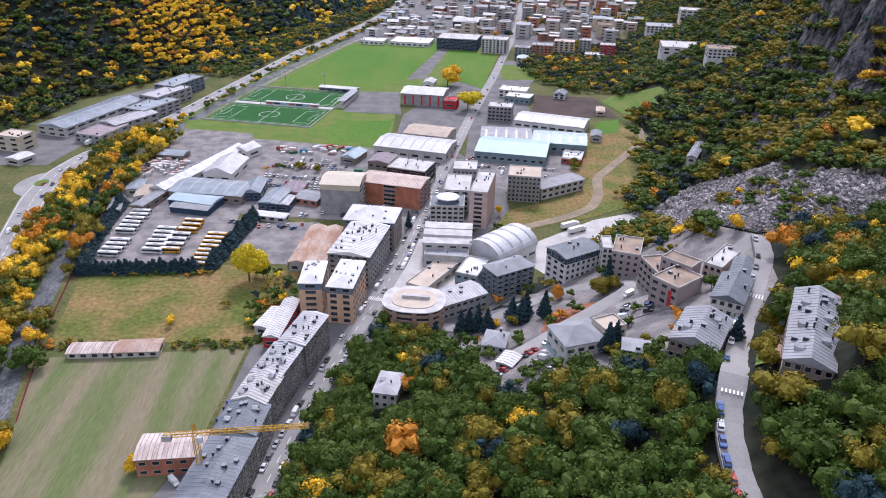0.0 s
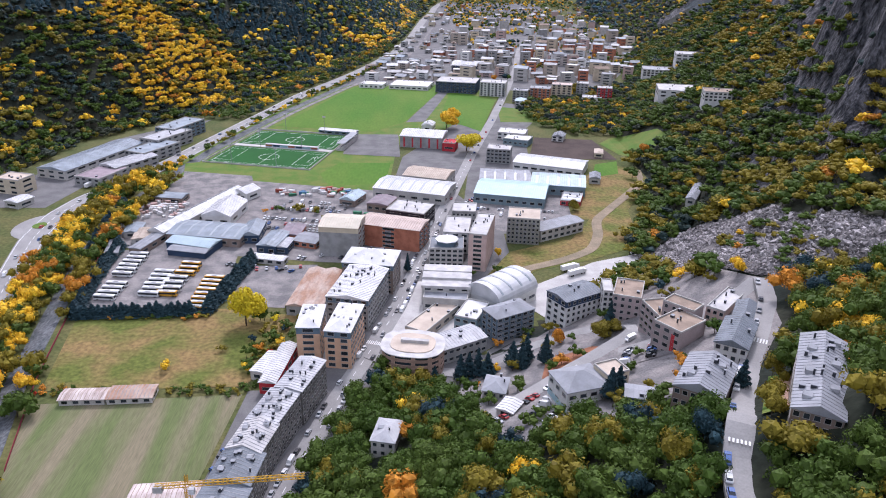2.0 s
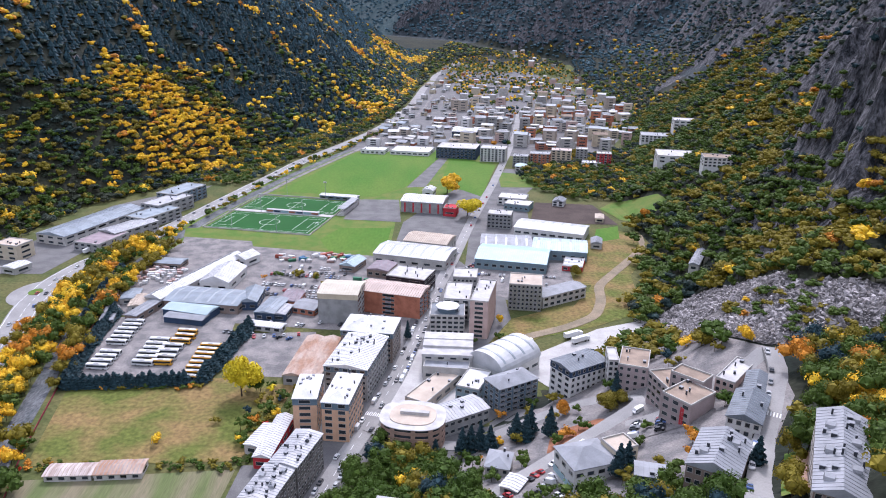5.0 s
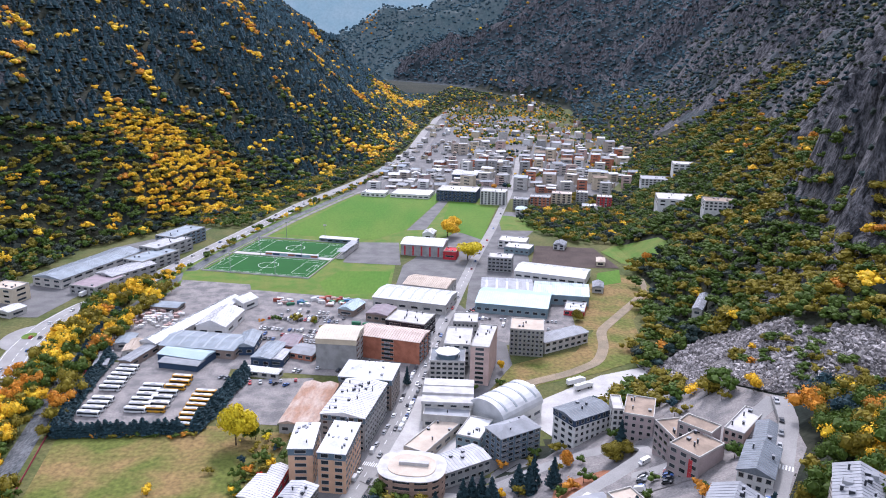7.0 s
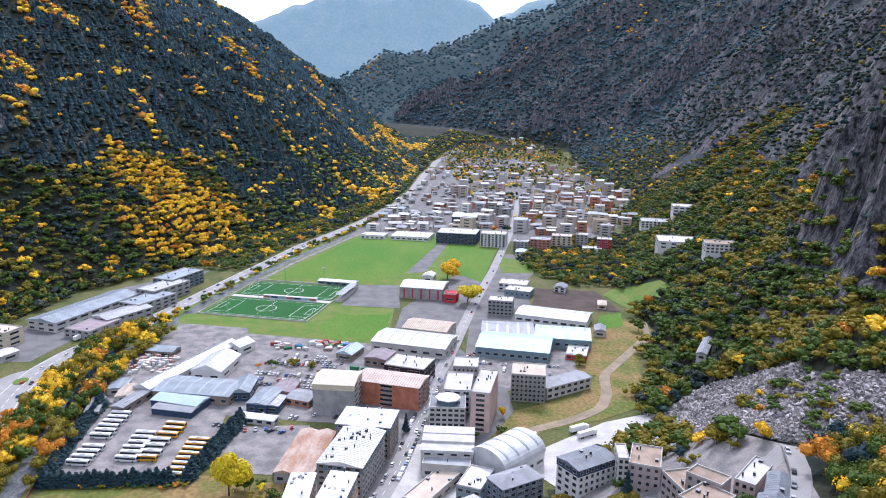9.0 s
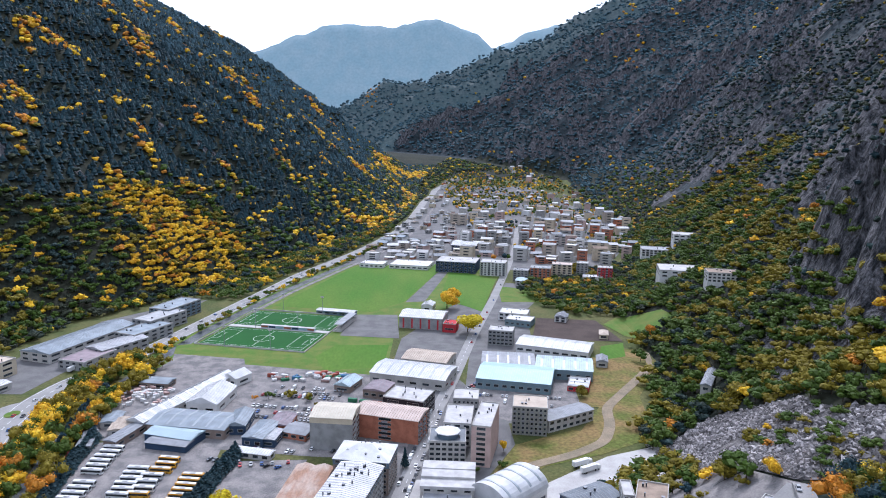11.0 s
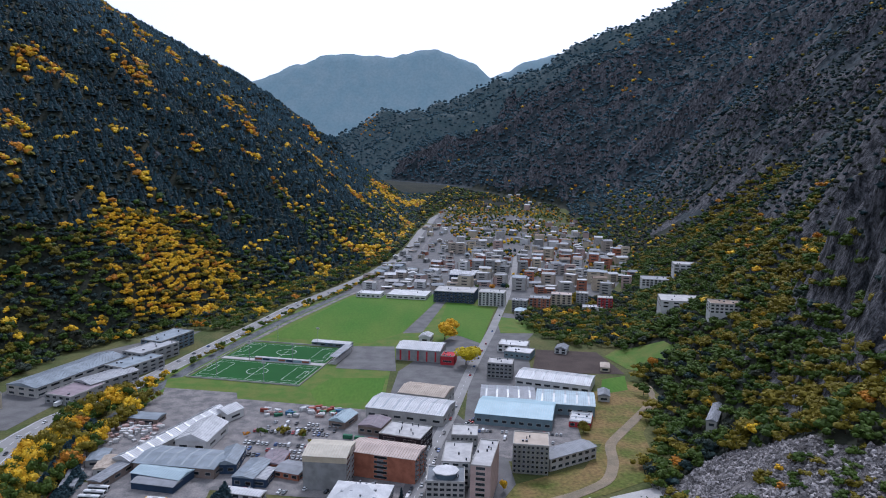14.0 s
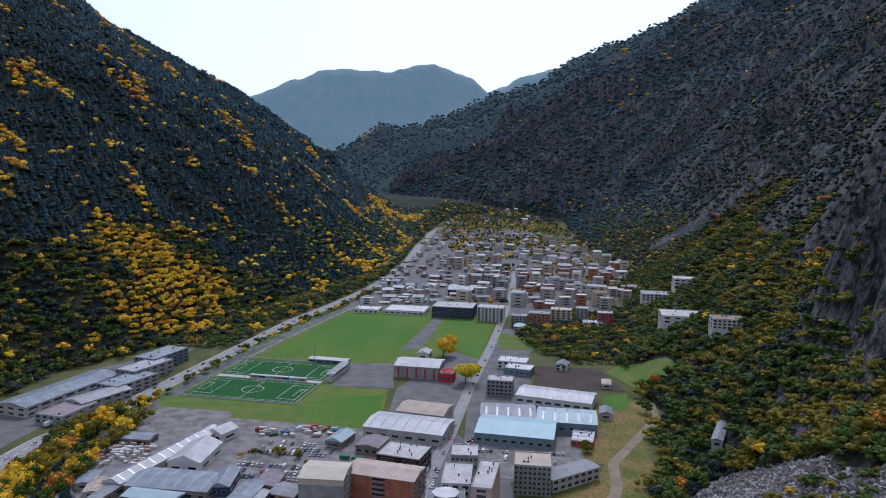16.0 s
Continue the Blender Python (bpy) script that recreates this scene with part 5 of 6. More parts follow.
def park_line(points, gap, side, chance, up=0.3, turned=0.0, limit=60, width=0.0):
    line = resampled(points, gap)
    way = np.gradient(line, axis=0)
    for (x, y), (wx, wy) in list(zip(line, way))[:limit]:
        if car_rng.random() < chance:
            n = math.hypot(wx, wy)
            level = None
            if width:
                level = max(float(height(x, y)), max(float(height(x + k * wy / n * width / 2, y - k * wx / n * width / 2)) for k in (-1, 1)) - 0.8) + 0.55
            park(x + wy / n * side, y - wx / n * side, math.degrees(math.atan2(wy, wx)) + turned + car_rng.choice((0, 180)), up, level)


park_line(RIGHT_ROAD, 5.6, -2.6, 0.6, width=7.4)
park_line(MAIN_ROAD[:9], 6.2, -3.5, 0.6)
park_line(MAIN_ROAD[:9], 6.2, 3.5, 0.6)
park_line(MAIN_ROAD[2:11], 26, 1.7, 0.6)
park_line(HIGHWAY[:13], 22, 3.5, 0.5)
park_line(HIGHWAY[:13], 26, -3.5, 0.5)
park_line(LOT_ROAD[1:6], 6.0, 2.2, 0.5, width=7)
park_line([(30, 226), (46, 242)], 2.9, 0, 0.85, 0.62, 80)
park_line([(38, 220), (54, 236)], 2.9, 0, 0.85, 0.62, 80)
park_line([(46, 216), (62, 232)], 2.9, 0, 0.6, 0.62, 80)
park_line([(82, 250), (88, 264)], 2.7, 0, 0.9, 0.62, 80)
park_line([(92, 249), (97, 262)], 2.7, 0, 0.9, 0.62, 80)
park_line([(-112, 482), (-66, 474)], 2.9, 0, 0.75, 0.35, 90)
park_line([(-110, 500), (-60, 491)], 2.9, 0, 0.75, 0.35, 90)
park_line([(-108, 520), (-58, 512)], 2.9, 0, 0.75, 0.35, 90)
park_line([(-100, 536), (-52, 528)], 2.9, 0, 0.6, 0.35, 90)
park_line([(-104, 434), (-66, 428)], 2.9, 0, 0.5, 0.35, 80)
park_line([(56, 508), (110, 496)], 2.8, 0, 0.5, 0.35, 85)
park_line([(50, 520), (104, 514)], 2.8, 0, 0.55, 0.35, 85)
park_line([(120, 432), (146, 438)], 2.8, 0, 0.45, 0.4, 85)
park_line([(-260, 610), (-232, 720)], 6.0, -12, 0.5, 0.35, 80)
park_line([(-98, 412), (-72, 416)], 2.9, 0, 0.5, 0.35, 90)
park_line([(-114, 491), (-60, 482)], 2.9, 0, 0.7, 0.35, 90)
park_line([(-106, 527), (-54, 519)], 2.9, 0, 0.7, 0.35, 90)
park_line([(-64, 434), (-30, 424)], 3.0, 0, 0.7, 0.35, 85)
park_line([(-120, 420), (-70, 408)], 3.4, 0, 0.5, 0.35, 60)
park_line([(36, 530), (46, 546)], 2.8, 0, 0.7, 0.35, 85)
park_line([(-80, 196), (-72, 226), (-70, 240)], 3.6, -6.0, 0.8, 0.35, 60)


def make_bus(name, paint_body, label):
    top = tagged(new(name), label, "bus", "parked buses")
    body = profile_mesh("body", [(-5.9, 0.35), (5.9, 0.35), (6.0, 1.4), (5.85, 3.0), (5.6, 3.2), (-5.8, 3.2), (-6.0, 3.0)], 1.25, paint_body, 0.08)
    share("body", body, top, pose(0, 0, 0))
    for s in (-1, 1):
        bm = bmesh.new()
        box(bm, -5.6, 5.5, s * 1.26 - 0.02, s * 1.26 + 0.02, 1.5, 2.6)
        part("side_window", bm, GLASS, top)
    bm = bmesh.new()
    box(bm, 5.86, 6.02, -1.1, 1.1, 1.4, 2.8)
    part("windscreen", bm, GLASS, top)
    bm = bmesh.new()
    box(bm, -5.2, 5.0, -1.0, 1.0, 3.2, 3.32)
    part("roof_panel", bm, CAR_PAINTS["white"], top)
    bm = bmesh.new()
    box(bm, -1.6, 1.2, -0.7, 0.7, 3.32, 3.6)
    part("air_unit", bm, PALEROOF, top)
    for x in (-3.6, 3.8):
        for y in (-1.1, 1.1):
            share("wheel", BIG_WHEEL, top, pose(x, y, 0.5))
    return top


white_bus = make_bus("coach", CAR_PAINTS["white"], "white coach parked in the gravel bus yard")
yellow_bus = make_bus("school_bus", YELLOW_BUS, "yellow school bus parked in the gravel yard")
WHITE_ROWS = [(-175.2, 431.4, 402.6, 6), (-173.7, 389.2, 372.5, 4), (-151, 405.4, 376.7, 6), (-141.1, 397.2, 383.5, 3)]
YELLOW_ROWS = [(-138.5, 417, 404.1, 3), (-140.7, 377.3, 377.3, 1), (-119.4, 397.3, 359.3, 8)]
for bus, rows in ((white_bus, WHITE_ROWS), (yellow_bus, YELLOW_ROWS)):
    first = True
    for x, y0, y1, n in rows:
        for y in np.linspace(y0, y1, n):
            m = pose(x + car_rng.uniform(-0.7, 0.7), y, 0.25, 0, 0, -6 + car_rng.uniform(-2, 2))
            if first:
                bus.matrix_basis, first = m, False
            else:
                copy_thing(bus, m)


def make_lorry(label, paint_box):
    top = tagged(new("lorry"), label, "lorry", "parked lorries")
    share("cab", profile_mesh("cab", [(4.4, 0.5), (6.6, 0.5), (6.7, 1.8), (6.4, 3.0), (4.4, 3.1)], 1.2, CAR_PAINTS["white"]), top, pose(0, 0, 0))
    bm = bmesh.new()
    box(bm, -6.6, 4.1, -1.27, 1.27, 1.1, 3.9)
    part("cargo_box", bm, paint_box, top)
    bm = bmesh.new()
    box(bm, 6.5, 6.72, -1.0, 1.0, 1.8, 2.8)
    part("windscreen", bm, GLASS, top)
    for x in (-5, -3.7, 3, 5.4):
        for y in (-1.1, 1.1):
            share("wheel", BIG_WHEEL, top, pose(x, y, 0.5))
    return top


lorry = make_lorry("white box lorry parked on pale concrete", CAR_PAINTS["white"])
lorry.matrix_basis = pose(94.6, 412.4, 0.35, 0, 0, 28)
for m in (pose(97.6, 405.5, 0.35, 0, 0, 30), pose(62.5, 402, 0.35, 0, 0, 24), pose(-262, 570, 0.35, 0, 0, 78), pose(-202, 478, 0.3, 0, 0, 60), pose(-206, 486, 0.3, 0, 0, 62), pose(-246, 650, 0.35, 0, 0, 76)):
    copy_thing(lorry, m)

# ---- road markings ----
def dashes(name, points, side, gap, length, width, up, label):
    line = resampled(points, gap)
    way = np.gradient(line, axis=0)
    bm = bmesh.new()
    me = bpy.data.meshes.new("dash")
    box(bm, -length / 2, length / 2, -width / 2, width / 2, 0, 0.03)
    bm.to_mesh(me), bm.free()
    me.materials.append(M_WHITE)
    top = tagged(new(name), label, "road marking", kind="structure")
    for (x, y), (wx, wy) in zip(line, way):
        n = math.hypot(wx, wy)
        share("dash", me, top, pose(x + wy / n * side, y - wx / n * side, float(height(x, y)) + up, 0, 0, math.degrees(math.atan2(wy, wx))))


dashes("lane_marking", HIGHWAY[:12], 0, 9, 5, 0.35, 0.33, "white dashed lane line")
for side in (-7.4, 7.4):
    strip("edge_marking", HIGHWAY[:12], 0.3, M_WHITE, 0.335, "white solid edge line", side=side, category="road marking")
dashes("lane_marking", MAIN_ROAD[:9], 0, 10, 4, 0.25, 0.32, "white dashed lane line")


def crossing(x, y, z, turn, reach):
    bm = bmesh.new()
    me = bpy.data.meshes.new("stripe")
    box(bm, -1.6, 1.6, -0.25, 0.25, 0, 0.03)
    bm.to_mesh(me), bm.free()
    me.materials.append(M_WHITE)
    top = tagged(new("zebra_crossing"), "white painted zebra crossing on asphalt", "crossing", kind="structure")
    top.matrix_basis = pose(x, y, z, 0, 0, turn)
    for k in np.arange(-reach, reach + 0.1, 1.0):
        share("stripe", me, top, pose(0, k, 0))


def road_level(x, y, points, width, up):
    line = resampled(points, 5.0)
    k = int(np.argmin((line[:, 0] - x) ** 2 + (line[:, 1] - y) ** 2))
    way = np.gradient(line, axis=0)[k]
    way = way / np.linalg.norm(way)
    nrm = np.array([way[1], -way[0]])
    zs = [float(height(*(line[k] + s * nrm * width / 2))) for s in (-1, 0, 1)]
    return line[k][0], line[k][1], max(zs[1], max(zs) - 0.8) + up, math.degrees(math.atan2(way[1], way[0]))


for x, y in ((122, 228), (86, 157)):
    px, py, pz, turn = road_level(x, y, RIGHT_ROAD, 7.4, 0.58)
    crossing(px, py, pz, turn, 2.6)
crossing(-21.5, 325, 0.32, 72, 4.2)

# ---- tower crane ----
CRANE = paint("crane_yellow", (0.62, 0.36, 0.04))
crane = tagged(new("tower_crane"), "yellow tower crane beside the apartment block", "crane")
crane.matrix_basis = pose(-73.5, 192, 0)


def lattice_bar(name, a, b, half):
    bm = bmesh.new()
    a, b = Vector(a), Vector(b)
    way = (b - a).normalized()
    u = way.cross(Vector((0, 0, 1)) if abs(way.z) < 0.9 else Vector((1, 0, 0))).normalized()
    v = way.cross(u)
    corners = [(s * u + t * v) * half for s, t in ((1, 1), (1, -1), (-1, -1), (-1, 1))]
    n = max(2, int((b - a).length / (2.4 * half)))
    def rod(p, q, r):
        w = (q - p).normalized()
        e = w.orthogonal().normalized() * r
        f = w.cross(e)
        ring = [[bm.verts.new(o + c) for c in (e, f, -e, -f)] for o in (p, q)]
        for i in range(4):
            bm.faces.new((ring[0][i], ring[0][(i + 1) % 4], ring[1][(i + 1) % 4], ring[1][i]))
    for c in corners:
        rod(a + c, b + c, 0.13)
    for k in range(n):
        p, q = a.lerp(b, k / n), a.lerp(b, (k + 1) / n)
        for i in range(4):
            rod(p + corners[i], q + corners[(i + 1) % 4], 0.08)
    part(name, bm, CRANE, crane)


lattice_bar("mast", (0, 0, 0), (0, 0, 27), 0.8)
lattice_bar("jib", (0, 0, 27.5), (37, 3.5, 27.5), 0.6)
lattice_bar("counter_jib", (0, 0, 27.5), (-10, -1, 27.5), 0.6)
lattice_bar("tower_head", (0, 0, 28), (0, 0, 31), 0.4)
bm = bmesh.new()
box(bm, -10.5, -7.5, -1.8, 0.2, 25.4, 27.6)
part("counterweight", bm, M_PALE, crane)
bm = bmesh.new()
box(bm, 0.8, 2.6, -1.9, -0.5, 24.8, 27.0)
part("cab", bm, WHITE_ROOF, crane)

# ---- red railing along the river and field walls ----
RAIL = paint("red_railing", (0.30, 0.05, 0.07))
rail_line = resampled(RIVER[1:7], 3.0)
rail = tagged(new("riverside_railing"), "dark red railing along the river bank", "railing", kind="structure")
way = np.gradient(rail_line, axis=0)
pole_bm = bmesh.new()
box(pole_bm, -1.55, 1.55, -0.06, 0.06, 0.35, 1.5)
pole_me = bpy.data.meshes.new("rail_panel")
pole_bm.to_mesh(pole_me), pole_bm.free()
pole_me.materials.append(RAIL)
for (x, y), (wx, wy) in zip(rail_line, way):
    n = math.hypot(wx, wy)
    share("rail_panel", pole_me, rail, pose(x + wy / n * 8.5, y - wx / n * 8.5, float(height(x, y)), 0, 0, math.degrees(math.atan2(wy, wx))))

# ---- scrap heaps and stacked crates in the yards ----
SCRAP = [mat("scrap_" + n, c, 0.7, 0.3, 0.3, 3, 0.5, island=0.3) for n, c in (("pink", (0.50, 0.34, 0.30)), ("white", (0.66, 0.64, 0.62)), ("red", (0.36, 0.09, 0.06)), ("blue", (0.08, 0.2, 0.34)), ("green", (0.06, 0.22, 0.12)), ("orange", (0.42, 0.22, 0.09)))]


def crate(x, y, w, d, h, turn, material, label, name="container"):
    bm = bmesh.new()
    n = max(3, int(w / 0.6))
    edge = [(-w / 2 + w * k / n, d / 2 - (0.1 if k % 2 else 0.0)) for k in range(n + 1)]
    prism(bm, [(a, -b) for a, b in edge] + edge[::-1], 0, h)
    ob = part(name, bm, material, None)
    ob.matrix_basis = pose(x, y, float(height(x, y)) + 0.2, 0, 0, turn)
    tagged(ob, label, name.replace("_", " "), "yard containers")


names = ("pink", "white", "red", "blue", "green", "orange")
for k in range(58):
    i = car_rng.choice((0, 0, 1, 1, 1))
    x, y = car_rng.uniform(-206, -172), car_rng.uniform(496, 534)
    crate(x, y, car_rng.uniform(1.5, 5), car_rng.uniform(1.5, 2.5), car_rng.uniform(1.2, 2.8), car_rng.uniform(-40, 40), SCRAP[i], f"{names[i]} slatted crate lying in the scrapyard", "crate")
for k in range(44):
    i = car_rng.choice((2, 5, 1, 1, 0, 3, 4, 1))
    x, y = car_rng.uniform(-112, -48), car_rng.uniform(546, 566)
    crate(x, y, car_rng.uniform(2, 6), 2.4, car_rng.uniform(1.4, 2.6), car_rng.uniform(-40, 40), SCRAP[i], f"{names[i]} steel container in the builders yard")
for k, (x, y) in enumerate([(-44, 508), (-36, 505), (-27, 502), (-90, 552), (118, 552), (126, 549)]):
    crate(x, y, 6.2, 2.5, 2.6, -14, SCRAP[(4, 4, 2, 3, 1, 2)[k]], f"{names[(4, 4, 2, 3, 1, 2)[k]]} shipping container in the yard")


# ---- trees and woods ----
def leaf_cards(centres, outward, size, rng):
    """Small three-cornered leaf clumps at the centres, turned roughly outward."""
    n = len(centres)
    nrm = outward + rng.normal(0, 0.45, (n, 3))
    nrm /= np.linalg.norm(nrm, axis=1)[:, None] + 1e-9
    a = np.cross(nrm, rng.normal(0, 1, (n, 3)))
    a /= np.linalg.norm(a, axis=1)[:, None] + 1e-9
    b = np.cross(nrm, a)
    s = size * rng.uniform(0.6, 1.3, (n, 1))
    return np.stack([centres - a * s - b * s * 0.6, centres + a * s - b * s * 0.6, centres + b * s * 1.15], 1)


G = (1 + 5 ** 0.5) / 2
ICO = np.array([(-1, G, 0), (1, G, 0), (-1, -G, 0), (1, -G, 0), (0, -1, G), (0, 1, G), (0, -1, -G), (0, 1, -G), (G, 0, -1), (G, 0, 1), (-G, 0, -1), (-G, 0, 1)]) / math.hypot(1, G)
ICO_F = np.array([(a, b, c) for a in range(12) for b in range(a + 1, 12) for c in range(a + 1, 12) if b != c and np.dot(np.cross(ICO[b] - ICO[a], ICO[c] - ICO[a]), ICO[a]) > 0 and max(np.linalg.norm(ICO[a] - ICO[b]), np.linalg.norm(ICO[b] - ICO[c]), np.linalg.norm(ICO[a] - ICO[c])) < 1.2])


def lumps(centres, radii, rng, rough):
    """Uneven rounded lumps of leaves, open below."""
    out = []
    for c, r in zip(centres, radii):
        turn, _ = np.linalg.qr(rng.normal(0, 1, (3, 3)))
        if np.linalg.det(turn) < 0:
            turn[:, 0] *= -1
        v = (ICO * rng.uniform(1 - rough, 1 + rough, (12, 1))) @ turn.T * r + c
        t = v[ICO_F]
        out.append(t[t[..., 2].mean(1) > c[2] - 0.6 * r])
    return np.concatenate(out)


def crown_broad(cards, size, rng, lobes=8):
    """A broad crown of unit height and about unit width on z = 0: lumps, with leaf clumps over them."""
    c = np.c_[rng.normal(0, 0.2, (lobes, 2)), rng.uniform(0.38, 0.78, lobes)]
    r = rng.uniform(0.17, 0.28, lobes)
    if lobes < 4:
        c = np.c_[rng.normal(0, 0.16, (lobes, 2)) * (lobes > 1), rng.uniform(0.4, 0.6, lobes)]
        r = rng.uniform(0.3, 0.4, lobes)
    k = rng.integers(0, lobes, cards)
    d = rng.normal(0, 1, (cards, 3))
    d[:, 2] = np.abs(d[:, 2]) - 0.35
    d /= np.linalg.norm(d, axis=1)[:, None]
    leaves = leaf_cards(c[k] + d * (r[k] * rng.uniform(0.8, 1.12, cards))[:, None], d, size, rng)
    return np.concatenate([lumps(c, r * (0.74 if cards > 500 else 0.8 if cards > 20 else 0.92), rng, 0.16), leaves])


def crown_cone(cards, size, rng, width=0.2):
    """Leaf clumps of a conifer of unit height, over tiers of drooping boughs where it is a far one."""
    out = []
    if cards < 100:
        for z0, z1, r in ((0.1, 0.62, width), (0.42, 1.0, width * 0.72)):
            a = np.arange(6) * math.pi / 3 + rng.uniform(0, 1)
            ring = np.c_[np.cos(a) * r * rng.uniform(0.75, 1.2, 6), np.sin(a) * r * rng.uniform(0.75, 1.2, 6), z0 + rng.uniform(-0.05, 0.05, 6)]
            tip = np.array([rng.normal(0, 0.01), rng.normal(0, 0.01), z1])
            out += [[ring[m], ring[(m + 1) % 6], tip] for m in range(6)]
    z = 1 - np.sqrt(rng.uniform(0.0, 0.9, cards))
    z = 0.08 + 0.92 * z
    a = rng.uniform(0, 2 * np.pi, cards)
    r = width * (1.02 - z) * (0.8 + 0.35 * np.sin(z * 40 + a)) * rng.uniform(0.7, 1.1, cards)
    p = np.c_[r * np.cos(a), r * np.sin(a), z]
    leaves = leaf_cards(p, np.c_[np.cos(a), np.sin(a), np.full(cards, 0.5)], size, rng)
    return np.concatenate([np.array(out), leaves]) if out else leaves


def trunk_faces(radius, top, limbs, rng):
    """A tapered trunk and its limbs, as tapering bars."""
    out = []
    ways = [(np.zeros(3), np.array([0, 0, top]), radius)]
    for _ in range(limbs):
        z = rng.uniform(0.25, 0.55) * top / 0.6
        a = rng.uniform(0, 6.28)
        ways.append((np.array([0, 0, z]), np.array([0.25 * np.cos(a), 0.25 * np.sin(a), z + 0.22]), radius * 0.5))
    for low, high, r in ways:
        ring = np.array([(1, 0, 0), (0, 1, 0), (-1, 0, 0), (0, -1, 0)])
        for i in range(4):
            p, q = ring[i], ring[(i + 1) % 4]
            out.append([low + p * r, low + q * r, high + q * r * 0.35])
            out.append([low + p * r, high + q * r * 0.35, high + p * r * 0.35])
    return np.array(out)


def templates(kind, cards, size, count, seed, limbs=3, lobes=8):
    rng = np.random.default_rng(seed)
    made = []
    for _ in range(count):
        leaves = crown_broad(cards, size, rng, lobes) if kind == "broad" else crown_cone(cards, size, rng)
        bark = trunk_faces(0.022, 0.6 if kind == "broad" else 0.85, limbs if kind == "broad" else 0, rng)
        made.append((np.concatenate([leaves, bark]) if limbs >= 0 else leaves, len(leaves)))
    return made


KINDS = list(LEAVES)


def wood(name, xy, heights, widths, colours, kinds, label, seed=0, base=None):
    """Many trees as one object: xy places, a height and width each, a leaf colour index, and the templates to draw from."""
    rng = np.random.default_rng(seed)
    z = height(xy[:, 0], xy[:, 1]) - 0.3 if base is None else base
    quads, slots = [], []
    pick = rng.integers(0, len(kinds), len(xy))
    turn = rng.uniform(0, 6.283, len(xy))
    for t, (shape, leaves) in enumerate(kinds):
        sel = np.nonzero(pick == t)[0]
        if not len(sel):
            continue
        c, s = np.cos(turn[sel]), np.sin(turn[sel])
        w, h = widths[sel], heights[sel]
        p = np.empty((len(sel), *shape.shape), np.float32)
        p[..., 0] = (shape[None, ..., 0] * c[:, None, None] - shape[None, ..., 1] * s[:, None, None]) * w[:, None, None] + xy[sel, 0][:, None, None]
        p[..., 1] = (shape[None, ..., 0] * s[:, None, None] + shape[None, ..., 1] * c[:, None, None]) * w[:, None, None] + xy[sel, 1][:, None, None]
        p[..., 2] = shape[None, ..., 2] * h[:, None, None] + z[sel][:, None, None]
        quads.append(p.reshape(-1, 3))
        m = np.repeat(colours[sel][:, None], len(shape), 1)
        m[:, leaves:] = len(KINDS)
        slots.append(m.ravel())
    v = np.concatenate(quads)
    f = np.arange(len(v)).reshape(-1, 3)
    return tagged(new(name, mesh_from(name, v, f, [*LEAVES.values(), M_BARK], np.concatenate(slots))), label, "trees", kind="stuff")


def scatter(x0, x1, y0, y1, gap, seed, keep):
    """Jittered grid places for which keep(x, y) holds."""
    rng = np.random.default_rng(seed)
    x, y = np.meshgrid(np.arange(x0, x1, gap), np.arange(y0, y1, gap))
    x, y = (a.ravel() + rng.uniform(-0.48, 0.48, a.size) * gap for a in (x, y))
    k = keep(x, y)
    return np.stack([x[k], y[k]], 1)


def near_line(x, y, points, reach):
    line = resampled(points, 6.0)
    near = np.zeros(np.shape(x), bool)
    for px, py in line:
        near |= (x - px) ** 2 + (y - py) ** 2 < reach * reach
    return near


def chosen(rng, n, shares):
    names = list(shares)
    p = np.array([shares[k] for k in names], float)
    return np.array([KINDS.index(k) for k in names])[rng.choice(len(names), n, p=p / p.sum())]


FINE = templates("broad", 760, 0.037, 8, 1, 3, 13)
MID = templates("broad", 72, 0.078, 9, 2, 1, 6)
FAR = templates("broad", 5, 0.17, 10, 3, -1, 1)
BANK = templates("broad", 420, 0.05, 8, 6, 2, 10)
CONE_FINE = templates("cone", 700, 0.036, 4, 4)
CONE_FAR = templates("cone", 6, 0.10, 8, 5, -1)

# built ground on the slopes, where no wood grows
BUILT = [
    [(14, 246), (26, 220), (34, 204), (60, 204), (78, 196), (102, 190), (124, 208), (141, 240), (153, 286), (132, 312), (108, 338), (40, 330), (-14, 305), (-16, 291), (16, 284), (12, 262)],
    [(-22, 222), (-8, 232), (2, 226), (-6, 212)],
]


def free(x, y):
    k = ~near_line(x, y, RIGHT_ROAD, 6.5) & ~near_line(x, y, MAIN_ROAD[:6], 6.5) & ~near_line(x, y, LOT_ROAD, 6)
    for outline in BUILT:
        k &= ~inside(x, y, outline)
    return k & house_free(x, y)


def slope_right(x, y):
    return x - np.interp(y, TOE_R_Y, TOE_R_X)


def slope_left(x, y):
    return np.interp(y, TOE_L_Y, TOE_L_X) - x


def cliff_zone(x, y):
    """The bare cliff on the eastern side."""
    d = slope_right(x, y)
    return (y > 405) & (y < 590) & (d > 104) & (d < 230) & (vnoise(x, y, 18, 51) > 0.12)


SCREE = [(142, 430), (158, 441), (173, 449), (187, 441), (195, 414), (191, 380), (187, 348), (197, 322), (208, 298), (208, 262), (188, 246), (166, 264), (149, 290), (140, 318), (130, 340), (138, 380)]
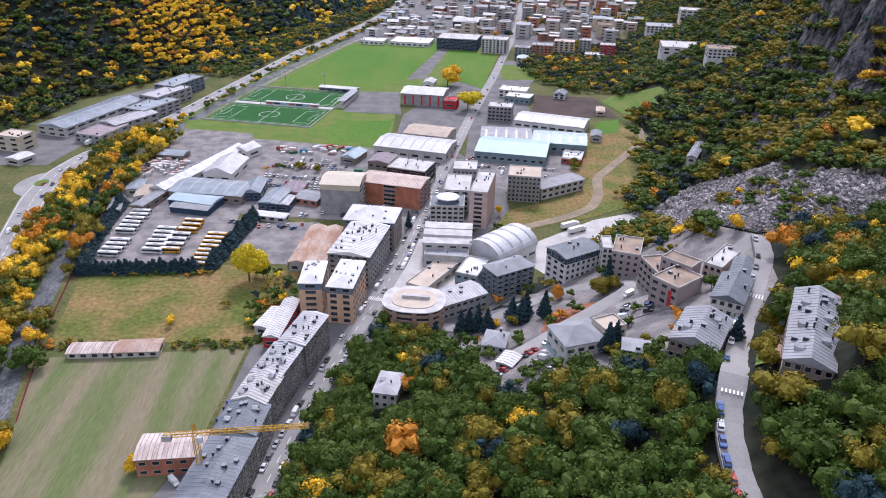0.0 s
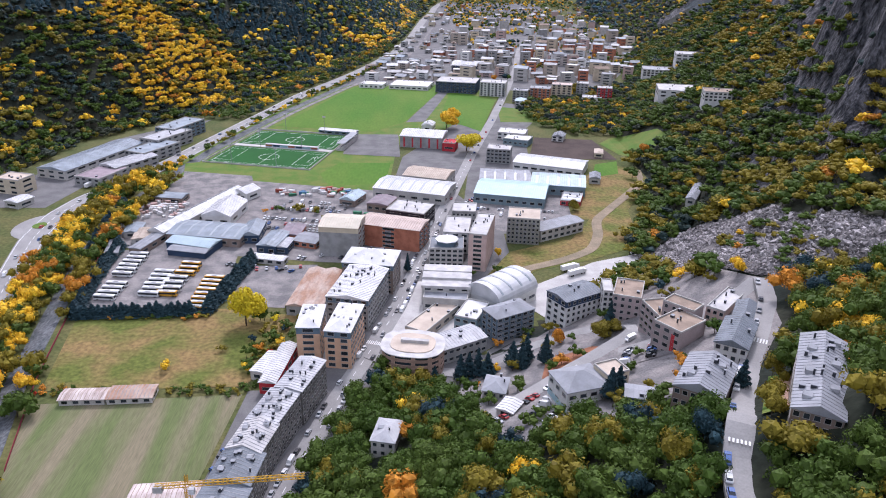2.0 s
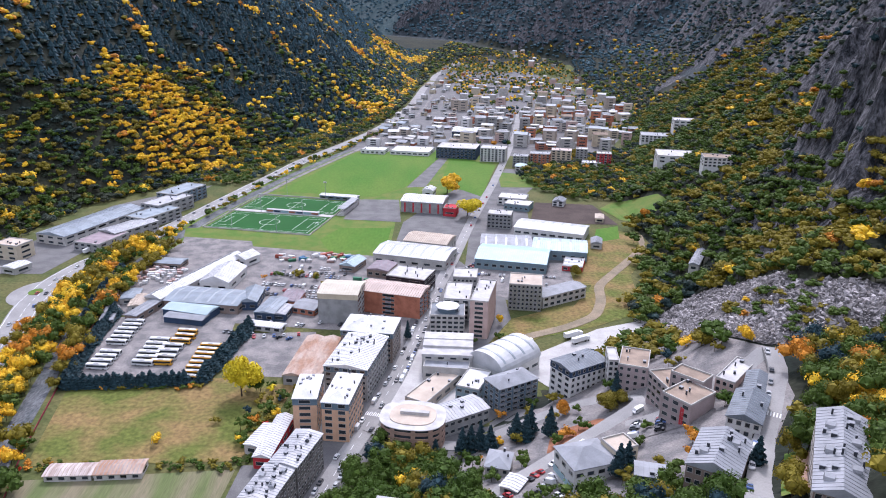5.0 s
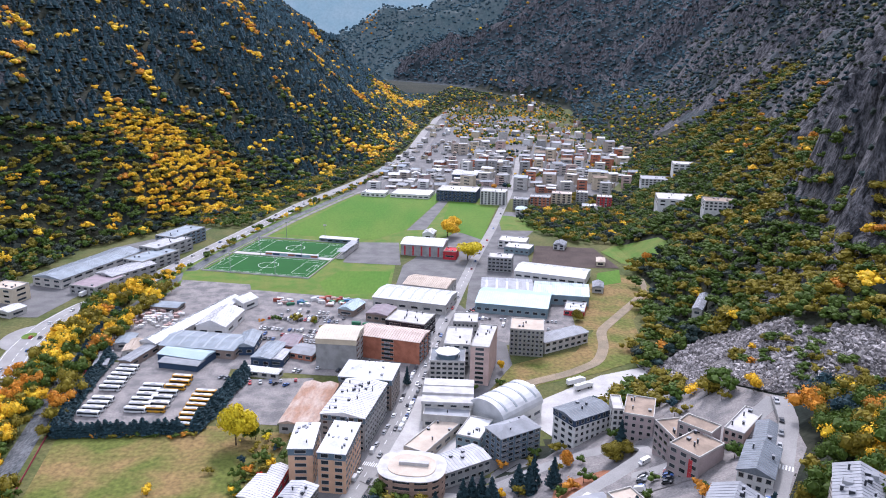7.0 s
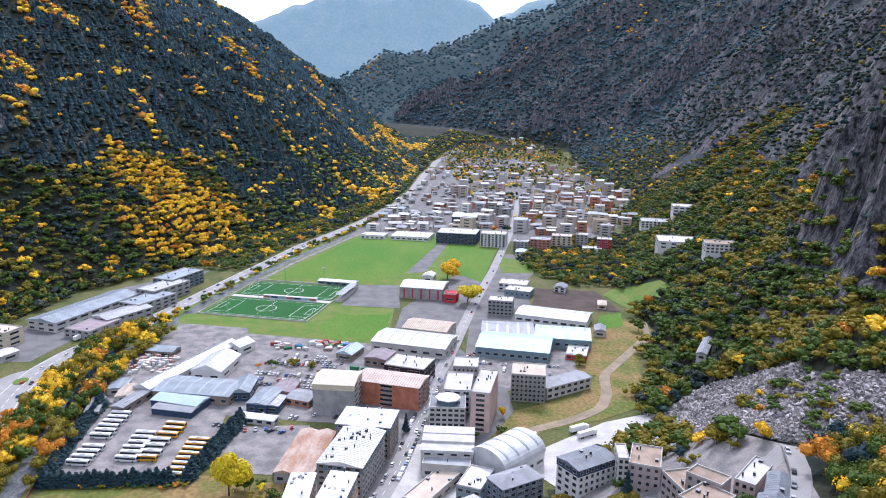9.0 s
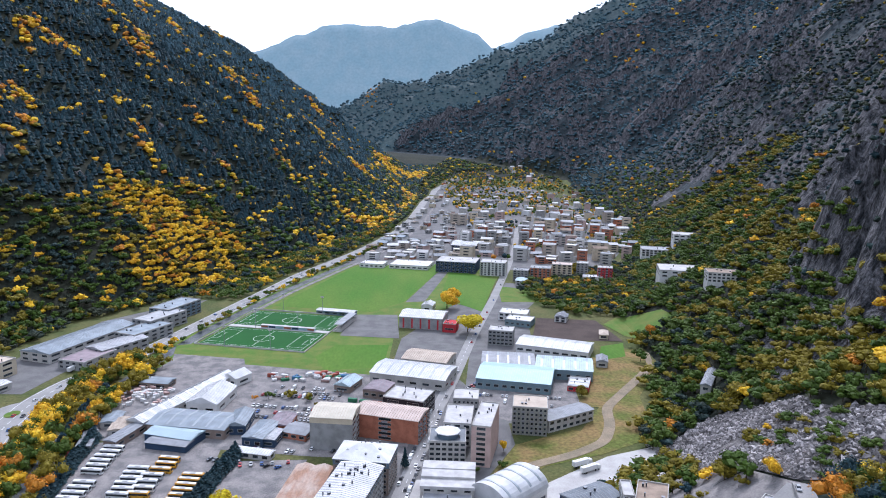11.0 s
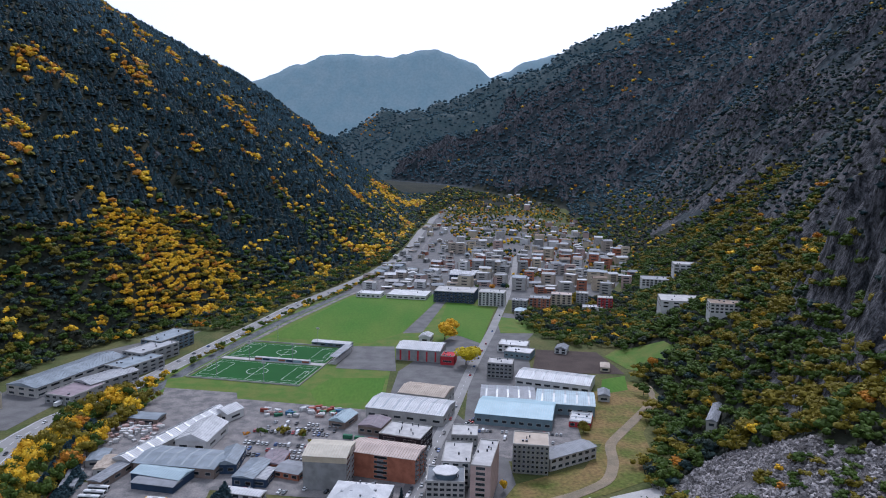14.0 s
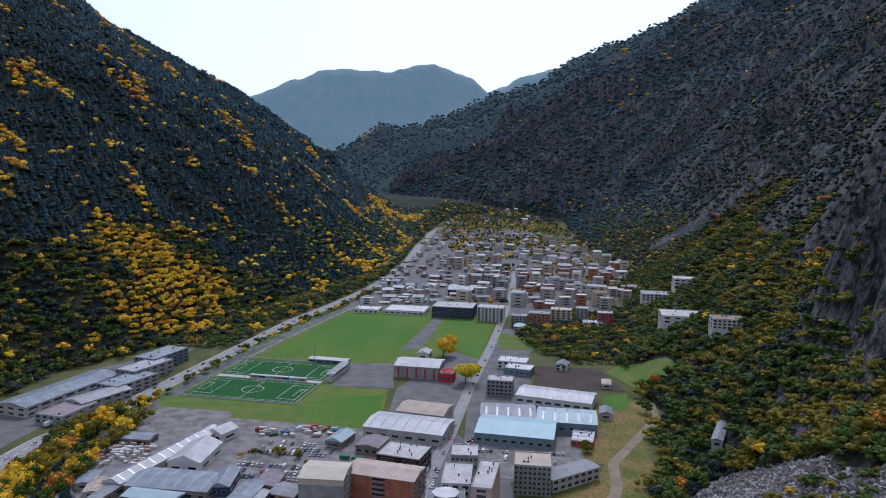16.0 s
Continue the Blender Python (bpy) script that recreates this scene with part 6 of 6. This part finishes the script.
# near hillside wood below the camera
rng = np.random.default_rng(11)
p = scatter(-60, 260, 110, 300, 7.0, 12, lambda x, y: (slope_right(x, y) > -34) & (x > np.interp(y, (130, 210, 281, 314), (-59, -46, -28, -14))) & (x < 52 + 0.62 * y) & free(x, y) & ~inside(x, y, SCREE) & (y < 330 - 0.15 * x))
c = chosen(rng, len(p), {"green": 72, "olive": 17, "yellow": 2.4, "orange": 1.2, "red": 0.2, "pine": 5})
autumn = (p[:, 0] > 128) & (rng.random(len(p)) < 0.25)
c[autumn] = chosen(rng, autumn.sum(), {"orange": 26, "yellow": 34, "red": 5, "olive": 35})
h = rng.uniform(8, 13.5, len(p))
wood("hillside_wood", p, h, h * rng.uniform(0.85, 1.15, len(p)), c, FINE, "dense autumn oak wood in green and gold", 13)
# wood on the eastern slope behind the village
p = scatter(100, 760, 300, 1250, 7.7, 14, lambda x, y: (x < 75 + 0.64 * y) & (slope_right(x, y) > np.interp(y, (420, 450, 600, 640), (4, -20, -8, 4))) & ~near_line(x, y, FARM_TRACK, 7) & house_free(x, y) & ~cliff_zone(x, y) & ~inside(x, y, SCREE) & free(x, y) & (height(x, y) < 150 + 60 * vnoise(x, y, 90, 41)) & ~inside(x, y, [(182, 712), (200, 735), (236, 704), (238, 668), (206, 655), (192, 672)]))
c = chosen(rng, len(p), {"green": 66, "olive": 20, "yellow": 1, "orange": 0.4, "scrub": 14})
g = vnoise(p[:, 0], p[:, 1], 70, 42) + 0.004 * (height(p[:, 0], p[:, 1]) - 40) > 0.2
c[g] = chosen(rng, g.sum(), {"olive": 62, "yellow": 3, "green": 32, "orange": 1})
h = rng.uniform(6, 11, len(p))
wood("eastern_wood", p, h, h * rng.uniform(1.1, 1.5, len(p)), c, MID, "mixed autumn wood on the eastern slope", 15)
# scrub on the steep eastern mountain, thinner over the crags
def scrub_place(x, y):
    d = slope_right(x, y)
    k = (d > 20) & (height(x, y) > 0.5 + np.interp(y, (2000, 2700, 5000), (0, 75, 120))) & ((height(x, y) > 120) | (y > 1250)) & ~cliff_zone(x, y) & ~inside(x, y, SCREE) & ~inside(x, y, CHUTE)
    crag = vnoise(0.6 * x, 1.5 * y, 46, 43) + 0.7 * vnoise(x, y, 19, 44)
    crag = crag + 0.55 * np.clip(crest_line(x, y) * 4 - 2.6, 0, 1)
    return k & (x < 90 + 0.66 * y) & (crag < np.interp(y, (500, 1500, 2600), (0.75, 0.95, 1.2)))


CHUTE = [(430, 1400), (470, 1330), (560, 1290), (640, 1270), (560, 1330), (480, 1420)]
p = np.concatenate([scatter(150, 1300, 300, 1700, 9.0, 16, scrub_place), scatter(-1000, 2500, 1700, 3750, 15.5, 56, scrub_place)])
c = chosen(rng, len(p), {"scrub": 66, "pine": 32, "olive": 2.5, "yellow": 0.5})
low = height(p[:, 0], p[:, 1]) < 100
c[low] = chosen(rng, low.sum(), {"scrub": 36, "green": 38, "olive": 22, "yellow": 3, "orange": 1.5})
gold = vnoise(p[:, 0], 0.5 * p[:, 1], 120, 57) + 0.4 * vnoise(p[:, 0], p[:, 1], 25, 58) > 0.93
c[gold] = chosen(rng, gold.sum(), {"yellow": 40, "orange": 40, "scrub": 30})
# farther scrub and pines take the leaf colour with painted haze
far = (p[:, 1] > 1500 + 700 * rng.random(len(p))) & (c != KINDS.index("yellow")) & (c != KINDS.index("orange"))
c[far] = KINDS.index("hazed")
h = rng.uniform(5, 8.5, len(p)) * np.interp(p[:, 1], (600, 1700, 1701, 3000), (1.0, 1.2, 1.6, 2.0))
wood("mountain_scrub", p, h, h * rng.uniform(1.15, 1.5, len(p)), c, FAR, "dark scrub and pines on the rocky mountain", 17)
# western mountain: golden wood at the foot, dark pines with golden birches above
p = scatter(-1500, 60, 560, 2480, 8.0, 18, lambda x, y: (slope_left(x, y) > -3) & ((y > 1060) | (slope_left(x, y) > 150)) & (x > -45 - 0.64 * y) & ~near_line(x, y, HIGHWAY[11:], 10))
d = slope_left(p[:, 0], p[:, 1])
n1 = vnoise(p[:, 0], p[:, 1], 95, 45) + 0.5 * vnoise(p[:, 0], p[:, 1], 30, 46)
c = chosen(rng, len(p), {"pine": 84, "scrub": 13, "olive": 1.5, "yellow": 1})
gold = n1 > np.interp(d, (0, 60, 150, 260), (-0.1, 0.15, 0.5, 1.2)) + np.interp(p[:, 1], (900, 1100), (0.0, 0.18))
c[gold] = chosen(rng, gold.sum(), {"yellow": 60, "orange": 12, "olive": 24})
foot = (d < 130 + 90 * n1) & ~gold
c[foot] = chosen(rng, foot.sum(), {"pine": 40, "green": 22, "scrub": 24, "olive": 10, "yellow": 5})
streak = (d > 120) & (vnoise(0.8 * p[:, 0] + 0.6 * p[:, 1], 0.35 * (0.8 * p[:, 1] - 0.6 * p[:, 0]), 42, 47) + 0.7 * vnoise(p[:, 0], p[:, 1], 19, 48) > 0.70)
c[streak] = chosen(rng, streak.sum(), {"yellow": 52, "orange": 34, "olive": 12})
h = rng.uniform(6.5, 10.5, len(p)) * np.interp(p[:, 1], (600, 2400), (1.0, 1.35))
# pines farther up the valley take the painted haze colour too
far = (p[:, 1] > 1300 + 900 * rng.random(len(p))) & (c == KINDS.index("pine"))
c[far] = KINDS.index("hazed")
cone = np.isin(c, [KINDS.index("pine"), KINDS.index("hazed")])
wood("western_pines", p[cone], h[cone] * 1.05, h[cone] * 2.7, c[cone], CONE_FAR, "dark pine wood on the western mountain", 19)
wood("western_broadleaves", p[~cone], h[~cone], h[~cone] * rng.uniform(1.2, 1.7, (~cone).sum()), c[~cone], FAR, "golden birch and oak wood on the western mountain", 20)
p = scatter(-620, -150, 540, 1070, 7.3, 27, lambda x, y: (slope_left(x, y) > -5) & (slope_left(x, y) < 158) & (x > -50 - 0.64 * y) & house_free(x, y) & ~near_line(x, y, HIGHWAY[5:], 11))
d = slope_left(p[:, 0], p[:, 1])
c = chosen(rng, len(p), {"green": 42, "scrub": 26, "olive": 22, "yellow": 8})
gold = vnoise(p[:, 0], p[:, 1], 95, 45) + 0.5 * vnoise(p[:, 0], p[:, 1], 30, 46) > np.interp(d, (0, 50, 158), (0.3, -0.05, 0.1))
c[gold] = chosen(rng, gold.sum(), {"yellow": 62, "orange": 8, "olive": 26})
h = rng.uniform(6, 10.5, len(p))
wood("western_foot_wood", p, h, h * rng.uniform(1.0, 1.4, len(p)), c, MID, "golden and green wood at the mountain foot", 28)
# wood on the flat ground round the town
def valley_wood(x, y):
    k = ~inside(x, y, TOWN) & (slope_left(x, y) < 4) & (slope_right(x, y) < 22)
    west = (x < np.interp(y, [b for _, b in HIGHWAY], [a for a, _ in HIGHWAY]) - 13) & (y > 800)
    east = (x > np.interp(y, (745, 790, 860, 960, 1000, 1050, 2250), (150, 128, 120, 148, 205, 280, 330))) & (y > 745)
    return k & (west | east | (y > 2360)) & house_free(x, y)


p = scatter(-420, 460, 745, 1400, 8.4, 25, valley_wood)
c = chosen(rng, len(p), {"green": 48, "olive": 25, "yellow": 7, "orange": 2, "scrub": 28})
h = rng.uniform(6, 10, len(p)) * np.interp(p[:, 1], (800, 2600), (1.0, 1.5))
wood("valley_wood", p, h, h * rng.uniform(0.9, 1.4, len(p)), c, MID, "mixed trees on the valley floor round the town", 26)
p = scatter(-200, 560, 1400, 3000, 11.0, 35, valley_wood)
c = chosen(rng, len(p), {"green": 34, "olive": 18, "yellow": 4, "scrub": 44})
h = rng.uniform(8, 13, len(p))
wood("valley_wood", p, h, h * rng.uniform(1.2, 1.7, len(p)), c, FAR, "mixed trees closing the head of the valley", 36)
# riverside trees
RIVER_X, RIVER_Y = zip(*RIVER)
p = scatter(-290, -120, 170, 620, 7.2, 21, lambda x, y: near_line(x, y, RIVER, 24) & ~near_line(x, y, RIVER, 5.5) & ~near_line(x, y, HIGHWAY, 10) & (x < np.interp(y, (150, 300, 440, 620), (-138, -176, -200, -200))))
c = chosen(rng, len(p), {"yellow": 30, "orange": 8, "olive": 34, "green": 28})
h = rng.uniform(8, 14, len(p))
wood("riverside_trees", p, h, h * rng.uniform(0.85, 1.15, len(p)), c, BANK, "golden riverside poplars and alders", 22)
p = scatter(-260, 40, 560, 1300, 6.5, 23, lambda x, y: (near_line(x, y, RIVER, 12) | near_line(x, y, HIGHWAY, 18)) & ~near_line(x, y, RIVER, 4.5) & ~near_line(x, y, HIGHWAY, 9.5) & (x < np.interp(y, RIVER_Y, RIVER_X) + 3) & (x > np.interp(y, RIVER_Y, RIVER_X) - 16) & (vnoise(x, y, 20, 24) > -0.5))
c = chosen(rng, len(p), {"yellow": 25, "olive": 30, "green": 40})
h = rng.uniform(4, 8, len(p))
wood("verge_trees", p, h, h * 1.1, c, MID, "small verge trees between river and road", 24)

# ---- scree, hedges and single trees ----
rng = np.random.default_rng(31)
stone = np.array([(1, 0, 0), (-1, 0, 0), (0, 1, 0), (0, -1, 0), (0, 0, 1), (0, 0, -1)], float)
tri = np.array([(0, 2, 4), (2, 1, 4), (1, 3, 4), (3, 0, 4), (2, 0, 5), (1, 2, 5), (3, 1, 5), (0, 3, 5)])
drape("scree_slope", SCREE, M_RUBBLE, 0.5, "grey scree slope of broken rock", 6.0)
p = scatter(124, 240, 255, 460, 1.25, 32, lambda x, y: inside(x, y, SCREE) & (vnoise(x, y, 26, 61) > -0.75))
n = len(p)
size = 0.4 + 1.9 * rng.random(n) ** 4
turned = rng.normal(0, 1, (n, 3, 3))
turned, _ = np.linalg.qr(turned)
v = np.einsum("kj,nji->nki", stone * (1.0, 0.8, 0.65), turned) * size[:, None, None] * rng.uniform(0.7, 1.3, (n, 6, 1))
v += np.c_[p, height(p[:, 0], p[:, 1]) + 0.75][:, None]
f = (np.arange(n)[:, None, None] * 6 + tri).reshape(-1, 3)
tagged(new("scree_stones", mesh_from("scree_stones", v.reshape(-1, 3), f, [M_SCREE])), "countless grey broken stones of the scree", "stones", kind="stuff")


p = scatter(130, 215, 260, 450, 8, 33, lambda x, y: inside(x, y, SCREE) & (vnoise(x, y, 34, 62) > 0.22))
c = chosen(rng, len(p), {"green": 50, "olive": 35, "yellow": 8, "orange": 6})
h = rng.uniform(3, 6, len(p))
wood("scree_shrubs", p, h, h * 1.5, c, MID, "shrubs growing on the scree", 34)


def lone_tree(name, x, y, h, w, colour, shape, label):
    top = tagged(new(name), label, "tree")
    z = float(height(x, y)) - 0.2
    top.matrix_basis = pose(x, y, z, 0, 0, (x * 37 + y * 11) % 360)
    quads, leaves = shape
    for part_name, q, m in (("crown", quads[:leaves], LEAVES[colour]), ("trunk", quads[leaves:], M_BARK)):
        v = q.reshape(-1, 3) * (w, w, h)
        ob = new(part_name, mesh_from(part_name, v, np.arange(len(v)).reshape(-1, 3), [m]))
        ob.parent = top
    return top


LUSH = templates("broad", 2600, 0.034, 3, 71)
FIR = templates("cone", 1500, 0.03, 3, 72)
lone_tree("yellow_tree", -89.5, 343, 23, 21, "lemon", LUSH[0], "bright lemon-yellow poplar beside the meadow")
lone_tree("broadleaf_tree", -81, 348, 10, 9, "green", LUSH[1], "dark green tree beside the yellow poplar")
lone_tree("yellow_tree", 31, 770, 21, 28, "yellow", LUSH[2], "golden tree beside the white barn")
lone_tree("yellow_tree", 47, 682, 18, 28, "lemon", LUSH[1], "golden tree beside the sports hall")
lone_tree("broadleaf_tree", 118, 520, 9, 11, "olive", LUSH[0], "olive green tree beside the car park")
lone_tree("broadleaf_tree", 84, 292, 9, 13, "olive", LUSH[2], "round olive tree at the street bend")
lone_tree("orange_tree", 66, 300, 8, 8, "orange", LUSH[0], "orange autumn tree beside the street")
lone_tree("yellow_tree", 52, 432, 7, 5, "yellow", LUSH[1], "slim yellow tree by the pink tower")
lone_tree("yellow_tree", -50, 400, 6, 6, "yellow", LUSH[1], "small golden street tree")
lone_tree("yellow_tree", -101, 204, 8, 8, "yellow", LUSH[0], "small yellow tree beside the workshop")
lone_tree("bare_tree", 210, 650, 12, 11, "orange", LUSH[1], "russet tree on the hillside meadow")
lone_tree("broadleaf_tree", 198, 642, 10, 8, "olive", LUSH[2], "olive tree on the hillside meadow")
lone_tree("conifer", -6, 410, 13, 13, "pine", FIR[0], "dark conifer at the street corner")
lone_tree("conifer", 102, 196, 12, 16, "pine", FIR[1], "dark conifer beside the hillside street")
for k, (x, y) in enumerate([(8, 286), (24, 292), (28, 290), (32, 287), (20, 290), (44, 288), (47, 284), (50, 290), (44, 292), (57, 282), (73, 226), (69, 222), (88, 296)]):
    lone_tree("conifer", x, y, 12 + (k * 7) % 5, 17 + (k * 3) % 5, "pine", FIR[k % 3], "tall dark conifer among the houses")
for k, (x, y) in enumerate([(-96, 318), (-80, 300), (-77, 316), (-70, 330), (-74, 346), (-118, 300), (-72, 362)]):
    lone_tree("shrub", x, y, 4 + k % 3, 5 + k % 2, ("olive", "yellow", "orange", "olive", "lemon", "yellow", "green")[k], MID[k % 7], "autumn shrub at the meadow edge")


p = np.concatenate([scatter(-170, -78, 281, 286, 3.2, 37, lambda x, y: house_free(x, y)), scatter(-79, -70, 284, 330, 3.6, 38, lambda x, y: house_free(x, y)), scatter(-168, -112, 347, 354, 3.4, 39, lambda x, y: y > 349.5)])
c = chosen(rng, len(p), {"green": 50, "olive": 38, "yellow": 4, "orange": 5, "red": 2})
h = rng.uniform(1.5, 3.4, len(p))
wood("hedgerow_shrubs", p, h, h * 1.4, c, MID, "low hedgerow shrubs edging meadow and field", 40)


def hedge(name, points, gap, tall, seed, label):
    line = resampled(points, gap)
    r = np.random.default_rng(seed)
    for k, (x, y) in enumerate(line):
        top = lone_tree("hedge_conifer", x + r.uniform(-0.5, 0.5), y + r.uniform(-0.5, 0.5), tall * r.uniform(0.85, 1.15), tall * 2.9, "pine", CONE_FINE[k % 4], label)
        top["group"] = "hedge conifers"


hedge("hedge", [(-181, 352), (-122, 356)], 2.9, 8.0, 81, "dense dark conifer of the yard hedge")
hedge("hedge", [(-114, 358), (-103, 424)], 3.2, 9.0, 82, "dense dark conifer of the yard hedge")
hedge("hedge", [(-183, 356), (-190, 400), (-193, 446)], 3.2, 8.5, 83, "dense dark conifer of the yard hedge")
hedge("hedge", [(-205, 430), (-213, 470), (-216, 520)], 4.2, 10.0, 84, "dense dark conifer along the river yard")
# street and garden trees through the town
r2 = np.random.default_rng(91)
p = scatter(-140, 470, 1030, 2520, 13, 92, lambda x, y: inside(x, y, TOWN) & (vnoise(x, y, 45, 99) > np.interp(y, (1000, 1300, 1700, 2400), (0.45, 0.25, -0.2, -0.6))) & (x > np.interp(y, (1000, 1140, 1400, 2300), (40, 60, 100, 60))))
c = chosen(r2, len(p), {"green": 40, "olive": 25, "yellow": 16, "orange": 8, "pine": 14})
h = r2.uniform(6, 11, len(p))
wood("town_trees", p, h, h * r2.uniform(0.9, 1.4, len(p)), c, FAR, "garden and street trees between town houses", 93)
# trees among the hillside houses, the yards and the meadow edges
p = np.concatenate([scatter(18, 160, 200, 345, 13, 94, lambda x, y: inside(x, y, BUILT[0]) & ~near_line(x, y, LOT_ROAD, 8) & ~near_line(x, y, RIGHT_ROAD, 8) & ~near_line(x, y, PINK_ROAD, 8) & house_free(x, y)),
                    scatter(-112, -56, 478, 540, 9, 95, lambda x, y: np.abs(y - 508 + 0.16 * (x + 84)) < 5),
                    scatter(-80, -62, 300, 352, 7, 96, lambda x, y: house_free(x, y)),
                    scatter(36, 60, 384, 445, 8, 97, lambda x, y: house_free(x, y) & (r2.random(len(x)) < 0.4))])
c = chosen(r2, len(p), {"green": 50, "olive": 26, "yellow": 10, "orange": 8, "pine": 8})
h = r2.uniform(3.5, 7, len(p))
wood("garden_trees", p, h, h * r2.uniform(0.9, 1.3, len(p)), c, MID, "small garden trees and shrubs between houses", 98)
